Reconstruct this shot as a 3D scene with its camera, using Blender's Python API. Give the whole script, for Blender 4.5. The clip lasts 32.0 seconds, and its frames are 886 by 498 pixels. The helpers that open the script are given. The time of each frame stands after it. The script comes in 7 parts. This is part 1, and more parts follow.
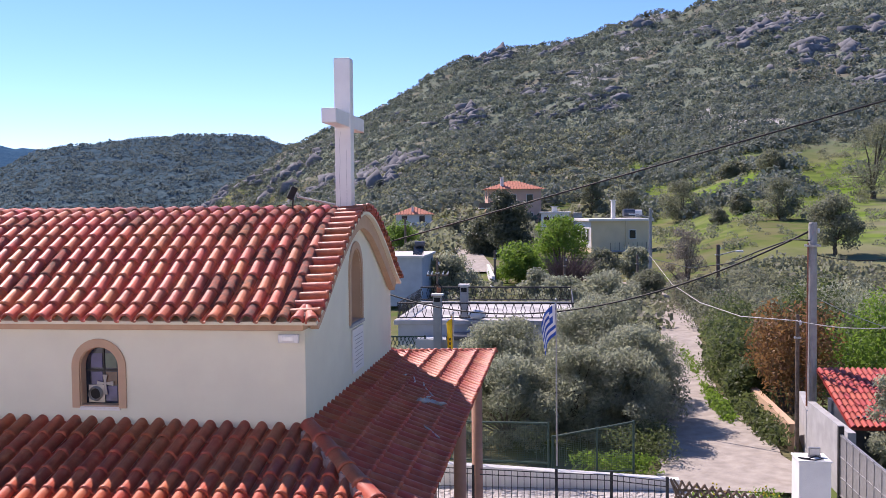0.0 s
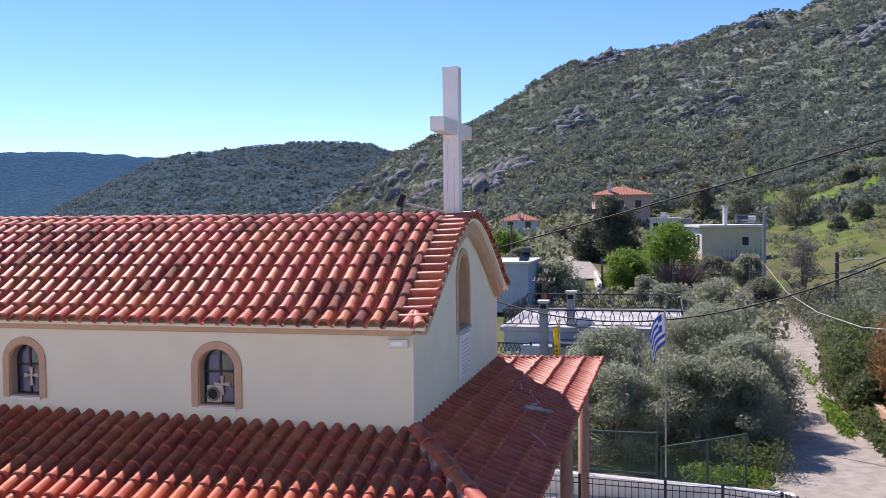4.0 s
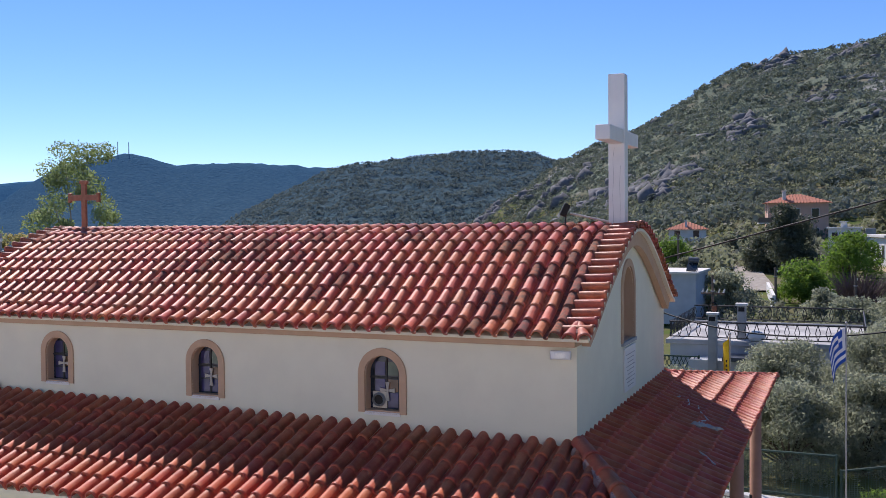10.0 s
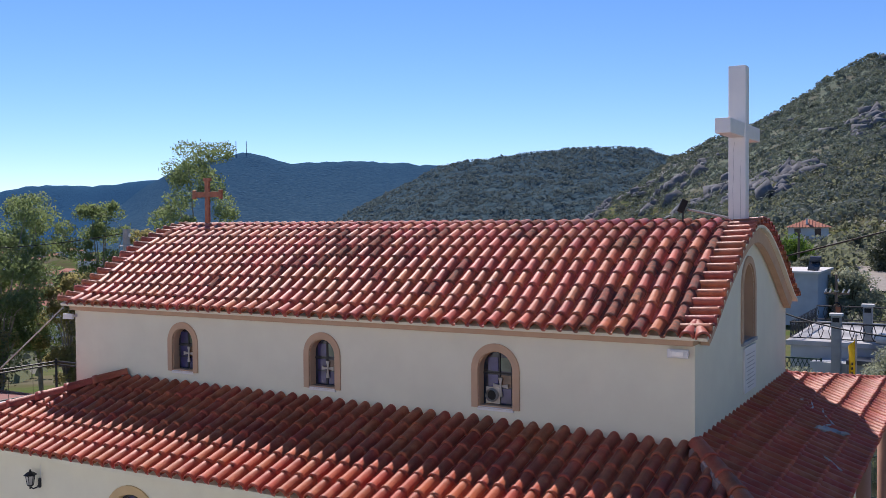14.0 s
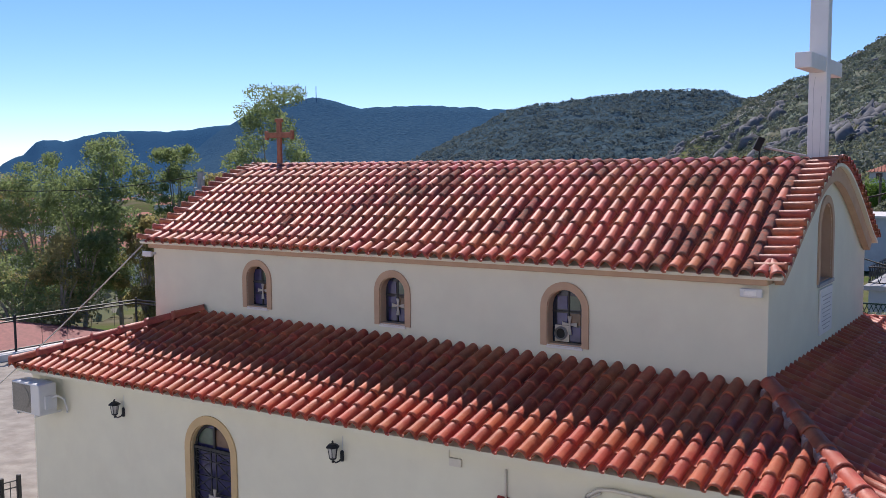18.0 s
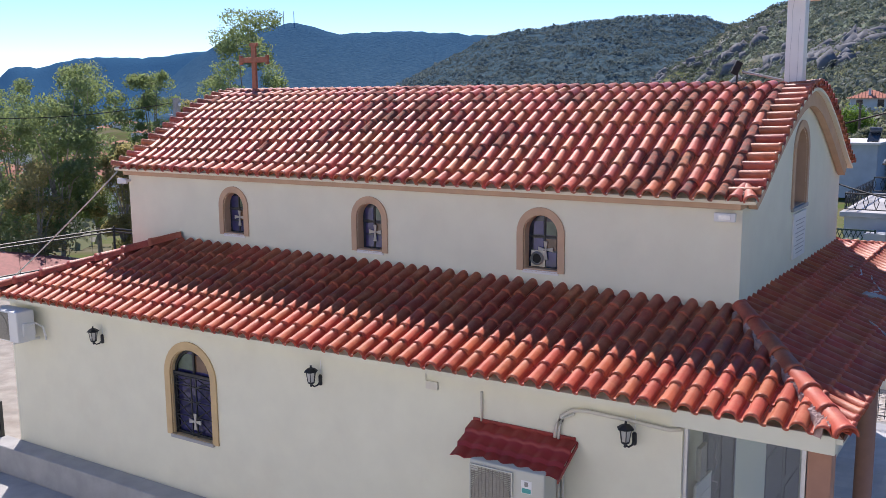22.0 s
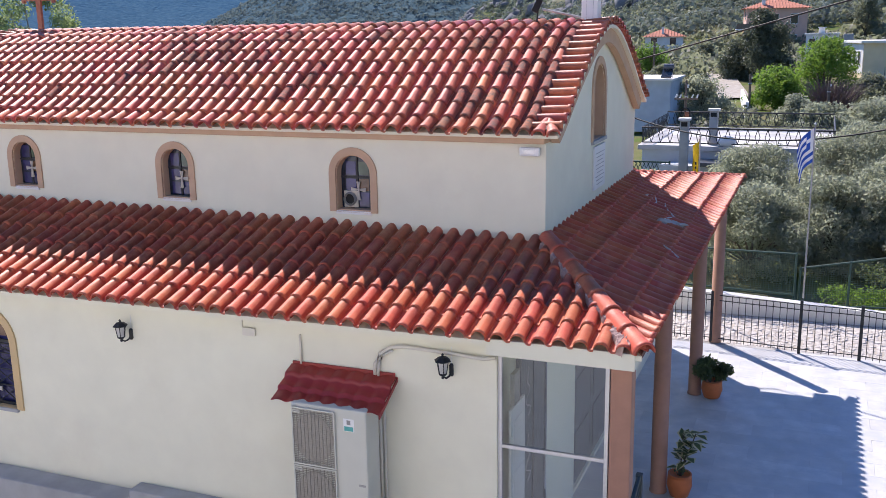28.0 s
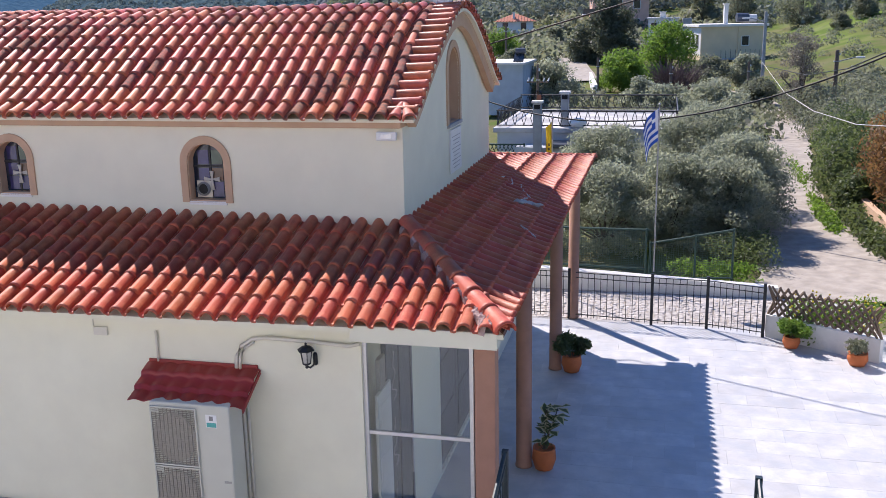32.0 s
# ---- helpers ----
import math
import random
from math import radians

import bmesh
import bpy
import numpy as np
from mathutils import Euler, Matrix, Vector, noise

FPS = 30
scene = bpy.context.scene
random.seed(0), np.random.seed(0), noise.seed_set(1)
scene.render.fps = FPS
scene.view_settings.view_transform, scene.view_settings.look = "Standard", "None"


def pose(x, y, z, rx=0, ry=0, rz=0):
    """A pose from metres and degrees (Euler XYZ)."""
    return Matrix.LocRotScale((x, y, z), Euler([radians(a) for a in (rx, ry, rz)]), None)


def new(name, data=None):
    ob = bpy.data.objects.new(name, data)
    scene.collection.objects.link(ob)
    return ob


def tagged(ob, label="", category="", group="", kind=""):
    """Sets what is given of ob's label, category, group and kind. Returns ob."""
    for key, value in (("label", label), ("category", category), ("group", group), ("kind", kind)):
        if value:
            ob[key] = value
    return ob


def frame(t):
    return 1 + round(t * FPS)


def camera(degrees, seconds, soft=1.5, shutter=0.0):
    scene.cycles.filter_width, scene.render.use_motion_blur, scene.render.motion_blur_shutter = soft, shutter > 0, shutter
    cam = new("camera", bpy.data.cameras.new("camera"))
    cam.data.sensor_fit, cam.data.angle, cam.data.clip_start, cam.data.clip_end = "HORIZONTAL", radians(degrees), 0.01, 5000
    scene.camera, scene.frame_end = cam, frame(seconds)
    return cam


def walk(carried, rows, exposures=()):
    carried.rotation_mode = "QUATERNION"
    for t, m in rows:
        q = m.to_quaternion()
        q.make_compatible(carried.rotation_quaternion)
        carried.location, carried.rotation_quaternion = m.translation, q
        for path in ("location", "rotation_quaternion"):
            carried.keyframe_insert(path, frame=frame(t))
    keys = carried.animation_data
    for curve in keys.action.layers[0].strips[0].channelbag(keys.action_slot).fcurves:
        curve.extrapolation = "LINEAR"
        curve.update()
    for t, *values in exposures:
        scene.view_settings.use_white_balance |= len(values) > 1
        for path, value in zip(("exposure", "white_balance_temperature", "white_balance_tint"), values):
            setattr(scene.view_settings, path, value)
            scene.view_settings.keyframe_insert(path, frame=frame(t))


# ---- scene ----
cam = camera(50.2, 32.0, soft=0.4)
PATH = [
    (0, 2.890, -10.463, 6.561, 87.427, 0.590, 7.014),
    (0.5, 2.886, -10.469, 6.563, 87.481, 0.598, 7.761),
    (1, 2.884, -10.478, 6.565, 87.522, 0.575, 8.516),
    (1.5, 2.882, -10.487, 6.568, 87.590, 0.626, 9.264),
    (2, 2.883, -10.496, 6.571, 87.648, 0.643, 10.017),
    (2.5, 2.884, -10.508, 6.573, 87.675, 0.602, 10.783),
    (3, 2.882, -10.515, 6.575, 87.729, 0.619, 11.618),
    (3.5, 2.880, -10.514, 6.574, 87.784, 0.604, 12.510),
    (5.5, 2.876, -10.504, 6.581, 88.111, 0.633, 16.056),
    (6, 2.874, -10.497, 6.580, 88.188, 0.575, 16.874),
    (6.5, 2.870, -10.488, 6.581, 88.218, 0.544, 17.681),
    (7, 2.867, -10.483, 6.583, 88.249, 0.582, 18.460),
    (7.5, 2.864, -10.478, 6.585, 88.267, 0.541, 19.219),
    (8, 2.861, -10.473, 6.587, 88.300, 0.513, 19.999),
    (8.5, 2.860, -10.474, 6.588, 88.348, 0.538, 20.801),
    (9, 2.859, -10.477, 6.589, 88.396, 0.547, 21.624),
    (9.5, 2.858, -10.480, 6.590, 88.444, 0.533, 22.442),
    (10, 2.857, -10.481, 6.592, 88.463, 0.530, 23.250),
    (10.5, 2.853, -10.482, 6.595, 88.488, 0.521, 24.034),
    (11, 2.846, -10.485, 6.597, 88.514, 0.509, 24.814),
    (11.5, 2.839, -10.489, 6.598, 88.536, 0.495, 25.635),
    (12, 2.830, -10.490, 6.597, 88.538, 0.476, 26.456),
    (12.5, 2.821, -10.494, 6.594, 88.521, 0.428, 27.286),
    (13, 2.815, -10.501, 6.590, 88.498, 0.448, 28.143),
    (13.5, 2.810, -10.507, 6.583, 88.428, 0.435, 29.035),
    (14, 2.808, -10.509, 6.574, 88.356, 0.445, 29.865),
    (14.5, 2.803, -10.509, 6.564, 88.215, 0.438, 30.614),
    (16.5, 2.796, -10.518, 6.529, 87.035, 0.422, 32.856),
    (17, 2.810, -10.531, 6.513, 86.565, 0.536, 33.324),
    (17.5, 2.811, -10.538, 6.500, 85.862, 0.471, 33.694),
    (18, 2.810, -10.541, 6.490, 85.055, 0.459, 34.016),
    (18.5, 2.813, -10.537, 6.480, 84.271, 0.420, 34.301),
    (19, 2.819, -10.528, 6.470, 83.559, 0.369, 34.532),
    (19.5, 2.828, -10.526, 6.461, 82.938, 0.395, 34.638),
    (20, 2.835, -10.526, 6.459, 82.424, 0.403, 34.545),
    (20.5, 2.841, -10.525, 6.459, 81.963, 0.379, 34.330),
    (21, 2.847, -10.524, 6.459, 81.528, 0.435, 33.961),
    (21.5, 2.854, -10.521, 6.459, 81.084, 0.462, 33.467),
    (22, 2.862, -10.517, 6.457, 80.706, 0.505, 32.856),
    (22.5, 2.867, -10.514, 6.451, 80.322, 0.514, 32.178),
    (23, 2.869, -10.512, 6.445, 79.961, 0.522, 31.454),
    (23.5, 2.872, -10.507, 6.439, 79.584, 0.565, 30.669),
    (24, 2.874, -10.499, 6.431, 79.275, 0.630, 29.724),
    (24.5, 2.875, -10.492, 6.425, 78.918, 0.646, 28.718),
    (25, 2.877, -10.491, 6.419, 78.622, 0.681, 27.708),
    (25.5, 2.878, -10.496, 6.415, 78.343, 0.686, 26.699),
    (27.5, 2.911, -10.488, 6.427, 77.299, 0.893, 22.864),
    (28, 2.913, -10.488, 6.424, 77.124, 0.870, 21.644),
    (28.5, 2.912, -10.487, 6.422, 76.977, 0.864, 20.447),
    (29, 2.911, -10.488, 6.420, 76.826, 0.859, 19.432),
    (29.5, 2.910, -10.487, 6.416, 76.683, 0.884, 18.463),
    (30, 2.912, -10.477, 6.413, 76.543, 0.951, 17.499),
    (30.5, 2.915, -10.462, 6.410, 76.384, 1.005, 16.414),
    (31, 2.918, -10.452, 6.408, 76.290, 1.101, 15.124),
    (31.5, 2.919, -10.448, 6.406, 76.210, 1.101, 13.982),
    (32, 2.919, -10.447, 6.405, 76.147, 1.042, 13.027),
]

WB = (6500, 20)
EXPOSURES = [(0, 0.84, 6750, 29), (3.5, 0.74, 6650, 25)] + [(t, e, *WB) for t, e in ((6, 0.54), (9, 0.40), (13, 0.27), (17, 0.29), (21, 0.58), (25, 1.0), (28, 1.06), (32, 0.92))]
walk(cam, [(t, pose(x, y, z, rx, ry, rz)) for t, x, y, z, rx, ry, rz in PATH], EXPOSURES)

# ---- world and sun ----
SUN_DIR = Vector((0.645, -0.69, -1.0)).normalized()
world = bpy.data.worlds.new("world")
scene.world = world
world.use_nodes = True
wn = world.node_tree.nodes
sky = wn.new("ShaderNodeTexSky")
sky.sky_type = "NISHITA"
sky.sun_disc = False
sky.sun_elevation = math.asin(-SUN_DIR.z)
sky.sun_rotation = math.atan2(-SUN_DIR.x, -SUN_DIR.y)
sky.altitude = 3600
sky.air_density = 1.2
sky.dust_density = 0.0
sky.ozone_density = 4.0
deep = wn.new("ShaderNodeHueSaturation")
deep.inputs["Hue"].default_value = 0.499
deep.inputs["Saturation"].default_value = 1.15
world.node_tree.links.new(sky.outputs[0], deep.inputs["Color"])
hue = wn.new("ShaderNodeMix")
hue.data_type, hue.blend_type = "RGBA", "MULTIPLY"
hue.inputs[0].default_value = 1.0
hue.inputs[7].default_value = (0.92, 0.955, 1.06, 1)
world.node_tree.links.new(deep.outputs[0], hue.inputs[6])
world.node_tree.links.new(hue.outputs[2], wn["Background"].inputs[0])
wn["Background"].inputs[1].default_value = 0.106
sun = new("sun", bpy.data.lights.new("sun", "SUN"))
sun.data.energy = 4.1
sun.data.angle = radians(0.53)
sun.data.color = (1.0, 0.95, 0.87)
sun.rotation_mode = "QUATERNION"
sun.rotation_quaternion = SUN_DIR.to_track_quat("-Z", "Y")
rnd = random.Random(11)


# ---- materials ----
def material(name, color, rough=0.8, metal=0.0, vary=0.0, island=False, scale=6.0, amount=0.25, dark=None, bump=0.0, bump_scale=60.0,
             stain=None, stain_scale=1.2, stain_low=0.55, stain_high=0.7, stain_amount=0.7, spec=0.3, sheen=0.0):
    m = bpy.data.materials.new(name)
    m.use_nodes = True
    nt = m.node_tree
    n, l = nt.nodes, nt.links
    b = n["Principled BSDF"]
    b.inputs["Roughness"].default_value = rough
    b.inputs["Metallic"].default_value = metal
    b.inputs["Specular IOR Level"].default_value = spec
    geo = n.new("ShaderNodeNewGeometry")
    out = None
    noise1 = n.new("ShaderNodeTexNoise")
    noise1.inputs["Scale"].default_value = scale
    noise1.inputs["Detail"].default_value = 6
    l.new(geo.outputs["Position"], noise1.inputs["Vector"])
    mix = n.new("ShaderNodeMix")
    mix.data_type = "RGBA"
    d = dark or tuple(c * (1 - amount) for c in color)
    mix.inputs[6].default_value = (*d, 1)
    mix.inputs[7].default_value = (*color, 1)
    ramp = n.new("ShaderNodeMapRange")
    ramp.inputs[1].default_value, ramp.inputs[2].default_value = 0.33, 0.67
    l.new(noise1.outputs[0], ramp.inputs[0])
    l.new(ramp.outputs[0], mix.inputs[0])
    out = mix.outputs[2]
    if vary:
        hsv = n.new("ShaderNodeHueSaturation")
        if island:
            src = geo.outputs["Random Per Island"]
        else:
            src = n.new("ShaderNodeObjectInfo").outputs["Random"]
        mr = n.new("ShaderNodeMapRange")
        mr.inputs[3].default_value, mr.inputs[4].default_value = 1 - vary, 1 + vary * 0.7
        l.new(src, mr.inputs[0])
        l.new(mr.outputs[0], hsv.inputs["Value"])
        mul = n.new("ShaderNodeMath")
        mul.operation = "MULTIPLY"
        mul.inputs[1].default_value = 7.31
        l.new(src, mul.inputs[0])
        fr = n.new("ShaderNodeMath")
        fr.operation = "FRACT"
        l.new(mul.outputs[0], fr.inputs[0])
        mr2 = n.new("ShaderNodeMapRange")
        mr2.inputs[3].default_value, mr2.inputs[4].default_value = 0.5 - vary * 0.06, 0.5 + vary * 0.06
        l.new(fr.outputs[0], mr2.inputs[0])
        l.new(mr2.outputs[0], hsv.inputs["Hue"])
        l.new(out, hsv.inputs["Color"])
        out = hsv.outputs[0]
    if stain:
        ns = n.new("ShaderNodeTexNoise")
        ns.inputs["Scale"].default_value = stain_scale
        ns.inputs["Detail"].default_value = 8
        ns.inputs["Roughness"].default_value = 0.7
        l.new(geo.outputs["Position"], ns.inputs["Vector"])
        r2 = n.new("ShaderNodeMapRange")
        r2.inputs[1].default_value, r2.inputs[2].default_value = stain_low, stain_high
        r2.inputs[4].default_value = stain_amount
        l.new(ns.outputs[0], r2.inputs[0])
        mx = n.new("ShaderNodeMix")
        mx.data_type = "RGBA"
        mx.inputs[7].default_value = (*stain, 1)
        l.new(r2.outputs[0], mx.inputs[0])
        l.new(out, mx.inputs[6])
        out = mx.outputs[2]
    l.new(out, b.inputs["Base Color"])
    if bump:
        nb = n.new("ShaderNodeTexNoise")
        nb.inputs["Scale"].default_value = bump_scale
        nb.inputs["Detail"].default_value = 5
        l.new(geo.outputs["Position"], nb.inputs["Vector"])
        bp = n.new("ShaderNodeBump")
        bp.inputs["Strength"].default_value = bump
        bp.inputs["Distance"].default_value = 0.02
        l.new(nb.outputs[0], bp.inputs["Height"])
        l.new(bp.outputs[0], b.inputs["Normal"])
    return m


def leafy(name, color, light=None, rough=0.6, translucent=0.25, vary=0.35, scale=1.5, amount=0.45):
    m = material(name, color, rough, vary=vary, island=True, scale=scale, amount=amount, spec=0.25)
    nt = m.node_tree
    b = nt.nodes["Principled BSDF"]
    tr = nt.nodes.new("ShaderNodeBsdfTranslucent")
    tr.inputs[0].default_value = (*(light or tuple(min(1, c * 1.6) for c in color)), 1)
    mx = nt.nodes.new("ShaderNodeMixShader")
    mx.inputs[0].default_value = translucent
    nt.links.new(b.outputs[0], mx.inputs[1])
    nt.links.new(tr.outputs[0], mx.inputs[2])
    nt.links.new(mx.outputs[0], nt.nodes["Material Output"].inputs[0])
    return m


M = dict(
    plaster=material("plaster", (0.775, 0.755, 0.60), 0.9, scale=2.2, amount=0.06, bump=0.12, bump_scale=140, stain=(0.62, 0.53, 0.40), stain_scale=0.7, stain_low=0.5, stain_high=0.8, stain_amount=0.25),
    trim=material("trim_paint", (0.56, 0.38, 0.25), 0.85, scale=5, amount=0.1, bump=0.1, bump_scale=150),
    ochre=material("ochre_trim_paint", (0.62, 0.45, 0.24), 0.85, scale=5, amount=0.1, bump=0.1, bump_scale=150),
    tile_old=material("old_terracotta", (0.51, 0.15, 0.083), 0.48, vary=0.24, scale=9, amount=0.3, bump=0.25, bump_scale=90, stain=(0.10, 0.065, 0.055), stain_scale=1.5, stain_low=0.55, stain_high=0.69, stain_amount=0.5, spec=0.38),
    tile_old_rest=material("old_terracotta_rest", (0.51, 0.15, 0.083), 0.48, vary=0.24, island=True, scale=9, amount=0.3, bump=0.25, bump_scale=90, stain=(0.10, 0.065, 0.055), stain_scale=1.5, stain_low=0.55, stain_high=0.69, stain_amount=0.5, spec=0.38),
    tile_lichen=material("lichened_terracotta", (0.40, 0.13, 0.085), 0.85, vary=0.25, scale=16, amount=0.4, bump=0.4, bump_scale=110, stain=(0.10, 0.085, 0.075), stain_scale=14, stain_low=0.42, stain_high=0.60, stain_amount=0.75, spec=0.15),
    tile_new=material("terracotta", (0.455, 0.098, 0.05), 0.5, vary=0.14, scale=8, amount=0.2, bump=0.2, bump_scale=90, stain=(0.60, 0.32, 0.17), stain_scale=5.5, stain_low=0.48, stain_high=0.74, stain_amount=0.40, spec=0.35),
    tile_new_rest=material("terracotta_rest", (0.455, 0.098, 0.05), 0.5, vary=0.14, island=True, scale=8, amount=0.2, bump=0.2, bump_scale=90, stain=(0.60, 0.32, 0.17), stain_scale=5.5, stain_low=0.48, stain_high=0.74, stain_amount=0.40, spec=0.35),
    mortar=material("pink_mortar", (0.42, 0.30, 0.27), 0.95, scale=14, amount=0.35, bump=0.5, bump_scale=40),
    mortar_pale=material("pale_pink_mortar", (0.62, 0.44, 0.38), 0.95, scale=14, amount=0.3, bump=0.5, bump_scale=40),
    underlay=material("roof_deck", (0.16, 0.08, 0.06), 0.95),
    white=material("white_paint", (0.80, 0.78, 0.74), 0.6, scale=4, amount=0.06, bump=0.05, stain=(0.55, 0.42, 0.30), stain_scale=3.5, stain_low=0.62, stain_high=0.75, stain_amount=0.35),
    whitewall=material("whitewashed_wall", (0.76, 0.75, 0.71), 0.9, scale=3, amount=0.1, bump=0.2, bump_scale=60, stain=(0.42, 0.40, 0.36), stain_scale=1.6, stain_low=0.55, stain_high=0.75, stain_amount=0.4),
    marble=material("marble_slabs", (0.54, 0.545, 0.55), 0.5, vary=0.1, scale=2.6, amount=0.2, bump=0.15, bump_scale=18, stain=(0.37, 0.40, 0.44), stain_scale=2.2, stain_low=0.44, stain_high=0.62, stain_amount=0.6),
    concrete=material("concrete", (0.42, 0.42, 0.41), 0.9, scale=3, amount=0.2, bump=0.25, bump_scale=60, stain=(0.26, 0.26, 0.26), stain_scale=1.2, stain_amount=0.4),
    column=material("brown_painted_column", (0.40, 0.215, 0.15), 0.7, scale=6, amount=0.12, bump=0.05),
    copper=material("weathered_copper", (0.42, 0.17, 0.10), 0.5, metal=0.35, scale=12, amount=0.3),
    iron=material("dark_iron_paint", (0.022, 0.024, 0.027), 0.5, scale=20, amount=0.3, spec=0.4),
    green_iron=material("green_iron_paint", (0.04, 0.085, 0.07), 0.5, scale=20, amount=0.3),
    dark_teal=material("dark_teal_iron_paint", (0.018, 0.035, 0.042), 0.45, scale=20, amount=0.3, spec=0.4),
    plastic=material("white_plastic", (0.72, 0.72, 0.69), 0.45, scale=3, amount=0.05),
    cream_casing=material("cream_casing", (0.56, 0.56, 0.48), 0.5, scale=3, amount=0.06),
    cream_pipe=material("cream_pipe", (0.66, 0.62, 0.52), 0.55, scale=6, amount=0.08),
    worn_white=material("worn_white_roof_paint", (0.55, 0.545, 0.53), 0.9, scale=1.5, amount=0.2, bump=0.2, bump_scale=40, stain=(0.27, 0.265, 0.26), stain_scale=0.55, stain_low=0.46, stain_high=0.6, stain_amount=0.7),
    grey_plastic=material("grey_plastic", (0.36, 0.35, 0.32), 0.5, scale=30, amount=0.2),
    grille=material("grille_metal", (0.30, 0.28, 0.24), 0.5, metal=0.2, scale=30, amount=0.2),
    fan_dark=material("dark_fan_plastic", (0.11, 0.105, 0.095), 0.6, scale=30, amount=0.3),
    alu=material("brushed_aluminium", (0.62, 0.62, 0.62), 0.35, metal=0.7, scale=30, amount=0.1),
    red_metal=material("red_sheet_metal", (0.30, 0.028, 0.022), 0.42, scale=4, amount=0.12, spec=0.45),
    stained=material("dark_stained_glass", (0.035, 0.045, 0.07), 0.12, scale=7, amount=0.6, spec=0.6),
    stained_green=material("green_stained_glass", (0.08, 0.13, 0.09), 0.12, scale=7, amount=0.4, spec=0.6),
    stained_blue=material("blue_stained_glass", (0.05, 0.05, 0.16), 0.12, scale=5, amount=0.5, spec=0.6),
    stained_brown=material("amber_stained_glass", (0.16, 0.09, 0.05), 0.12, scale=7, amount=0.4, spec=0.6),
    pale_cross=material("pale_glass_cross", (0.46, 0.43, 0.38), 0.4, scale=8, amount=0.2),
    pot=material("terracotta_pot", (0.55, 0.16, 0.055), 0.65, scale=8, amount=0.15),
    soil=material("soil", (0.08, 0.05, 0.035), 0.95, scale=20, amount=0.4),
    bark=material("bark", (0.16, 0.13, 0.10), 0.95, scale=8, amount=0.5, bump=0.6, bump_scale=25),
    pale_bark=material("pale_eucalyptus_bark", (0.42, 0.36, 0.29), 0.85, scale=4, amount=0.4, bump=0.3, bump_scale=15),
    wood=material("weathered_wood", (0.25, 0.18, 0.13), 0.9, scale=14, amount=0.4, bump=0.3),
    pole=material("pole_concrete", (0.40, 0.385, 0.36), 0.9, scale=5, amount=0.2, bump=0.2),
    woodpole=material("wooden_pole", (0.20, 0.15, 0.115), 0.9, scale=10, amount=0.4),
    wire=material("black_cable", (0.02, 0.02, 0.02), 0.6),
    palewire=material("pale_cable", (0.55, 0.54, 0.50), 0.6),
    olive=leafy("olive_leaves", (0.27, 0.29, 0.215), (0.46, 0.50, 0.34), translucent=0.45),
    olive_dark=leafy("dark_olive_leaves", (0.185, 0.195, 0.145), (0.30, 0.33, 0.20), translucent=0.42),
    fresh=leafy("fresh_green_leaves", (0.12, 0.205, 0.04), (0.25, 0.42, 0.06), translucent=0.4),
    conifer=leafy("dark_conifer_needles", (0.11, 0.125, 0.085), (0.17, 0.20, 0.12), translucent=0.25),
    euca=leafy("eucalyptus_leaves", (0.165, 0.215, 0.105), (0.36, 0.46, 0.18), translucent=0.45),
    euca_gold=leafy("yellowing_eucalyptus_leaves", (0.30, 0.27, 0.13), (0.50, 0.45, 0.19), translucent=0.55),
    rust=leafy("rust_coloured_leaves", (0.25, 0.14, 0.06), (0.38, 0.21, 0.08), translucent=0.3),
    hedge=leafy("hedge_leaves", (0.095, 0.125, 0.055), (0.18, 0.24, 0.08), translucent=0.35),
    twig=material("bare_twigs", (0.17, 0.12, 0.11), 0.95, scale=5, amount=0.3),
    shrub=leafy("hillside_shrubs", (0.215, 0.245, 0.20), (0.30, 0.36, 0.25), rough=0.95, translucent=0.18, vary=0.15, scale=0.3, amount=0.6),
    # woodland green with the haze of distance mixed into its colour
    far_wood_hazed=leafy("far_woodland", (0.105, 0.145, 0.15), (0.175, 0.23, 0.225), rough=0.95, translucent=0.4, vary=0.15, scale=0.15, amount=0.5),
    grey_leaf=leafy("grey_brown_leaves", (0.23, 0.21, 0.175), (0.32, 0.29, 0.23), translucent=0.3),
    rock=material("grey_rock", (0.20, 0.205, 0.215), 0.95, spec=0.1, scale=0.6, amount=0.4, bump=0.8, bump_scale=1.5),
    flower=material("yellow_flowers", (0.62, 0.50, 0.05), 0.8, vary=0.2, island=True),
    flag_blue=material("blue_flag_cloth", (0.03, 0.10, 0.42), 0.8, scale=8, amount=0.15),
    flag_white=material("white_flag_cloth", (0.78, 0.78, 0.78), 0.8, scale=8, amount=0.08),
    flag_yellow=material("yellow_flag_cloth", (0.75, 0.50, 0.02), 0.8, scale=8, amount=0.15),
    black=material("black_print", (0.02, 0.02, 0.02), 0.7),
    bluewall=material("pale_blue_wall", (0.52, 0.55, 0.57), 0.9, scale=2, amount=0.12, bump=0.1),
    tanwall=material("tan_wall", (0.72, 0.58, 0.37), 0.9, scale=1, amount=0.1),
    pinkwall=material("salmon_wall", (0.68, 0.42, 0.31), 0.9, scale=1, amount=0.12),
    offwhite=material("offwhite_wall", (0.72, 0.70, 0.66), 0.9, scale=1, amount=0.1),
    farroof=material("far_clay_roof", (0.50, 0.20, 0.13), 0.85, scale=3, amount=0.25),
    roofslab=material("roof_slab", (0.36, 0.355, 0.345), 0.9, scale=1.5, amount=0.15, stain=(0.35, 0.35, 0.34), stain_scale=0.5, stain_amount=0.4),
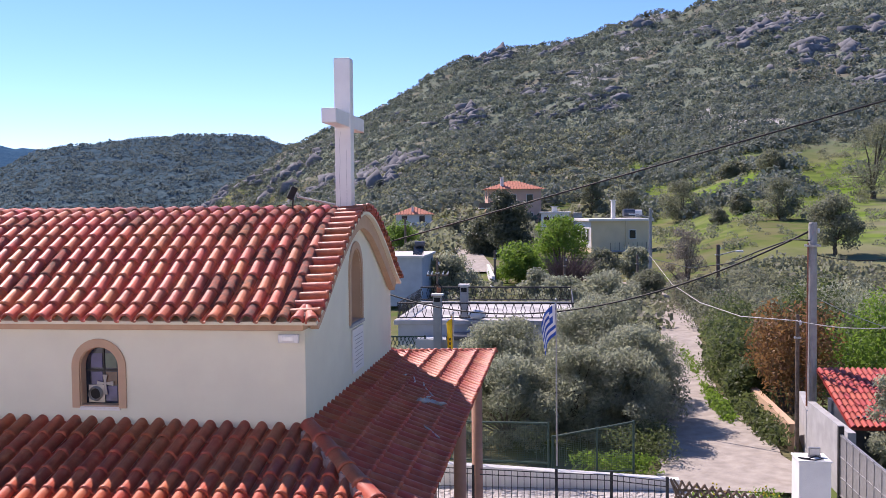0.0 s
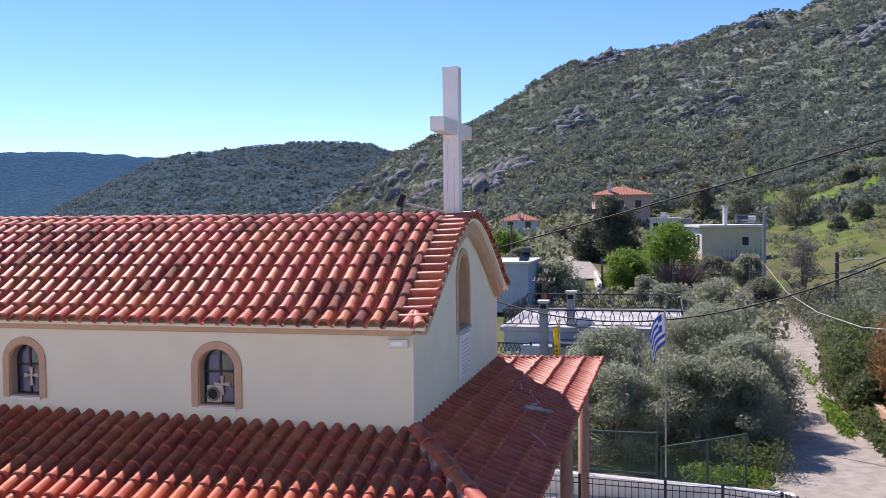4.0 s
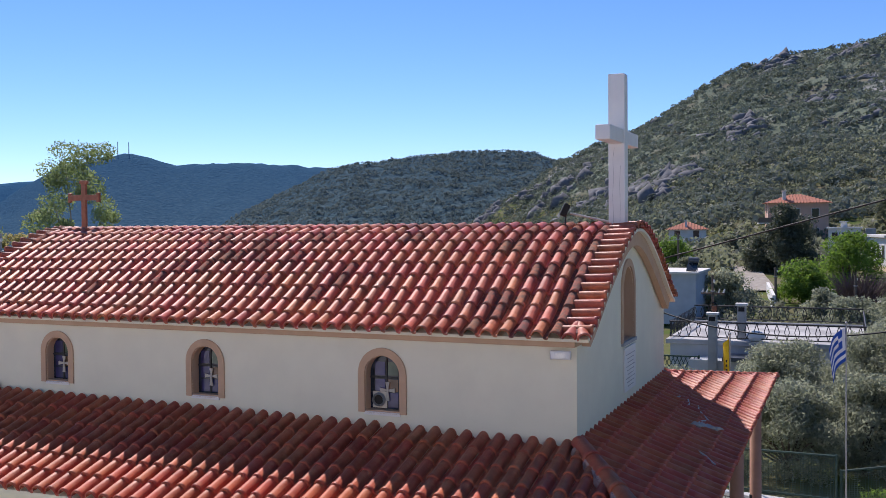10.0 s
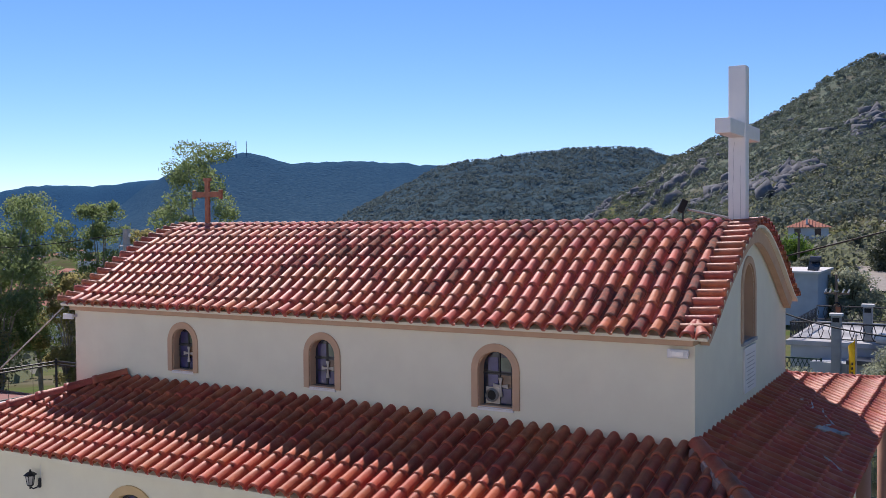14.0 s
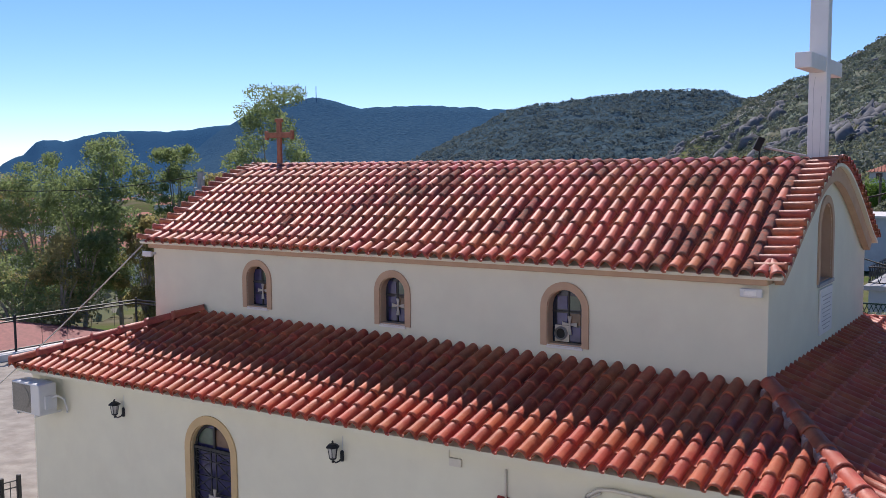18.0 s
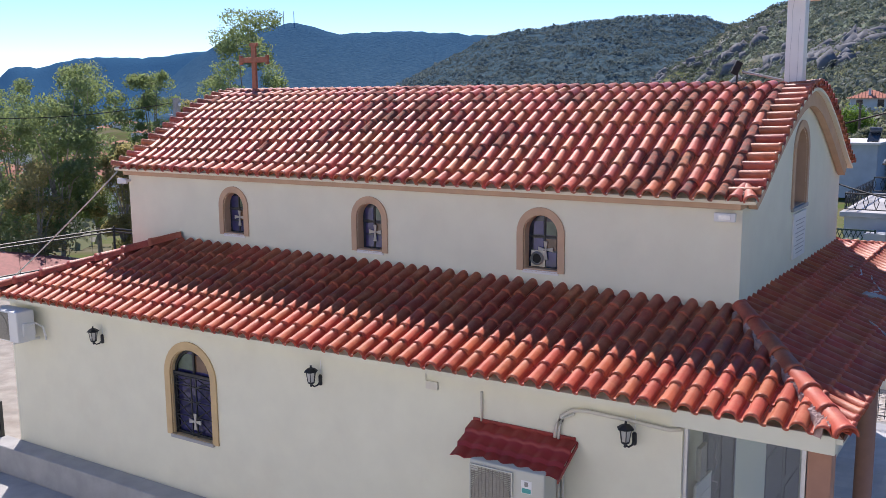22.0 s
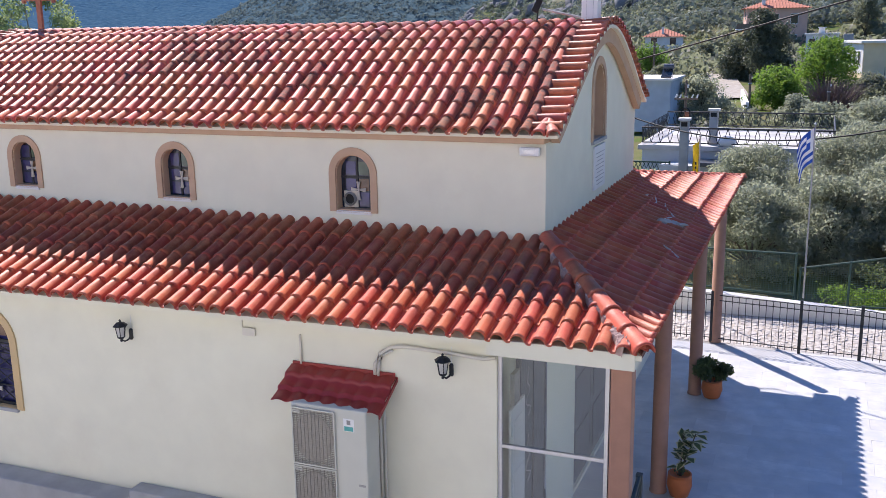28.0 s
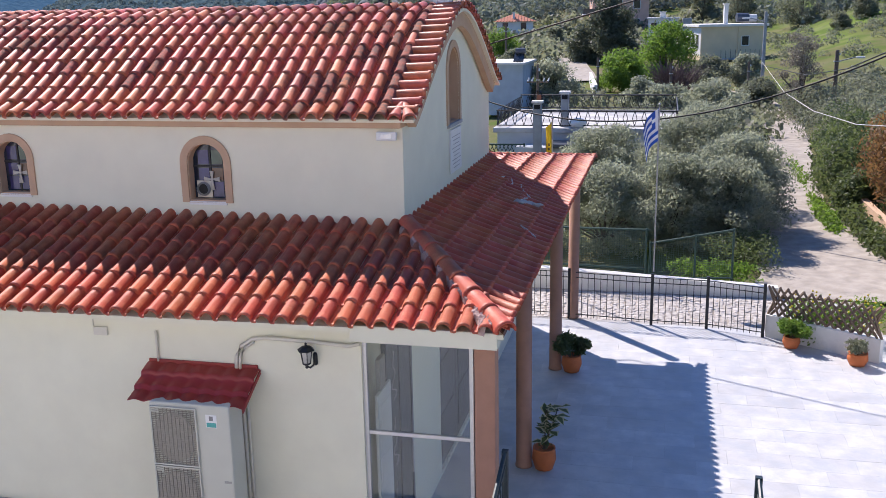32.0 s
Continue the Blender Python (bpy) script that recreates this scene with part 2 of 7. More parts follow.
    darkglass=material("dark_window_glass", (0.03, 0.035, 0.04), 0.1, spec=0.6),
    paper=material("paper", (0.78, 0.78, 0.75), 0.8, scale=10, amount=0.05),
    bars=material("faint_print", (0.30, 0.29, 0.27), 0.8),
    faint_line=material("faint_engraving", (0.52, 0.51, 0.49), 0.8),
    darkdoor=material("dark_door", (0.085, 0.098, 0.12), 0.35, scale=5, amount=0.3, spec=0.5),
    steel=material("galvanised_steel", (0.40, 0.40, 0.40), 0.45, metal=0.6, scale=12, amount=0.2),
)
glass = bpy.data.materials.new("clear_glass")
glass.use_nodes = True
gn = glass.node_tree.nodes
gl = glass.node_tree.links
gg = gn.new("ShaderNodeBsdfGlossy")
gg.inputs["Roughness"].default_value = 0.02
gt = gn.new("ShaderNodeBsdfTransparent")
gt.inputs[0].default_value = (0.90, 0.93, 0.92, 1)
gm = gn.new("ShaderNodeMixShader")
gf = gn.new("ShaderNodeFresnel")
gf.inputs[0].default_value = 1.62
gl.new(gf.outputs[0], gm.inputs[0])
gl.new(gt.outputs[0], gm.inputs[1])
gl.new(gg.outputs[0], gm.inputs[2])
gl.new(gm.outputs[0], gn["Material Output"].inputs[0])
M["glass"] = glass


# ---- builders ----
def mesh(name, verts, faces, mats, smooth=False, index=None):
    me = bpy.data.meshes.new(name)
    me.from_pydata([tuple(v) for v in verts], [], [tuple(f) for f in faces])
    for m in (mats if isinstance(mats, (list, tuple)) else [mats]):
        me.materials.append(m)
    if index is not None:
        me.polygons.foreach_set("material_index", index)
    if smooth:
        me.polygons.foreach_set("use_smooth", [True] * len(me.polygons))
    me.update()
    return me


def part(name, data, mat=None, parent=None, label="", at=None, smooth=False):
    if isinstance(data, bmesh.types.BMesh):
        me = bpy.data.meshes.new(name)
        data.to_mesh(me)
        data.free()
        data = me
        if smooth:
            data.polygons.foreach_set("use_smooth", [True] * len(data.polygons))
    if mat is not None and not data.materials:
        data.materials.append(mat)
    ob = new(name, data)
    if parent is not None:
        ob.parent = parent
    if at is not None:
        ob.matrix_basis = at
    if label:
        tagged(ob, label)
    return ob


def thing(name, label, category, at=None, group="", kind=""):
    ob = new(name)
    ob.empty_display_size = 0.1
    if at is not None:
        ob.matrix_basis = at if isinstance(at, Matrix) else Matrix.Translation(at)
    return tagged(ob, label, category, group, kind)


def box(x0, y0, z0, x1, y1, z1, bevel=0.0, segments=2, bm=None):
    own = bm is None
    bm = bm or bmesh.new()
    r = bmesh.ops.create_cube(bm, size=1.0, matrix=Matrix.Translation(((x0 + x1) / 2, (y0 + y1) / 2, (z0 + z1) / 2)) @ Matrix.Diagonal((abs(x1 - x0), abs(y1 - y0), abs(z1 - z0), 1)))
    if bevel:
        es = list({e for v in r["verts"] for e in v.link_edges})
        bmesh.ops.bevel(bm, geom=es, offset=bevel, segments=segments, affect="EDGES", profile=0.5)
    return bm


def rod(p, q, r, r2=None, n=8, bm=None, caps=True):
    bm = bm or bmesh.new()
    p, q = Vector(p), Vector(q)
    m = Matrix.Translation((p + q) / 2) @ (q - p).to_track_quat("Z", "Y").to_matrix().to_4x4()
    bmesh.ops.create_cone(bm, cap_ends=caps, segments=n, radius1=r, radius2=r if r2 is None else r2, depth=(q - p).length, matrix=m)
    return bm


def lathe(profile, n=20, bm=None, at=(0, 0, 0)):
    bm = bm or bmesh.new()
    rings = []
    for r, z in profile:
        rings.append([bm.verts.new((at[0] + r * math.cos(2 * math.pi * i / n), at[1] + r * math.sin(2 * math.pi * i / n), at[2] + z)) for i in range(n)])
    for a, b in zip(rings[:-1], rings[1:]):
        for i in range(n):
            bm.faces.new((a[i], a[(i + 1) % n], b[(i + 1) % n], b[i]))
    bm.faces.new(rings[0][::-1])
    bm.faces.new(rings[-1])
    return bm


def cable(points, r, n=6):
    """A tube along points."""
    pts = [Vector(p) for p in points]
    verts, faces = [], []
    for i, p in enumerate(pts):
        d = (pts[min(i + 1, len(pts) - 1)] - pts[max(i - 1, 0)]).normalized()
        a = d.cross(Vector((0, 0, 1)) if abs(d.z) < 0.9 else Vector((1, 0, 0))).normalized()
        b = a.cross(d)
        for k in range(n):
            w = 2 * math.pi * k / n
            verts.append(p + (a * math.cos(w) + b * math.sin(w)) * r)
    for i in range(len(pts) - 1):
        for k in range(n):
            faces.append((i * n + k, i * n + (k + 1) % n, (i + 1) * n + (k + 1) % n, (i + 1) * n + k))
    faces.append(tuple(range(n))[::-1])
    faces.append(tuple(range((len(pts) - 1) * n, len(pts) * n)))
    return verts, faces


def sag(p, q, drop, n=24):
    p, q = Vector(p), Vector(q)
    return [p.lerp(q, i / n) - Vector((0, 0, drop * 4 * (i / n) * (1 - i / n))) for i in range(n + 1)]


def slab(outer, holes, thick, to3d):
    """A flat wall from an outline with holes in 2D, thick along the plane's normal; to3d maps (u, v, depth)."""
    bm = bmesh.new()
    for loop in [outer] + holes:
        vs = [bm.verts.new((u, v, 0)) for u, v in loop]
        for i in range(len(vs)):
            bm.edges.new((vs[i], vs[(i + 1) % len(vs)]))
    bmesh.ops.triangle_fill(bm, use_beauty=True, use_dissolve=False, edges=bm.edges[:])
    r = bmesh.ops.extrude_face_region(bm, geom=bm.faces[:])
    for v in [g for g in r["geom"] if isinstance(g, bmesh.types.BMVert)]:
        v.co.z = thick
    for v in bm.verts:
        v.co = to3d(v.co.x, v.co.y, v.co.z)
    bmesh.ops.recalc_face_normals(bm, faces=bm.faces[:])
    return bm


def arch(x0, x1, z0, z1, n=14):
    """The outline of a round-headed opening."""
    r = (x1 - x0) / 2
    cx, h = (x0 + x1) / 2, z1 - r
    return [(x0, z0), (x1, z0)] + [(cx + r * math.cos(math.pi * i / n), h + r * math.sin(math.pi * i / n)) for i in range(n + 1)]

# ---- the church ----
church = thing("church", "cream plastered chapel with terracotta tiled roofs and a white cross", "church")
EAVE, TOPZ, LOWZ = 5.17, 4.0, 3.46
ARC_Y = 2.75
# half section of the nave roof, eave to ridge, rounded off
ry_ = np.linspace(-0.14, 5.64, 401)
rz_ = np.interp(np.minimum(ry_, 5.5 - ry_), (-0.14, 0.15, 0.5, 1.0, 1.5, 2.0, 2.4, 2.75), (5.285, 5.395, 5.59, 5.885, 6.145, 6.37, 6.485, 6.525))
rz_[15:-15] = np.convolve(rz_, np.ones(31) / 31, "valid")
ry_, rz_ = ry_[:201], rz_[:201]
rs_ = np.concatenate([[0], np.cumsum(np.hypot(np.diff(ry_), np.diff(rz_)))])
S_RIDGE = float(rs_[-1])


def arc(s, lift=0.0):
    """Point, up-slope direction and normal on the south half of the vaulted roof, s metres up from the eave."""
    c = min(max(s, 0.02), S_RIDGE - 0.02)
    d = Vector((0, float(np.interp(c + 0.02, rs_, ry_) - np.interp(c - 0.02, rs_, ry_)), float(np.interp(c + 0.02, rs_, rz_) - np.interp(c - 0.02, rs_, rz_)))).normalized()
    nrm = Vector((0, -d.z, d.y))
    p = Vector((0, float(np.interp(s, rs_, ry_)), float(np.interp(s, rs_, rz_))))
    if s < 0:
        p += d * s
    return p + nrm * lift, d, nrm


def section(lift, s0=0.0, n=20):
    """The roof's section from the south eave over the ridge to the north eave, as (y, z)."""
    half = [arc(s0 + (S_RIDGE - s0) * i / n, lift)[0] for i in range(n + 1)]
    return [(p.y, p.z) for p in half] + [(2 * ARC_Y - p.y, p.z) for p in half[-2::-1]]


# nave walls
windows = [(-8.135, -7.516, 4.315, 5.075), (-5.492, -4.864, 4.27, 5.056), (-2.822, -2.154, 4.237, 5.054)]
B = 0.092
holes = [arch(a + B, b - B, c + 0.01, d - B) for a, b, c, d in windows]
part("nave_side_wall", slab([(-10.26, 0), (0, 0), (0, EAVE), (-10.26, EAVE)], holes, 0.28, lambda u, v, d: (u, d, v)), M["plaster"], church)
gable = [(0.28, 0), (5.5, 0), (5.5, EAVE)] + section(-0.06, 0.30)[::-1] + [(0.28, EAVE)]
FW = (2.27, 3.17, 4.93, 6.08)
part("nave_front_wall", slab(gable, [arch(FW[0] + 0.1, FW[1] - 0.1, FW[2], FW[3] - 0.1), [(1.6, 0.06), (3.9, 0.06), (3.9, 2.6), (1.6, 2.6)]], 0.28, lambda u, v, d: (-d, u, v)), M["plaster"], church)
part("nave_back_wall", slab([(0.28, 0), (5.5, 0), (5.5, EAVE)] + gable[3:-1] + [(0.28, EAVE)], [], 0.28, lambda u, v, d: (-10.26 + d, u, v)), M["plaster"], church)
part("nave_north_wall", box(-9.98, 5.22, 0, -0.28, 5.5, EAVE), M["plaster"], church)
# cornice band under the eave and round the gable
part("eave_cornice", box(-10.32, -0.07, EAVE - 0.003, 0.0, 0.2, EAVE + 0.085, 0.01), M["trim"], church, "thin tan band under the eave tiles")
band = section(-0.045, 0.17) + section(-0.25, 0.26)[::-1]
part("gable_cornice", slab(band, [], 0.10, lambda u, v, d: (0.012 + d, u, v)), M["trim"], church, "ochre painted band under the gable tiles")


def church_window(wx0, wx1, wz0, wz1, name, b, mat, lower):
    w = part("window", slab(arch(wx0, wx1, wz0, wz1, 18), [arch(wx0 + b, wx1 - b, wz0 - 0.002 + (0.02 if lower else 0.0), wz1 - b, 18)], 0.035, lambda u, v, d: (u, yw - 0.022 + d, v)), mat, church, name)
    return w


def arch_pane(x0, x1, z0, z1, y, n=14):
    pts = arch(x0, x1, z0, z1, n)
    return slab(pts, [], 0.012, lambda u, v, d: (u, y + d, v))


def flared_cross(cx, cz, h, y, thick=0.014, stretch=1.0):
    bm = bmesh.new()
    for k in range(4):
        a = k * math.pi / 2
        ln = h * (0.5 if k != 3 else 0.5 * stretch)
        pr = [(0.05 * h, 0.0), (0.05 * h, 0.06 * h), (0.14 * h, ln), (-0.14 * h, ln), (-0.05 * h, 0.06 * h), (-0.05 * h, 0.0)]
        vs = []
        for u, v in pr:
            vs.append(bm.verts.new((cx + u * math.cos(a - math.pi / 2) - v * -math.sin(a - math.pi / 2) * 0 + v * math.cos(a), y - 0.001 * k, cz + u * math.sin(a - math.pi / 2) + v * math.sin(a))))
        f = bm.faces.new(vs)
        r = bmesh.ops.extrude_face_region(bm, geom=[f])
        bmesh.ops.translate(bm, vec=(0, thick, 0), verts=[g for g in r["geom"] if isinstance(g, bmesh.types.BMVert)])
    bmesh.ops.recalc_face_normals(bm, faces=bm.faces[:])
    return bm


for k, (a, b, c, d) in enumerate(windows):
    yw = 0.0
    w = church_window(a, b, c, d, "tan painted round-arched window surround", B, M["trim"], False)
    x0, x1 = a + B, b - B
    pane_y = 0.125
    part("window_reveal", slab(arch(x0 + 0.001, x1 - 0.001, c + 0.011, d - B - 0.001, 16), [arch(x0 + 0.012, x1 - 0.012, c + 0.03, d - B - 0.012, 16)], 0.13, lambda u, v, dd: (u, 0.002 + dd, v)), M["trim"], w)
    part("window_pane", arch_pane(x0 + 0.01, x1 - 0.01, c + 0.02, d - B - 0.01, pane_y), M["stained"], w, "dark leaded glass pane")
    mid = c + (d - c) * 0.52
    cx = (x0 + x1) / 2
    for sx, za, zb, mm in ((-1, mid + 0.03, mid + 0.20, M["stained_blue"]), (1, mid + 0.03, mid + 0.20, M["stained_green"]), (-1, mid - 0.17, mid - 0.02, M["stained_blue"]), (1, mid - 0.17, mid - 0.02, M["stained_brown"]), (1, c + 0.05, mid - 0.19, M["stained_blue"]), (-1, c + 0.05, mid - 0.19, M["stained_blue"])):
        part("glass_panel", box(min(cx + sx * 0.02, cx + sx * 0.16), pane_y - 0.008, za, max(cx + sx * 0.02, cx + sx * 0.16), pane_y + 0.002, zb), mm, w)
    part("glazing_bar", box((x0 + x1) / 2 - 0.011, pane_y - 0.014, c + 0.03, (x0 + x1) / 2 + 0.011, pane_y + 0.003, d - B - 0.02), M["iron"], w)
    part("glazing_bar", box(x0 + 0.01, pane_y - 0.012, mid - 0.01, x1 - 0.01, pane_y + 0.004, mid + 0.012), M["iron"], w)
    part("cross_ornament", flared_cross((x0 + x1) / 2 + 0.02, c + 0.27, 0.205, pane_y - 0.03, stretch=1.3), M["pale_cross"], w, "pale flared cross on the glass")
    part("window_sill", box(x0 - 0.01, -0.02, c - 0.03, x1 + 0.01, 0.2, c + 0.012, 0.006), M["white"], w)
    if k == 2:
        fan = part("ventilator", lathe([(0.02, 0), (0.085, 0.0), (0.09, 0.02), (0.075, 0.06), (0.07, 0.02), (0.02, 0.015)], 20), M["grey_plastic"], w, "round grey ventilator in the window", at=Matrix.Translation((x0 + 0.15, 0.10, c + 0.15)) @ Matrix.Rotation(radians(90), 4, "X"))
        part("ventilator_plate", box(x0 + 0.05, 0.105, c + 0.04, x0 + 0.25, 0.115, c + 0.25, 0.004), M["cream_pipe"], w)
        part("ventilator_hole", lathe([(0.001, 0.0), (0.06, 0.0), (0.062, 0.004)], 20), M["black"], w, at=Matrix.Translation((x0 + 0.15, 0.079, c + 0.15)) @ Matrix.Rotation(radians(90), 4, "X"))

# front window with an icon behind
wf = part("front_window", slab(arch(*FW, 20), [arch(FW[0] + 0.1, FW[1] - 0.1, FW[2] + 0.002, FW[3] - 0.1, 20)], 0.035, lambda u, v, d: (0.022 - d, u, v)), M["trim"], church, "tall tan round-arched window surround on the gable")
part("window_reveal", slab(arch(FW[0] + 0.101, FW[1] - 0.101, FW[2] + 0.001, FW[3] - 0.101, 16), [arch(FW[0] + 0.115, FW[1] - 0.115, FW[2] + 0.02, FW[3] - 0.115, 16)], 0.2, lambda u, v, d: (-0.002 - d, u, v)), M["trim"], wf)
part("window_pane", slab(arch(FW[0] + 0.11, FW[1] - 0.11, FW[2] + 0.01, FW[3] - 0.11), [], 0.012, lambda u, v, d: (-0.19 - d, u, v)), M["stained_brown"], wf)
part("window_sill", box(-0.2, FW[0] + 0.02, FW[2] - 0.04, 0.04, FW[1] - 0.02, FW[2] + 0.01, 0.006), M["concrete"], wf)
plaque = thing("marble_plaque", "white marble plaque with engraved lines on the gable wall", "plaque", (0.0, 0, 0))
part("slab", box(0.003, 2.40, 4.24, 0.028, 3.10, 4.85, 0.004), M["white"], plaque)
for i in range(9):
    w = 0.25 + 0.12 * ((i * 7) % 3) / 2
    part("engraved_line", box(0.0283, 2.75 - w * 0.75, 4.30 + i * 0.055, 0.031, 2.75 + w * 0.75, 4.312 + i * 0.055), M["faint_line"], plaque)

# north aisle
part("north_aisle_wall", box(-11.0, 5.5, 0, 0.0, 8.9, 3.40), M["plaster"], church)
part("north_aisle_roof", mesh("north_aisle_roof", [(-11.2, 5.5, 4.15), (0, 5.5, 4.15), (0, 9.1, 3.42), (-11.2, 9.1, 3.42), (-11.2, 5.5, 3.3), (0, 5.5, 3.3), (0, 9.1, 3.3), (-11.2, 9.1, 3.3)], [(0, 3, 2, 1), (4, 5, 6, 7), (0, 1, 5, 4), (2, 3, 7, 6), (1, 2, 6, 5), (3, 0, 4, 7)], M["tile_new"]), None, church)
# aisle walls
LW = (-7.491, -6.467, 1.715, 3.117)
AX0 = -11.12
part("aisle_side_wall", slab([(AX0, -0.6), (0.0, -0.6), (0.0, 3.42), (AX0, 3.42)], [arch(LW[0] + 0.11, LW[1] - 0.11, LW[2], LW[3] - 0.11, 18)], 0.26, lambda u, v, d: (u, -1.8 + d, v)), M["plaster"], church)
part("aisle_back_wall", box(AX0, -1.54, -0.6, AX0 + 0.26, 5.5, 3.42), M["plaster"], church)
part("aisle_front_wall", box(-0.28, -1.54, 0, 0.0, 0.0, 3.5), M["plaster"], church)
part("lintel", box(0.0, -1.80, 3.27, 1.40, -1.56, 3.45, 0.01), M["plaster"], church)
part("porch_beam", box(1.0, -1.56, 3.27, 1.40, 9.1, 3.45, 0.01), M["plaster"], church)
part("porch_ceiling", box(0.0, -1.55, 3.46, 1.35, 9.0, 3.49), M["plaster"], church)
yw = -1.8
lw = church_window(*LW, "tall ochre round-arched window surround", 0.11, M["ochre"], True)
x0, x1, c, d = LW[0] + 0.11, LW[1] - 0.11, LW[2], LW[3] - 0.11
part("window_reveal", slab(arch(x0 + 0.001, x1 - 0.001, c + 0.001, d - 0.001, 18), [arch(x0 + 0.014, x1 - 0.014, c + 0.02, d - 0.014, 18)], 0.10, lambda u, v, dd: (u, -1.798 + dd, v)), M["ochre"], lw)
part("window_pane", arch_pane(x0 + 0.01, x1 - 0.01, c + 0.01, d - 0.01, -1.705, 18), M["stained_blue"], lw, "dark blue stained glass pane")
part("window_sill", box(x0 - 0.02, -1.84, c - 0.035, x1 + 0.02, -1.58, c + 0.012, 0.006), M["concrete"], lw)
cx = (x0 + x1) / 2
part("glass_panel", box(cx - 0.33, -1.717, d - 0.33, cx - 0.02, -1.706, d - 0.10), M["stained_green"], lw)
part("glass_panel", box(cx + 0.02, -1.717, d - 0.33, cx + 0.33, -1.706, d - 0.10), M["stained_brown"], lw)
yg = -1.755
part("pane_frame", slab(arch(x0 + 0.012, x1 - 0.012, c + 0.012, d - 0.012, 18), [arch(x0 + 0.05, x1 - 0.05, c + 0.05, d - 0.05, 18)], 0.03, lambda u, v, dd: (u, -1.74 + dd, v)), M["iron"], lw, "dark iron window frame")
part("glazing_bar", box(cx - 0.018, -1.74, d - 0.36, cx + 0.018, -1.715, d - 0.04), M["iron"], lw)
part("grille_bar", box(x0, yg - 0.012, d - 0.40, x1, yg + 0.012, d - 0.36), M["iron"], lw)
for gx in (x0 + 0.02, cx - 0.05, cx + 0.05, x1 - 0.02):
    part("grille_bar", rod((gx, yg, c + 0.02), (gx, yg, d - 0.38), 0.011), M["iron"], lw)
for gz in (c + 0.06, c + 0.30, c + 0.52, c + 0.74, d - 0.42):
    part("grille_bar", rod((x0, yg, gz), (x1, yg, gz), 0.009), M["iron"], lw)
for i, (za, zb) in enumerate(((c + 0.06, c + 0.30), (c + 0.30, c + 0.52), (c + 0.52, c + 0.74), (c + 0.74, d - 0.42))):
    for xa, xb in ((x0, cx - 0.05), (cx + 0.05, x1)):
        part("grille_bar", rod((xa, yg, za if i % 2 else zb), (xb, yg, zb if i % 2 else za), 0.009), M["iron"], lw)
        part("grille_bar", rod((xa, yg, zb if i % 2 else za), (xb, yg, za if i % 2 else zb), 0.007), M["iron"], lw)
part("cross_ornament", flared_cross(cx + 0.03, c + 0.25, 0.23, yg - 0.03), M["pale_cross"], lw, "pale flared iron cross")

# ledge along the foot of the side wall
ledge = thing("plinth_ledge", "grey rendered ledge along the foot of the wall", "ledge", kind="structure")
part("ledge_low", box(-11.5, -2.16, -0.6, -4.68, -1.803, 0.90, 0.02), M["concrete"], ledge)
part("ledge_high", box(-4.68, -2.05, -0.6, -2.4, -1.803, 1.02, 0.02), M["concrete"], ledge)
part("ledge_base", box(-11.9, -3.0, -0.6, -2.4, -2.16, 0.45, 0.02), M["concrete"], ledge)


# ---- roof tiles ----
def tile_mesh(name, mat, width=0.2065, length=0.40, roll=0.085, pan=0.29, lift=0.014):
    pan = width * pan
    prof = [(0.0, 0.016), (0.010, 0.002), (0.03, -0.004), (pan - 0.012, -0.003), (pan, 0.004)]
    rw = (width - pan) / 2
    rc = pan + rw
    prof += [(rc - rw * math.cos(math.pi * i / 7), 0.006 + roll * math.sin(math.pi * i / 7)) for i in range(0, 8)]
    verts, faces = [], []
    n = len(prof)

    def row(v, dz, k):
        for u, w in prof:
            uu = rc + (u - rc) * k
            verts.append((uu, v, w * k + dz))
    row(0.0, lift - 0.018, 1.0)
    row(0.0, lift, 1.02)
    row(0.045, lift - 0.002, 1.02)
    row(0.047, lift - 0.007, 0.985)
    row(length, 0.0, 0.965)
    for r in range(4):
        for i in range(n - 1):
            faces.append((r * n + i, r * n + i + 1, (r + 1) * n + i + 1, (r + 1) * n + i))
    me = mesh(name, verts, faces, mat, smooth=True)
    return me, verts, faces


def frame_of(u, v, w, o):
    return Matrix(((u.x, v.x, w.x, o.x), (u.y, v.y, w.y, o.y), (u.z, v.z, w.z, o.z), (0, 0, 0, 1)))


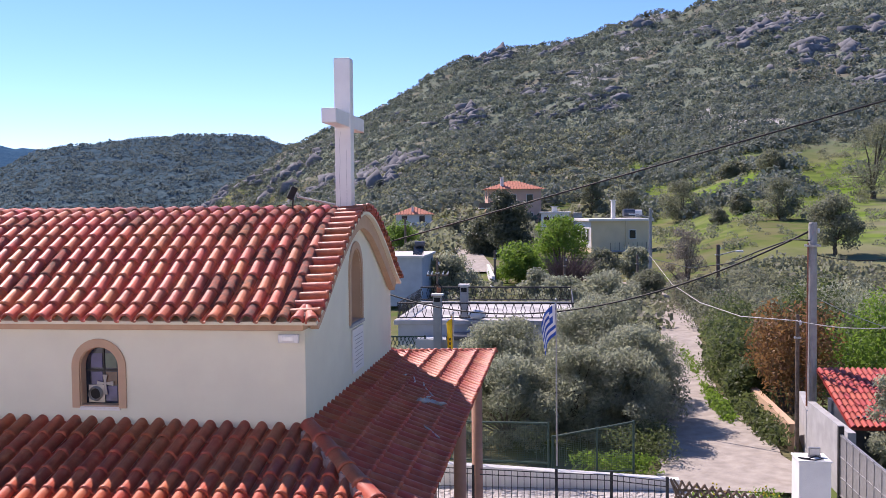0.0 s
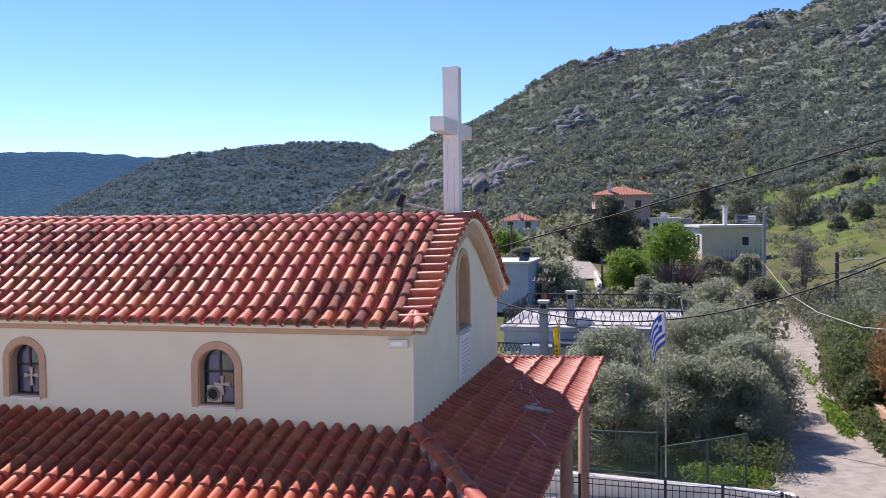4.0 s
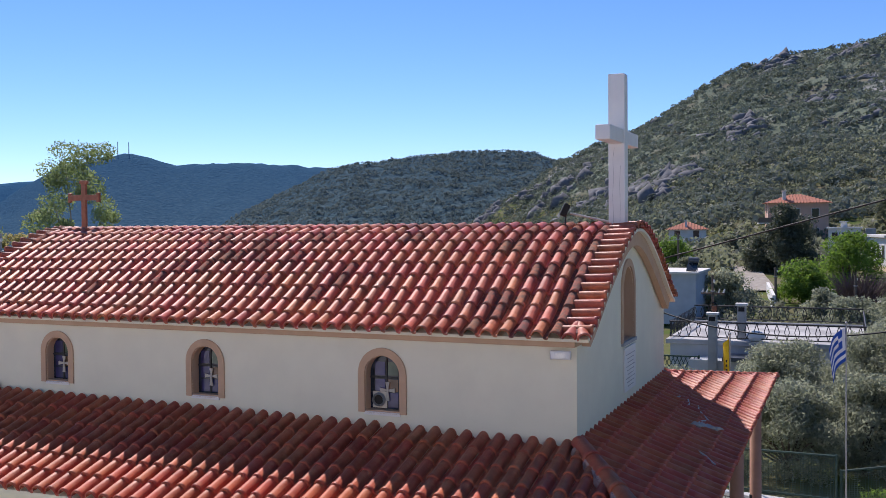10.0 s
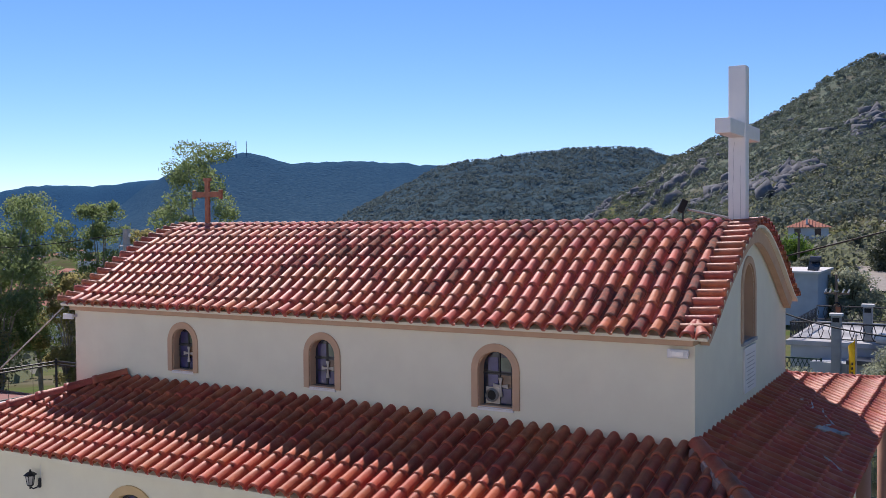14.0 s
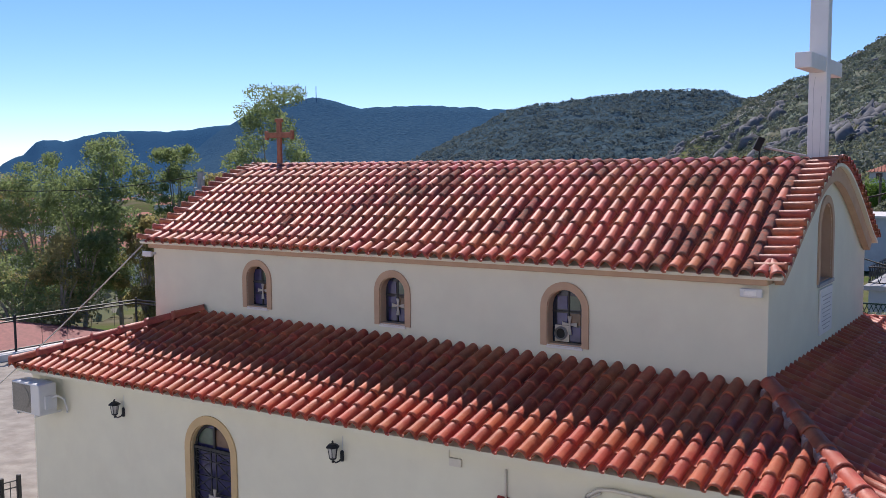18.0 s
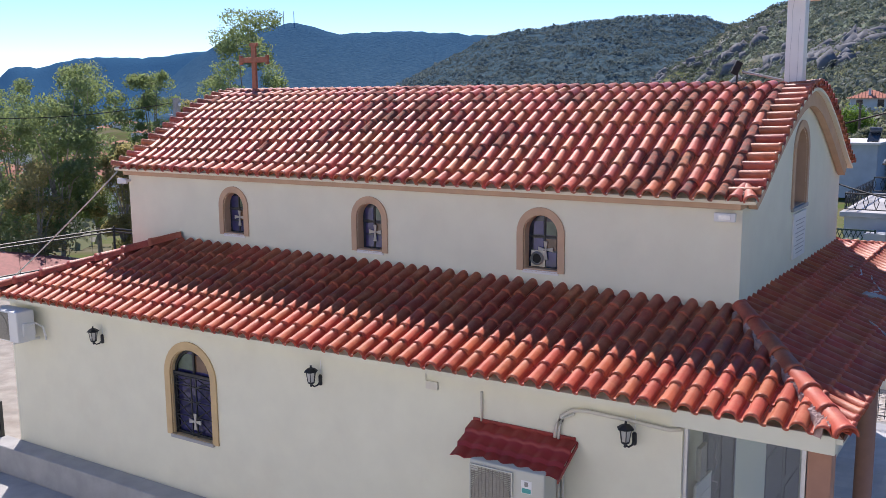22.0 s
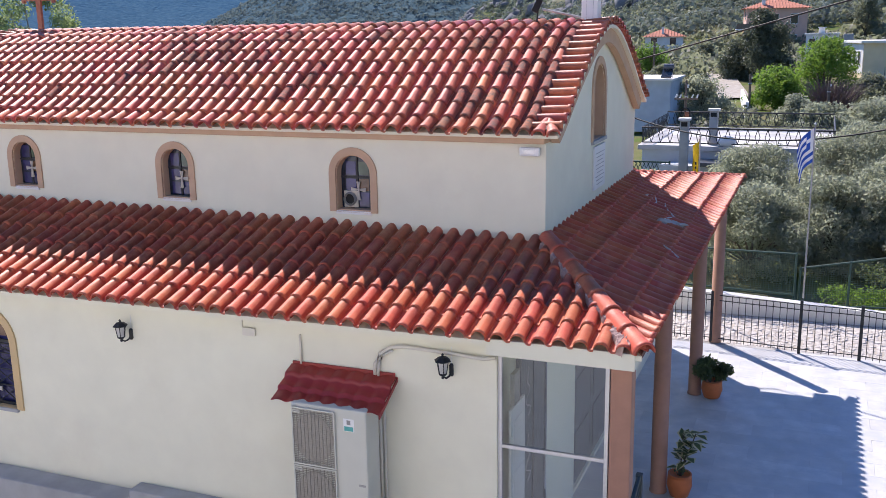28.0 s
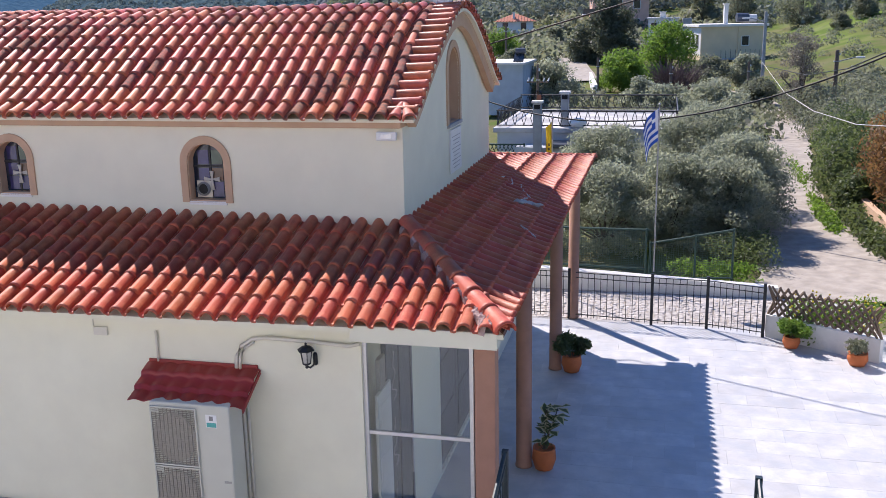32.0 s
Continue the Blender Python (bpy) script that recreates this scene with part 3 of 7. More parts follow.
def lay(roof, me, verts, faces, mats, mat_rest, limit, pick, cuts=()):
    """Lays tiles at the poses mats: those that pick() names as parts of their own, up to limit, the rest joined; cuts are planes (place, normal) that trim them."""
    base = np.array(verts)
    whole, trimmed = [], []
    for m in mats:
        a = np.array(m)
        w = base @ a[:3, :3].T + a[:3, 3]
        side = [(w - np.array(co)) @ np.array(no) for co, no in cuts]
        if any(d.max() <= 0.02 for d in side):
            continue
        (trimmed if any(d.min() < 0 for d in side) else whole).append((m, w))
    near = [m for m, w in whole if pick(m.translation)]
    far_ = [w for m, w in whole if not pick(m.translation)]
    far_ += [w for m, w in whole if pick(m.translation)][limit:]
    for m in near[:limit]:
        part("roof_tile", me, None, roof, at=m)
    for m, w in trimmed:
        bm = bmesh.new()
        vs = [bm.verts.new(p) for p in w]
        for f in faces:
            bm.faces.new([vs[k] for k in f])
        for co, no in cuts:
            bmesh.ops.bisect_plane(bm, geom=bm.verts[:] + bm.edges[:] + bm.faces[:], plane_co=co, plane_no=no, clear_inner=True)
        if bm.faces:
            part("cut_tile", bm, me.materials[0], roof, smooth=True)
    if far_:
        fs = [tuple(k + i * len(base) for k in f) for i in range(len(far_)) for f in faces]
        tagged(part("joined_roof_tiles", mesh("joined_roof_tiles", np.concatenate(far_), fs, mat_rest, smooth=True), None, roof), kind="stuff")


HIP = ((0.0, 0.0, 4.0), (0.8, 0.6, 0.0))
HIP_BACK = ((0.0, 0.0, 4.0), (-0.8, -0.6, 0.0))
FAR_HIP = ((0.04, 5.52, 4.0), (0.931, -0.364, 0.0))
WEST_HIP = ((-9.08, 0.0, 4.0), (0.669, -0.743, 0.0))
WEST_BACK = ((-9.08, 0.0, 4.0), (-0.669, 0.743, 0.0))


def jitter(m):
    return m @ pose(rnd.uniform(-0.004, 0.004), rnd.uniform(-0.008, 0.008), rnd.uniform(-0.002, 0.004), rnd.uniform(-0.5, 0.5), rnd.uniform(-0.6, 0.6), rnd.uniform(-0.5, 0.5))


def deck(name, verts, faces, label):
    return part(name, mesh(name, verts, faces, M["underlay"]), None, church, label)


# barrel roof of the nave
PITCH = 0.2065
NX0 = -0.205 - 48 * PITCH - 0.645 * PITCH
dv, df = [], []
for (y0, z0), (y1, z1) in zip(section(-0.05), section(-0.01)):
    for y, z in ((y0, z0), (y1, z1)):
        for x in (-10.46, 0.17):
            dv.append((x, y, z))
for i in range(40):
    a, b = i * 4, (i + 1) * 4
    df += [(a, b, b + 1, a + 1), (a + 2, a + 3, b + 3, b + 2), (a, a + 2, b + 2, b), (a + 1, b + 1, b + 3, a + 3)]
df += [(0, 1, 3, 2), (160, 162, 163, 161)]
nave_roof = deck("nave_roof", dv, df, "barrel roof of old mottled terracotta tiles")
tme, tv, tf = tile_mesh("old_tile", M["tile_old"])
poses_n, poses_far = [], []
ncol = 49
for j in range(ncol):
    x = NX0 + j * PITCH
    for i in range(10):
        s = -0.05 + i * (S_RIDGE - 0.02) / 10
        o, vdir, nrm = arc(s + 0.0, 0.004)
        _, v2, n2 = arc(s + 0.2, 0.0)
        m = frame_of(Vector((1, 0, 0)), v2, n2, o + Vector((x, 0, 0)))
        poses_n.append(jitter(m))
        mirror = frame_of(Vector((-1, 0, 0)), Vector((0, -v2.y, v2.z)), Vector((0, -n2.y, n2.z)), Vector((x + PITCH, 2 * ARC_Y - o.y, o.z)))
        poses_far.append(jitter(mirror))
lme, lv_, lf0_ = tile_mesh("lichened_tile", M["tile_lichen"])


def lichened(p):
    """Tiles at the gable edge and in a patch half way along are blackened."""
    if p.x > -0.45:
        return rnd.random() < 0.75
    if p.x > -1.6:
        return rnd.random() < 0.22
    patch = math.exp(-((p.x + 5.6) / 1.3) ** 2 - ((p.z - 6.0) / 0.32) ** 2)
    return rnd.random() < 0.02 + 0.34 * patch


dark_n = [m for m in poses_n if lichened(m.translation)]
poses_n = [m for m in poses_n if m not in dark_n]
lay(nave_roof, lme, lv_, lf0_, dark_n, M["tile_lichen"], 300, lambda p: True)
order = sorted(poses_n, key=lambda m: -m.translation.x)
cut = order[240].translation.x
lay(nave_roof, tme, tv, tf, poses_n, M["tile_old_rest"], 240, lambda p: p.x > cut)
lay(nave_roof, tme, tv, tf, poses_far, M["tile_old_rest"], 0, lambda p: False)
# verge tiles that lie across the gable edge
vme, _, _ = tile_mesh("verge_tile", M["tile_old"], width=0.19, length=0.37, roll=0.062, pan=0.46, lift=0.02)
VN = 17
for east in (True, False):
    for south_side in (True, False):
        for i in range(VN):
            w_ = S_RIDGE / VN
            o, vdir, nrm = arc(0.02 + i * w_, 0.012)
            o.x = 0.215 if east else -10.53
            if not south_side:
                o = Vector((o.x, 2 * ARC_Y - o.y, o.z))
                vdir, nrm = Vector((0, -vdir.y, vdir.z)), Vector((0, -nrm.y, nrm.z))
            inward = Vector((-1 if east else 1, 0, 0))
            u = inward.cross(nrm)
            if u.dot(vdir) < 0:
                o = o + vdir * 0.19
            part("verge_tile", vme, None, nave_roof, at=jitter(frame_of(u, inward, nrm, o)))


def ridge_tile(r0, r1, length, thick=0.018, n=9):
    verts, faces = [], []
    for v, r in ((0.0, r0), (length * 0.12, r0 * 1.0), (length * 0.13, r0 * 0.93), (length, r1)):
        for rr in (r, r - thick):
            for i in range(n):
                w = math.pi * i / (n - 1)
                verts.append((-rr * math.cos(w), v, rr * math.sin(w)))
    k = 2 * n
    for a in range(3):
        for i in range(n - 1):
            faces.append((a * k + i, a * k + i + 1, (a + 1) * k + i + 1, (a + 1) * k + i))
            faces.append((a * k + n + i + 1, a * k + n + i, (a + 1) * k + n + i, (a + 1) * k + n + i + 1))
    for i in range(n - 1):
        faces.append((i + 1, i, n + i, n + i + 1))
    return verts, faces


def hip_line(p, q, count, roof, mat, r0=0.115, r1=0.085, lift=0.04):
    p, q = Vector(p), Vector(q)
    v = (q - p).normalized()
    u = v.cross(Vector((0, 0, 1))).normalized()
    w = u.cross(v)
    L = (q - p).length / count
    vs, fs = ridge_tile(r0, r1, L * 1.22)
    me = mesh("ridge_tile", vs, fs, mat, smooth=True)
    for i in range(count):
        o = p + v * (L * i) + w * lift
        part("ridge_tile", me, None, roof, at=jitter(frame_of(u, v, w, o)))


# the eave corner of the nave: two fanned cap tiles bedded in mortar
rv, rf = ridge_tile(0.082, 0.058, 0.40)
cap_me = mesh("corner_tile", rv, rf, M["tile_old"], smooth=True)
o, vdir, nrm = arc(-0.06, 0.012)
for cx_, turn_ in ((-0.04, 0.05), (0.145, -0.40)):
    CV = (vdir + Vector((turn_, 0, 0))).normalized()
    part("corner_tile", cap_me, None, nave_roof, at=frame_of(CV.cross(nrm), CV, nrm, o + Vector((cx_, 0.0, 0.0))))
cm_ = bmesh.new()
for i in range(26):
    f = rnd.uniform(0, 1)
    q, _, _ = arc(0.02 + 0.34 * f, 0.03)
    bmesh.ops.create_icosphere(cm_, subdivisions=1, radius=1, matrix=Matrix.Translation(q + Vector((0.05 - 0.07 * f + rnd.uniform(-0.015, 0.015), 0, rnd.uniform(-0.01, 0.02)))) @ Matrix.Diagonal((rnd.uniform(0.015, 0.035), rnd.uniform(0.02, 0.04), rnd.uniform(0.012, 0.025), 1)))
tagged(part("corner_mortar", cm_, M["mortar"], nave_roof, smooth=True), "rough mortar between the corner tiles", kind="stuff")

# aisle roof
LX0, LX1 = -11.30, 1.50


def top_z(x):
    """The aisle roof's upper edge, which falls a little towards the porch."""
    return TOPZ - 0.0135 * x


def low_z(x):
    """The aisle roof's eave, which rises a little towards the porch."""
    return LOWZ + 0.0075 * (x - LX1)


WLOW, WTOP = low_z(LX0), top_z(-9.08)
aisle_v, aisle_f, nd = [], [], 24
for dz in (-0.02, -0.07):
    for k in range(nd + 1):
        xu, xl = -9.08 + 9.10 * k / nd, LX0 + 0.05 + (LX1 - LX0 - 0.05) * k / nd
        aisle_v += [(xu, 0.0, top_z(xu) + dz), (xl, -2.0, low_z(xl) + dz)]
    aisle_v += [(LX0 + 0.05, 4.0, WLOW + dz), (-9.08, 4.0, WTOP + dz)]
nb2 = 2 * nd + 4
for k in range(nd):
    a = 2 * k
    aisle_f += [(a, a + 1, a + 3, a + 2), (a + nb2, a + nb2 + 2, a + nb2 + 3, a + nb2 + 1), (a + 1, a + 1 + nb2, a + 3 + nb2, a + 3), (a, a + 2, a + 2 + nb2, a + nb2)]
aisle_f += [(0, nb2 - 1, nb2 - 2, 1), (nb2, nb2 + 1, 2 * nb2 - 2, 2 * nb2 - 1), (1, nb2 - 2, 2 * nb2 - 2, nb2 + 1), (2 * nd, 2 * nd + 1, 2 * nd + 1 + nb2, 2 * nd + nb2)]
aisle_roof = deck("aisle_roof", aisle_v, aisle_f, "aisle roof of red terracotta tiles")
nme, nv_, nf_ = tile_mesh("new_tile", M["tile_new"], length=0.41)
poses_a = []
ROWS_A, STEP = 6, 0.352
AT0 = 0.093 - 0.645 * PITCH - 55 * PITCH
for j in range(63):
    x = AT0 + j * PITCH
    for i in range(ROWS_A):
        s = -0.05 + i * STEP
        SV = Vector((0, 2.0, top_z(x) - low_z(x))).normalized()
        SN = Vector((1, 0, 0)).cross(SV)
        o = Vector((x, -2.0, low_z(x))) + SV * s + SN * 0.012
        poses_a.append(jitter(frame_of(Vector((1, 0, 0)), SV, SN, o)))
order = sorted(poses_a, key=lambda m: -m.translation.x)
cut_a = order[min(299, len(order) - 1)].translation.x
lay(aisle_roof, nme, nv_, nf_, poses_a, M["tile_new_rest"], 300, lambda p: p.x > cut_a, (HIP_BACK, WEST_HIP))
poses_w = []
WV = Vector((2.22, 0, WTOP - WLOW)).normalized()
WN = Vector((0, -1, 0)).cross(WV)
for j in range(26):
    y = 3.5 - j * PITCH
    for i in range(6):
        o = Vector((LX0 + 0.02, y, WLOW)) + WV * (-0.05 + i * 0.352) + WN * 0.012
        poses_w.append(jitter(frame_of(Vector((0, -1, 0)), WV, WN, o)))
lay(aisle_roof, nme, nv_, nf_, poses_w, M["tile_new_rest"], 0, lambda p: False, (WEST_BACK,))
hip_line((LX0, -2.04, WLOW + 0.02), (-9.08, -0.06, WTOP + 0.02), 7, aisle_roof, M["tile_new"])
hip_line((LX1 + 0.03, -2.05, LOWZ + 0.01), (0.06, -0.06, TOPZ + 0.03), 7, aisle_roof, M["tile_new"], r0=0.112, r1=0.098, lift=0.02)

# porch roof
PY1 = 9.25
porch_v = [(0.0, 0.0, TOPZ), (0.0, 5.5, TOPZ), (LX1, PY1, LOWZ), (LX1, -2.0, LOWZ)]
porch_v += [(x, y, z - 0.05) for x, y, z in porch_v]
porch_roof = deck("porch_roof", porch_v, [(0, 3, 2, 1), (4, 5, 6, 7), (3, 7, 6, 2), (0, 1, 5, 4), (1, 2, 6, 5), (0, 4, 7, 3)], "porch roof of red terracotta tiles with a cable on it")
PV = Vector((-1.5, 0, TOPZ - LOWZ)).normalized()
PN = Vector((0, 1, 0)).cross(PV)
poses_p = []
for j in range(int((PY1 + 2.0) / PITCH) + 1):
    y = -2.0 + j * PITCH
    for i in range(5):
        o = Vector((LX1 + 0.04, y, LOWZ)) + PV * (i * 0.345) + PN * 0.012
        poses_p.append(jitter(frame_of(Vector((0, 1, 0)), PV, PN, o)))
lay(porch_roof, nme, nv_, nf_, poses_p, M["tile_new_rest"], 300, lambda p: True, (HIP, FAR_HIP))
hip_line((LX1 + 0.02, PY1 + 0.02, LOWZ + 0.02), (0.04, 5.52, TOPZ + 0.02), 16, porch_roof, M["tile_new"], r0=0.085, r1=0.065, lift=0.015)
# mortar on the hip
HP, HQ = Vector((LX1 + 0.02, -2.04, LOWZ)), Vector((0.06, -0.06, TOPZ))
hs_ = Vector((-0.8, -0.6, 0.0))
for nm_, f0, f1, n_, wide, mat_m, lab_ in (("hip_mortar", 0.10, 0.98, 150, 0.10, M["mortar"], "rough grey-pink mortar along the hip"), ("hip_end_mortar", 0.035, 0.17, 40, 0.20, M["mortar_pale"], "pale pink mortar at the hip's lower end")):
    mv, mf, nw = [], [], 7
    for i in range(n_ + 1):
        f = f0 + (f1 - f0) * i / n_
        edge = wide * (0.75 + 0.5 * noise.noise(Vector((f * 23, 1.7, wide)))) + 0.05
        for k in range(nw):
            u = 0.05 + (edge - 0.05) * k / (nw - 1) if k < nw - 1 else edge
            p = HP.lerp(HQ, f) + hs_ * u
            bump_ = 0.024 * (noise.noise(Vector((f * 90, u * 40, 3.0))) + 0.6 * noise.noise(Vector((f * 220, u * 90, 7.0))))
            z = p.z - 0.22 * u + (0.105 - 0.03 * k / nw + bump_ if k < nw - 1 else -0.01)
            mv.append((p.x, p.y, z))
    for i in range(n_):
        for k in range(nw - 1):
            a = i * nw + k
            mf.append((a, a + 1, a + nw + 1, a + nw))
    tagged(part(nm_, mesh(nm_, mv, mf, mat_m), None, aisle_roof, lab_), lab_, kind="stuff")

# crosses on the roof
cross = thing("roof_cross", "white weathered concrete cross on the roof ridge", "cross", (-0.105, 2.615, 6.42))
part("shaft", box(-0.115, -0.105, 0, 0.115, 0.105, 2.22, 0.012), M["white"], cross)
part("arm", box(-0.10, -0.90, 1.255, 0.10, 0.885, 1.45, 0.012), M["white"], cross)
for pts in ([(-0.05, 0.0), (-0.045, 0.25), (-0.055, 0.55), (-0.04, 0.8), (-0.05, 1.05), (-0.03, 1.2)], [(0.045, 0.15), (0.05, 0.4), (0.042, 0.7), (0.055, 0.95)]):
    vs, fs = cable([(x, -0.1055, z) for x, z in pts], 0.0022, 5)
    part("crack", mesh("crack", vs, fs, M["concrete"]), None, cross, "hairline crack in the paint")
bcross = thing("copper_cross", "brown copper cross on the far end of the ridge", "cross", (-9.87, 2.70, 6.45))
part("shaft", box(-0.05, -0.025, 0, 0.05, 0.025, 0.95, 0.006), M["copper"], bcross)
part("arm", box(-0.33, -0.028, 0.62, 0.33, 0.028, 0.72, 0.006), M["copper"], bcross)
for p in ((0, 0.95, 0), (-0.33, 0.67, 1), (0.33, 0.67, 1)):
    part("finial", box(p[0] - (0.03 if p[2] else 0.085), -0.03, p[1] - (0.085 if p[2] else 0.03), p[0] + (0.03 if p[2] else 0.085), 0.03, p[1] + (0.085 if p[2] else 0.03), 0.008), M["copper"], bcross)
lamp = thing("roof_floodlight", "small black floodlight on a pale arm beside the cross", "floodlight", (-0.22, 2.5, 6.60))
part("arm", rod((0, 0, 0.0), (-0.50, -0.18, 0.12), 0.016), M["palewire"], lamp)
part("stem", rod((-0.56, -0.20, -0.05), (-0.55, -0.20, 0.12), 0.012), M["iron"], lamp)
part("head", box(-0.06, -0.08, -0.09, 0.03, 0.08, 0.09, 0.012), M["black"], lamp, at=pose(-0.55, -0.2, 0.16, 0, 25, 20))

# porch columns
for px, py in ((1.10, 2.15), (1.11, 6.12), (1.14, 9.25)):
    col = part("porch_column", lathe([(0.124, 0), (0.124, 0.03), (0.114, 0.04), (0.112, 3.275)], 28), M["column"], church, "round brown painted porch column", at=Matrix.Translation((px, py, 0)), smooth=True)
part("corner_pillar", box(1.17, -1.79, 0, 1.38, -1.58, 3.27, 0.01), M["column"], church, "square brown painted corner pillar")

# cream beam under the aisle's eave
part("eave_beam", box(-0.04, -2.02, 3.285, 1.44, -1.806, LOWZ - 0.002, 0.006), M["plaster"], church, "cream painted beam under the eave")
aisle_roof.data.materials[0] = M["plaster"]
nave_roof.data.materials[0] = M["plaster"]

# ---- ground ----
CX, CY, CZ = 2.88, -10.47, 6.55


def smooth(a, b, x):
    t = np.clip((x - a) / (b - a), 0, 1)
    return t * t * (3 - 2 * t)


def fbm(x, y, scale, octaves=4, seed=0.0):
    out = np.zeros(len(x))
    for i in range(len(x)):
        out[i] = noise.fractal(Vector((x[i] / scale + seed, y[i] / scale, seed)), 1.0, 2.1, octaves)
    return out


def ridge(az, table):
    xs, ys = zip(*table)
    return np.interp(az, xs, ys)


# hills: ridge distance, half width and skyline angle by bearing
HILLS = [
    (520.0, 380.0, [(-24, -2), (-20, 1.0), (-16.2, 3.55), (-9.8, 6.5), (-5.7, 8.5), (-1, 9.4), (3.7, 10.4), (8.5, 11.2), (20, 13.0), (35, 12), (60, 8), (100, 5), (180, 4)]),
    (1500.0, 700.0, [(-40, -2.5), (-35.8, 0.3), (-32.7, 2.0), (-29.3, 3.4), (-25.2, 3.9), (-21.5, 4.3), (-18.8, 4.2), (-14, 3.3), (-5, 1)]),
    (2800.0, 900.0, [(-52, -1.5), (-47.3, 2.1), (-46.1, 2.9), (-45.6, 3.3), (-43.3, 3.9), (-41.7, 4.25), (-40.7, 4.05), (-39.0, 3.6), (-35.7, 3.75), (-30, 3.45), (-20, 2), (-5, 0)]),
    (4100.0, 700.0, [(-180, 1), (-90, -1.2), (-62, -1.4), (-60.5, -0.9), (-59.5, -0.4), (-58.9, 0.3), (-57.7, 0.95), (-57.2, 1.55), (-56.7, 1.75), (-55.6, 1.6), (-54.7, 1.95), (-52.9, 2.25), (-49.8, 2.25), (-46.6, 2.65), (-38, 2.5), (-20, 1)]),
]


def ground_z(x, y, rough=True):
    x, y = np.atleast_1d(np.asarray(x, float)), np.atleast_1d(np.asarray(y, float))
    dx, dy = x - CX, y - CY
    r = np.hypot(dx, dy)
    az = np.degrees(np.arctan2(dx, dy))
    right = smooth(-22, -8, az) * (1 - smooth(100, 140, az))
    base = right * (0.022 * np.clip(r - 30, 0, 160)) + (1 - right) * (-0.10 * np.clip(r - 34, 0, 650))
    base += right * smooth(4, 12, az) * 0.05 * np.clip(r - 48, 0, 120)
    base -= 0.12
    z = base
    for n_, (R, W, tab) in enumerate(HILLS):
        H = CZ + R * np.tan(np.radians(ridge(az, tab) + (0.12 if n_ else 0.0)))
        start = R - W
        t = np.clip((r - start) / W, 0, 1)
        prof = np.where(r <= R, t ** 1.25, np.clip(1 - (r - R) / (W * 1.2), 0, 1))
        hz = base + (H - base) * prof
        z = np.maximum(z, np.where(prof > 0, hz, -1e6))
    if rough:
        amp = np.where(r < 45, 0.03, np.clip((r - 45) * 0.012, 0, 6))
        z = z + amp * fbm(x, y, 38.0, 5, 3.1)
    return z


azs = np.concatenate([np.arange(-75, 40, 0.35), np.arange(40, 285, 5.0)])
rads = np.concatenate([[0.3, 4, 8, 12, 15, 18, 21], np.geomspace(24, 4600, 250)])
gx = (CX + np.outer(rads, np.sin(np.radians(azs)))).ravel()
gy = (CY + np.outer(rads, np.cos(np.radians(azs)))).ravel()
gz = ground_z(gx, gy)
na = len(azs)
gf_ = [(i * na + j, i * na + (j + 1) % na, (i + 1) * na + (j + 1) % na, (i + 1) * na + j) for i in range(len(rads) - 1) for j in range(na)]


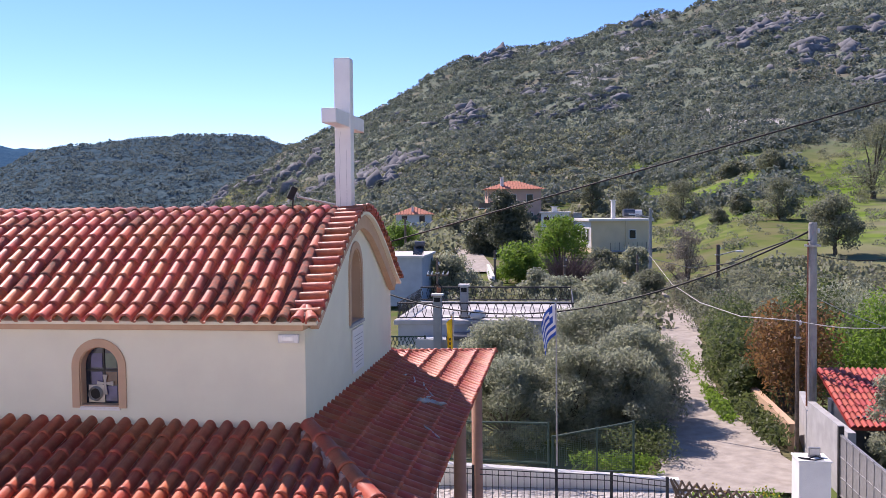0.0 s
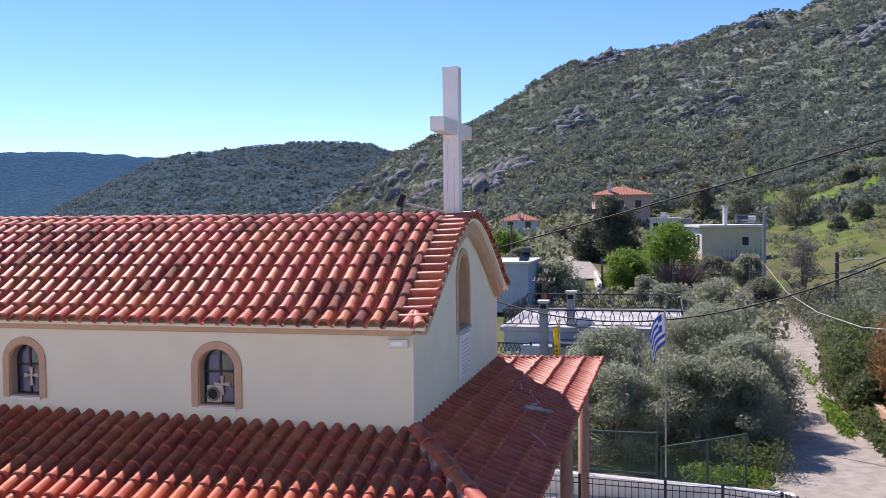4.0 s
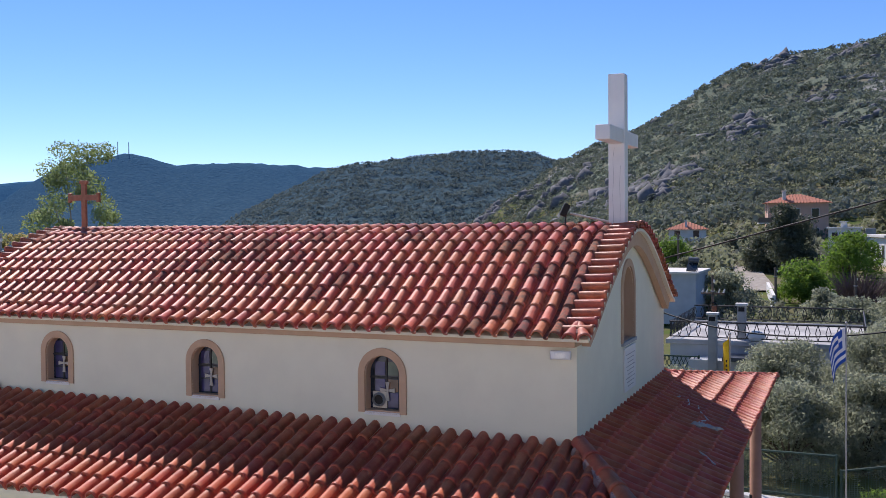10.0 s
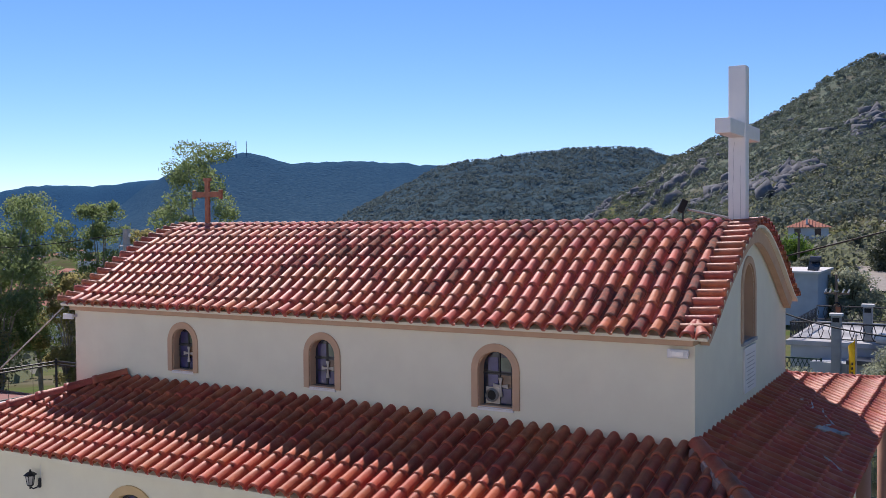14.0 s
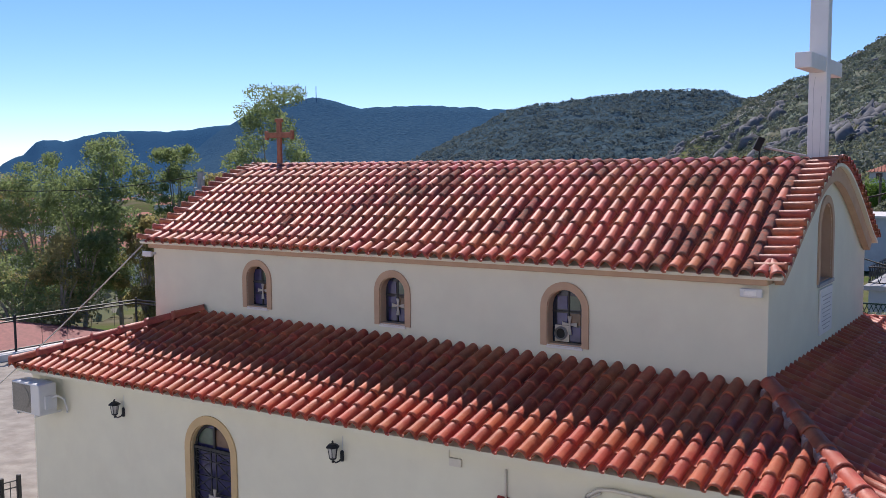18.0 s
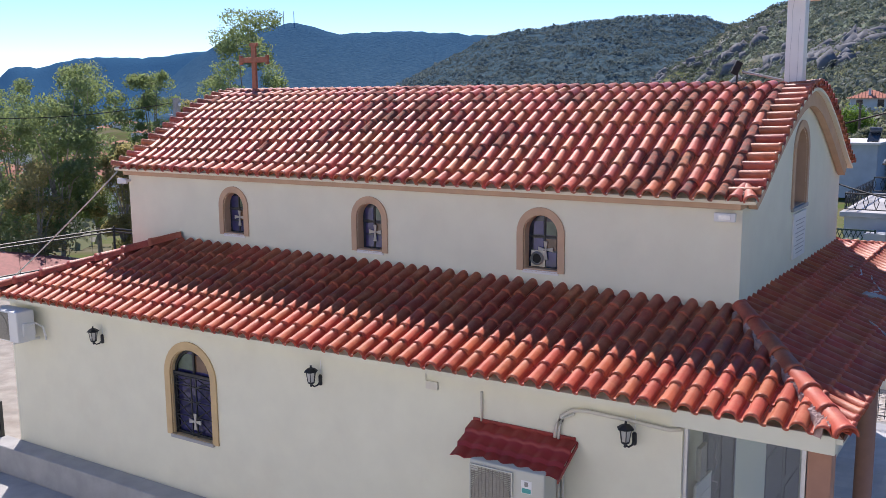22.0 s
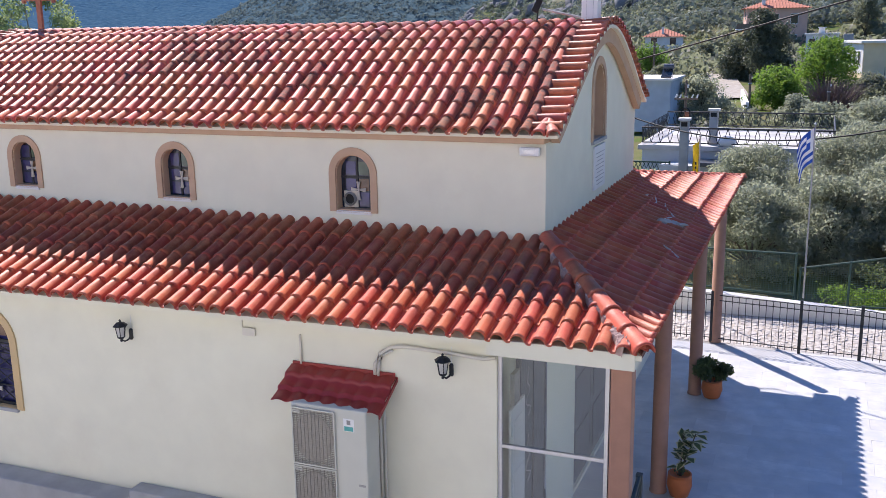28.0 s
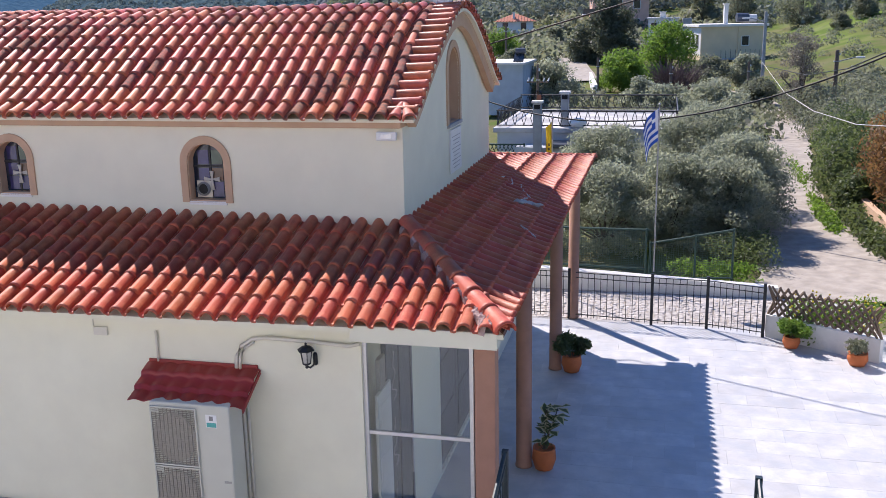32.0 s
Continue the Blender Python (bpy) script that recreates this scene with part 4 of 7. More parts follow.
def ground_material():
    m = material("hill_ground", (0.17, 0.165, 0.085), 0.95, scale=0.05, amount=0.35, bump=0.6, bump_scale=2.0, spec=0.0)
    nt = m.node_tree
    n, l = nt.nodes, nt.links
    b = n["Principled BSDF"]
    src = b.inputs["Base Color"].links[0].from_socket
    geo = n.new("ShaderNodeNewGeometry")
    sep = n.new("ShaderNodeSeparateXYZ")
    l.new(geo.outputs["Position"], sep.inputs[0])

    def mix(col, fac, prev):
        k = n.new("ShaderNodeMix")
        k.data_type = "RGBA"
        k.inputs[7].default_value = (*col, 1)
        l.new(fac, k.inputs[0])
        l.new(prev, k.inputs[6])
        return k.outputs[2]

    def noisef(scale, lo, hi, top=1.0):
        t = n.new("ShaderNodeTexNoise")
        t.inputs["Scale"].default_value = scale
        t.inputs["Detail"].default_value = 8
        l.new(geo.outputs["Position"], t.inputs["Vector"])
        r = n.new("ShaderNodeMapRange")
        r.inputs[1].default_value, r.inputs[2].default_value, r.inputs[4].default_value = lo, hi, top
        l.new(t.outputs[0], r.inputs[0])
        return r.outputs[0]
    mead = n.new("ShaderNodeMapRange")
    mead.inputs[1].default_value, mead.inputs[2].default_value = 12, 20
    l.new(sep.outputs["X"], mead.inputs[0])
    mm = n.new("ShaderNodeMath")
    mm.operation = "MULTIPLY"
    l.new(mead.outputs[0], mm.inputs[0])
    l.new(noisef(0.03, 0.40, 0.55), mm.inputs[1])
    c = mix((0.135, 0.22, 0.035), mm.outputs[0], src)
    c = mix((0.085, 0.13, 0.035), noisef(0.35, 0.46, 0.6, 0.75), c)
    c = mix((0.30, 0.27, 0.22), noisef(0.11, 0.56, 0.68, 0.25), c)
    # scrub and bare rock take over on the slopes
    hz = n.new("ShaderNodeMapRange")
    hz.inputs[1].default_value, hz.inputs[2].default_value = 14.5, 20
    l.new(sep.outputs["Z"], hz.inputs[0])
    c = mix((0.165, 0.195, 0.145), hz.outputs[0], c)
    c = mix((0.20, 0.17, 0.13), noisef(0.06, 0.52, 0.62, 0.6), c)
    mul = n.new("ShaderNodeMath")
    mul.operation = "MULTIPLY"
    l.new(hz.outputs[0], mul.inputs[0])
    l.new(noisef(0.035, 0.58, 0.66), mul.inputs[1])
    c = mix((0.34, 0.34, 0.33), mul.outputs[0], c)
    # far woods, their greens blue-greyed by distance to stand in for haze
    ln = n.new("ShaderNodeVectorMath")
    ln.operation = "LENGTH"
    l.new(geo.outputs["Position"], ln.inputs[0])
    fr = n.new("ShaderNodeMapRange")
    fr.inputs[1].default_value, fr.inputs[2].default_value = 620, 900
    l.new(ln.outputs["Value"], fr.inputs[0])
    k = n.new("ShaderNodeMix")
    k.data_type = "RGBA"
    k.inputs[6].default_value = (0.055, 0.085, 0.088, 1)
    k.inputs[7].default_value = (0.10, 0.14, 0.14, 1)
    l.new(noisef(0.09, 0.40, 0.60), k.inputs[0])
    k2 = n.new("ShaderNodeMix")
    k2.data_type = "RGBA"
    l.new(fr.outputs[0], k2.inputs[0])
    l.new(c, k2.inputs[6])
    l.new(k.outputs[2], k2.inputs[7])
    # air haze put into the base colour: the most distant ridges turn blue
    haze_tint = n.new("ShaderNodeMapRange")
    haze_tint.inputs[1].default_value, haze_tint.inputs[2].default_value, haze_tint.inputs[4].default_value = 800, 3200, 0.94
    l.new(ln.outputs["Value"], haze_tint.inputs[0])
    c = mix((0.038, 0.112, 0.20), haze_tint.outputs[0], k2.outputs[2])
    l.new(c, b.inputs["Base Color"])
    # relief of woods and gullies on the distant slopes
    wood = n.new("ShaderNodeTexNoise")
    wood.inputs["Scale"].default_value = 0.11
    wood.inputs["Detail"].default_value = 6
    l.new(geo.outputs["Position"], wood.inputs["Vector"])
    relief = n.new("ShaderNodeBump")
    relief.inputs["Distance"].default_value = 5.0
    l.new(wood.outputs[0], relief.inputs["Height"])
    amt = n.new("ShaderNodeMapRange")
    amt.inputs[1].default_value, amt.inputs[2].default_value, amt.inputs[4].default_value = 600, 900, 0.9
    l.new(ln.outputs["Value"], amt.inputs[0])
    l.new(amt.outputs[0], relief.inputs["Strength"])
    l.new(b.inputs["Normal"].links[0].from_socket, relief.inputs["Normal"])
    l.new(relief.outputs[0], b.inputs["Normal"])
    return m


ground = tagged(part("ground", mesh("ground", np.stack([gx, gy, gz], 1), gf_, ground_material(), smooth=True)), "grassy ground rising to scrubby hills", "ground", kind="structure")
sea_v = [(-9000, -2000, -62), (-1500, -2000, -62), (-1500, 6000, -62), (-9000, 6000, -62)]
tagged(part("water", mesh("water", sea_v, [(0, 1, 2, 3)], material("sea_water", (0.05, 0.14, 0.25), 0.2, scale=0.01, amount=0.2))), "blue sea in the distance", "sea", kind="structure")

# courtyard of pale slabs
court = tagged(new("courtyard"), "courtyard paved with pale grey marble slabs", "pavement", kind="structure")
part("court_base", box(-0.05, -9.0, -0.5, 9.5, 9.2, -0.012), M["roofslab"], court)
slab_me = []
for k in range(3):
    b = box(0, 0, -0.02, 0.8985, 0.4485, 0.0, 0.001, 1)
    me = bpy.data.meshes.new("paving_slab")
    b.to_mesh(me)
    b.free()
    me.materials.append(M["marble"])
    slab_me.append(me)
for i in range(11):
    for j in range(29):
        part("paving_slab", slab_me[(i + j) % 3], None, court, at=pose(-0.05 + i * 0.9 - (0.45 if j % 2 else 0), -4.0 + j * 0.45, rnd.uniform(-0.001, 0.001)))
tagged(part("yard", box(-26, -7, -0.6, -11.9, 12, 0.35)), "dusty pale concrete yard behind the chapel", "yard", kind="structure").data.materials.append(material("dusty_yard", (0.38, 0.345, 0.29), 0.95, scale=2.5, amount=0.3, bump=0.8, bump_scale=9, stain=(0.24, 0.20, 0.16), stain_scale=1.3, stain_low=0.5, stain_high=0.66, stain_amount=0.6))


# ---- plants ----
def facing_quads(c, nrm, size, rng, wide=0.7, loose=0.8):
    """Leaf clumps at the centres c that face about along nrm."""
    n = len(c)
    w = nrm / np.linalg.norm(nrm, axis=1)[:, None] + rng.normal(size=(n, 3)) * loose
    w /= np.linalg.norm(w, axis=1)[:, None]
    a = np.cross(w, rng.normal(size=(n, 3)))
    a /= np.linalg.norm(a, axis=1)[:, None]
    b = np.cross(w, a)
    s = size * rng.uniform(0.6, 1.4, (n, 1))
    v = np.stack([c - a * s, c - b * s * wide, c + a * s, c + b * s * wide], 1).reshape(-1, 3)
    return v, np.arange(n * 4).reshape(-1, 4)


def fast_mesh(name, v, f, mat):
    me = bpy.data.meshes.new(name)
    me.vertices.add(len(v))
    me.vertices.foreach_set("co", np.asarray(v, np.float32).ravel())
    k = f.shape[1]
    me.loops.add(len(f) * k)
    me.loops.foreach_set("vertex_index", f.ravel().astype(np.int32))
    me.polygons.add(len(f))
    me.polygons.foreach_set("loop_start", np.arange(0, len(f) * k, k, dtype=np.int32))
    me.polygons.foreach_set("loop_total", np.full(len(f), k, np.int32))
    me.materials.append(mat)
    me.update(calc_edges=True)
    return me


def crown_points(rng, clumps, per, spread):
    out, dirs = [], []
    for c, r in clumps:
        d = rng.normal(size=(per, 3))
        d /= np.linalg.norm(d, axis=1)[:, None]
        rad = rng.uniform(0.35, 1.0, (per, 1)) ** 0.5
        out.append(np.array(c) + d * rad * np.array(r) + rng.normal(size=(per, 3)) * spread)
        dirs.append(d)
    return np.concatenate(out), np.concatenate(dirs)


def tree(name, label, at, height, width, trunk_h, leaf, size, count, seed, bark="bark", clumps=26, depth=None, flat=0.45, group="", lean=(0, 0), trunk_r=None, turn=0.0, clump=(0.10, 0.20)):
    rng = np.random.default_rng(seed)
    depth = depth or width
    t = thing(name, label, "tree", pose(*at, 0, 0, turn), group)
    tr = trunk_r or max(0.06, height * 0.03)
    bm = bmesh.new()
    top = Vector((lean[0], lean[1], trunk_h))
    p = Vector((0, 0, -0.3))
    segs = 4
    for i in range(segs):
        q = top * ((i + 1) / segs) + Vector((rng.uniform(-0.5, 0.5) * tr, rng.uniform(-0.5, 0.5) * tr, 0))
        rod(p, q, tr * (1.25 - 0.12 * i), tr * (1.13 - 0.12 * i), 8, bm)
        p = q
    cl = []
    ch = height - trunk_h
    for i in range(clumps):
        a, u = rng.uniform(0, 2 * math.pi), rng.uniform(0, 1)
        rr = math.sqrt(rng.uniform(0.02, 1)) * (1 - 0.55 * abs(u - flat) ** 1.2 / 0.5)
        c = Vector((math.cos(a) * rr * width * 0.42 + lean[0], math.sin(a) * rr * depth * 0.42 + lean[1], trunk_h * 0.9 + u * ch * 0.88))
        s = rng.uniform(*clump) * min(width, ch * 1.6)
        cl.append((c, (s, s, s * rng.uniform(0.55, 0.9))))
    for c, s in cl[: min(12, clumps)]:
        mid = top.lerp(c, 0.5) + Vector((0, 0, 0.08 * ch))
        rod(top * rng.uniform(0.75, 1.0), mid, tr * 0.5, tr * 0.3, 6, bm)
        rod(mid, c, tr * 0.3, tr * 0.1, 5, bm)
    part("trunk", bm, M[bark], t)
    v, f = facing_quads(*crown_points(rng, cl, max(20, count // clumps), size * 0.8), size, rng, wide=0.42, loose=0.7)
    part("crown", fast_mesh("crown", v, f, M[leaf]), None, t)
    return t


def on_ground(az, r):
    x, y = CX + r * math.sin(radians(az)), CY + r * math.cos(radians(az))
    return x, y, float(ground_z(x, y, True)[0])


def bush(name, label, at, w, d, h, leaf, size, count, seed, category="bush", clumps=14):
    rng = np.random.default_rng(seed)
    t = thing(name, label, category, at)
    cl = []
    for i in range(clumps):
        cl.append((Vector((rng.uniform(-0.4, 0.4) * w, rng.uniform(-0.4, 0.4) * d, rng.uniform(0.25, 0.75) * h)), (w * 0.22 + 0.05, d * 0.22 + 0.05, h * 0.3)))
    v, f = facing_quads(*crown_points(rng, cl, count // clumps, size), size, rng, wide=0.42, loose=0.7)
    bm = bmesh.new()
    for c, s in cl[:8]:
        rod((c.x * 0.25, c.y * 0.25, -0.05), c, 0.02 * max(h, 0.4), 0.006, 5, bm)
    part("woody_base", bm, M["bark"], t)
    part("foliage", fast_mesh("foliage", v, f, M[leaf]), None, t)
    return t


# large olive trees beyond the fence
for i, (ox, oy, oh, ow, ot, on_, lab) in enumerate((
        (3.9, 22.6, 3.55, 6.6, 0.7, 38000, "broad silver-green olive tree with a dense crown"),
        (1.1, 20.6, 3.05, 4.6, 0.6, 26000, "broad silver-green olive tree with a dense crown"),
        (5.2, 19.0, 3.1, 4.0, 0.5, 20000, "silver-green olive tree beside the road"),
        (1.4, 15.6, 2.5, 4.4, 0.3, 20000, "low silver-green olive tree behind the mesh fence"),
        (3.2, 16.6, 2.7, 3.6, 0.3, 16000, "low silver-green olive tree behind the mesh fence"),
        (4.75, 16.6, 2.75, 3.0, 0.3, 15000, "silver-green olive tree whose shade falls on the road"),
        (-1.6, 16.8, 2.6, 3.2, 0.4, 12000, "low silver-green olive tree behind the chapel porch"))):
    tree("olive_tree", lab, (ox, oy, -0.1), oh, ow, ot, "olive", 0.046, int(on_ * 1.7), 1 + i, clumps=60, group="olive trees beyond the fence", flat=0.3, clump=(0.10, 0.17))


def sight(az, r, el):
    """A place on the ground and the height that reaches the angle el from the camera."""
    x, y, z = on_ground(az, r)
    return (x, y, z), max(1.5, CZ + r * math.tan(radians(el)) - z)


# trees up the valley and on the slope: bearing, distance, top angle, width, leaf, leaf size
for i, (az_, r_, el_, w_, th, lf, sz, nm, lab) in enumerate((
        (-3.1, 94, 1.0, 6.0, 0.8, "conifer", 0.20, "conifer_tree", "tall dark conifer with drooping branches"),
        (-4.3, 98, -0.7, 5.6, 0.6, "conifer", 0.20, "conifer_tree", "dark spreading conifer beside the lane"),
        (0.1, 80, -0.55, 6.4, 0.3, "fresh", 0.15, "fresh_green_tree", "bright fresh-green leafy tree"),
        (-2.3, 72, -2.3, 5.4, 0.5, "fresh", 0.14, "fresh_green_tree", "bright fresh-green leafy tree"),
        (7.4, 57, -0.9, 3.0, 0.9, "grey_leaf", 0.06, "bare_tree", "grey-brown half-bare tree beside the pole"),
        (7.2, 142, 1.4, 7.6, 0.8, "olive_dark", 0.20, "olive_tree", "dark round olive tree on the grassy slope"),
        (12.6, 112, 1.45, 5.4, 0.1, "olive_dark", 0.17, "olive_tree", "dark round olive tree on the grassy slope"),
        (15.5, 80, 0.45, 5.2, 1.1, "olive_dark", 0.13, "olive_tree", "old olive tree with a gnarled trunk on the slope"),
        (17.4, 140, 4.6, 9.5, 1.4, "olive_dark", 0.20, "olive_tree", "tall greyish olive tree on the slope"),
        (1.9, 158, 1.8, 4.8, 0.6, "olive_dark", 0.20, "olive_tree", "dark round olive tree on the grassy slope"),
        (3.9, 152, 0.95, 6.0, 0.6, "olive_dark", 0.20, "olive_tree", "dark round olive tree on the grassy slope"),
        (10.0, 165, 2.4, 6.0, 0.6, "olive_dark", 0.20, "olive_tree", "dark round olive tree on the grassy slope"),
        (12.2, 160, 3.0, 6.0, 0.6, "olive_dark", 0.20, "olive_tree", "dark round olive tree on the grassy slope"),
        (10.4, 128, 0.6, 3.6, 0.4, "olive_dark", 0.16, "olive_tree", "small olive tree on the grassy slope"),
        (9.3, 118, -0.3, 2.6, 0.3, "olive_dark", 0.14, "olive_tree", "small olive tree on the grassy slope"),
        (-6.6, 62, -2.9, 4.6, 0.5, "olive", 0.12, "olive_tree", "grey-green olive tree behind the flat roofs"),
        (-8.6, 78, -2.0, 3.6, 0.4, "olive_dark", 0.13, "leafy_tree", "green leafy tree beside the lane"),
        (-9.6, 108, -0.9, 5.0, 0.6, "fresh", 0.17, "leafy_tree", "fresh green leafy tree below the white house"),
        (-6.4, 128, -0.9, 4.0, 0.5, "olive_dark", 0.18, "leafy_tree", "green leafy tree at the head of the lane"),
        (2.6, 70, -2.7, 3.6, 0.5, "olive_dark", 0.12, "leafy_tree", "grey-green leafy tree below the tan house"),
        (4.5, 74, -2.6, 3.0, 0.5, "olive", 0.13, "leafy_tree", "green leafy tree below the tan house"),
        (2.9, 56, -4.0, 4.4, 0.4, "olive", 0.11, "olive_tree", "grey-green olive tree above the road"),
        (5.2, 62, -3.9, 3.0, 0.4, "olive_dark", 0.11, "olive_tree", "grey-green olive tree above the road"),
        (0.2, 52, -4.4, 3.6, 0.3, "olive", 0.11, "olive_tree", "grey-green olive tree beyond the flat roof"),
        (-1.4, 60, -3.9, 3.0, 0.3, "olive", 0.11, "olive_tree", "grey-green olive tree beyond the flat roof"))):
    p_, h_ = sight(az_, r_, el_)
    tree(nm, lab, p_, h_ * 1.04, w_, th if th > 1 else th * 0.35, lf, sz * (0.8 if r_ < 100 else 0.72), 10000 if r_ < 100 else 6500, 20 + i, clumps=40, group="trees on the slope", flat=0.35)
# a leafless reddish bush below the fresh green trees
p_, h_ = sight(0.5, 66, -3.0)
bare = thing("bare_bush", "leafless reddish-brown twiggy bush", "bush", p_)
bb = bmesh.new()
for i in range(170):
    a, u = rnd.uniform(0, 6.28), rnd.uniform(0.1, 1)
    q1 = Vector((math.cos(a) * u * 1.4, math.sin(a) * u * 1.4, h_ * rnd.uniform(0.3, 0.55)))
    q2 = q1 * 1.5 + Vector((rnd.uniform(-0.4, 0.4), rnd.uniform(-0.4, 0.4), h_ * 0.2))
    rod((0, 0, 0), q1, 0.03, 0.02, 4, bb)
    for k in range(3):
        rod(q1, q2 + Vector((rnd.uniform(-0.5, 0.5), rnd.uniform(-0.5, 0.5), rnd.uniform(-0.3, 0.3))), 0.02, 0.008, 3, bb)
tagged(part("branchwork", bb, M["twig"], bare), kind="stuff")
# hedge and bushes by the road
for i, (bx, by, bw, bd, bh, lf, lab) in enumerate((
        (9.5, 25.0, 2.7, 4.4, 2.75, "hedge", "dark green hedge bush by the road"),
        (10.1, 20.4, 2.5, 3.0, 3.5, "rust", "rust-coloured leafy shrub by the road"),
        (9.0, 21.6, 1.2, 2.0, 1.5, "hedge", "dark green low bush by the road"),
        (10.4, 30.0, 3.0, 5.0, 2.9, "hedge", "dark green hedge bush by the road"),
        (11.6, 36, 4.6, 6, 3.0, "olive_dark", "grey-green bush beside the road"),
        (12.6, 28, 4, 5, 3.4, "olive_dark", "grey-green bush beside the road"),
        (13.0, 22, 3.4, 3.4, 3.9, "fresh", "yellow-green bush beside the road"),
        (12.0, 25, 3.0, 3, 4.1, "hedge", "dark green bush behind the pole"),
        (11.4, 45, 5, 6, 2.8, "olive_dark", "grey-green bush beside the road"),
        (14.5, 50, 7, 6, 2.8, "olive_dark", "grey-green bush beside the road"),
        (15.6, 36, 6, 6, 3.2, "olive", "grey-green bush beside the road"),
        (8.75, 18.4, 0.7, 5.5, 0.7, "hedge", "dark green weeds at the foot of the low wall"),
        (5.8, 44, 3.6, 4, 2.2, "olive", "grey-green bush beside the road"),
        (3.0, 36, 6, 6, 2.3, "olive_dark", "grey-green bush behind the olive trees"),
        (4.2, 12.9, 1.9, 0.7, 0.55, "fresh", "low bright green bush by the mesh fence"),
        (5.0, 14.6, 1.6, 2.4, 0.9, "hedge", "dark green bush under the olive"),
        (8.1, 29.0, 0.5, 7.0, 0.35, "fresh", "low green weeds along the road's edge"),
        (8.0, 21.5, 0.4, 5.0, 0.25, "fresh", "low green weeds along the road's edge"))):
    bush("bush", lab, (bx, by, -0.1), bw, bd, bh, lf, 0.045 if by < 18 else 0.075, 7500 if bh > 1 else 2500, 60 + i, clumps=26)
# eucalyptus trees behind the chapel
for i, (ea, er, el_, ew, lf, lean_, n_) in enumerate((
        (-44.6, 48, 5.9, 5.4, "euca", 0.2, 9000),
        (-55.3, 46, 1.9, 5.6, "euca", 0.3, 9000),
        (-53.0, 48, 2.3, 5.2, "euca", -0.3, 9000),
        (-57.3, 50, 0.9, 6.4, "euca", 0.0, 8000),
        (-50.0, 50, 1.9, 3.8, "euca", 0.2, 6500),
        (-59.6, 52, -0.2, 6.0, "euca_gold", 0.0, 7000),
        (-51.6, 46, -2.2, 3.4, "euca_gold", 0.0, 5500),
        (-47.6, 52, 0.2, 2.8, "euca_gold", 0.0, 4500),
        (-56.4, 44, -3.4, 3.8, "euca_gold", 0.0, 3000),
        (-62.0, 54, 0.4, 5.0, "euca", 0.0, 7000),
        (-58.6, 45, -4.4, 4.0, "euca", 0.0, 2000))):
    ex, ey = CX + er * math.sin(radians(ea)), CY + er * math.cos(radians(ea))
    eh = CZ + er * math.tan(radians(el_)) + 3.4
    tree("eucalyptus_tree", "tall eucalyptus with pale trunk and loose hanging foliage" if lf == "euca" else "yellowing eucalyptus with loose hanging foliage" if lf == "euca_gold" else "low dark leafy tree below the yard", (ex, ey, -3.2), eh * 1.04, ew, eh * 0.36, lf, 0.075, int(n_ * 2.0), 90 + i, bark="pale_bark", clumps=52, flat=0.5, group="eucalyptus trees behind the chapel", trunk_r=0.11, lean=(lean_, 0), clump=(0.07, 0.15))


# shrubs on the mountain: stuff
def shrubs(count, seed, r0, r1, a0, a1, s0, s1, name, label, mat, zmin=8.0, leaves=9, sink=0.0, loose=0.8, clear=0.0):
    rng = np.random.default_rng(seed)
    r = np.sqrt(rng.uniform(r0 ** 2, r1 ** 2, count))
    a = np.radians(rng.uniform(a0, a1, count))
    x, y = CX + r * np.sin(a), CY + r * np.cos(a)
    z = ground_z(x, y)
    keep = (z > zmin) & ~((a > radians(5)) & (r < clear) & (fbm(x, y, 16.0, 3, 2.7) > 0.03))
    x, y, z = x[keep], y[keep], z[keep]
    n = len(x)
    s = rng.uniform(s0, s1, (n, 1, 1)) * rng.uniform(0.7, 1.4, (n, 1, 1))
    d = rng.normal(size=(n, leaves, 3))
    d *= s * rng.uniform(0.7, 1.0, (n, leaves, 1)) / np.linalg.norm(d, axis=2)[:, :, None]
    d[:, :, 2] = np.abs(d[:, :, 2]) * 0.9 + s[:, :, 0] * 0.05
    c = (np.stack([x, y, z - sink], 1)[:, None, :] + d).reshape(-1, 3)
    v, f = facing_quads(c, d.reshape(-1, 3), np.repeat(s[:, 0], leaves, 0) * (1.15 / leaves ** 0.5), rng, loose=loose)
    tagged(part(name, fast_mesh(name, v, f, mat)), label, "shrubs", kind="stuff")


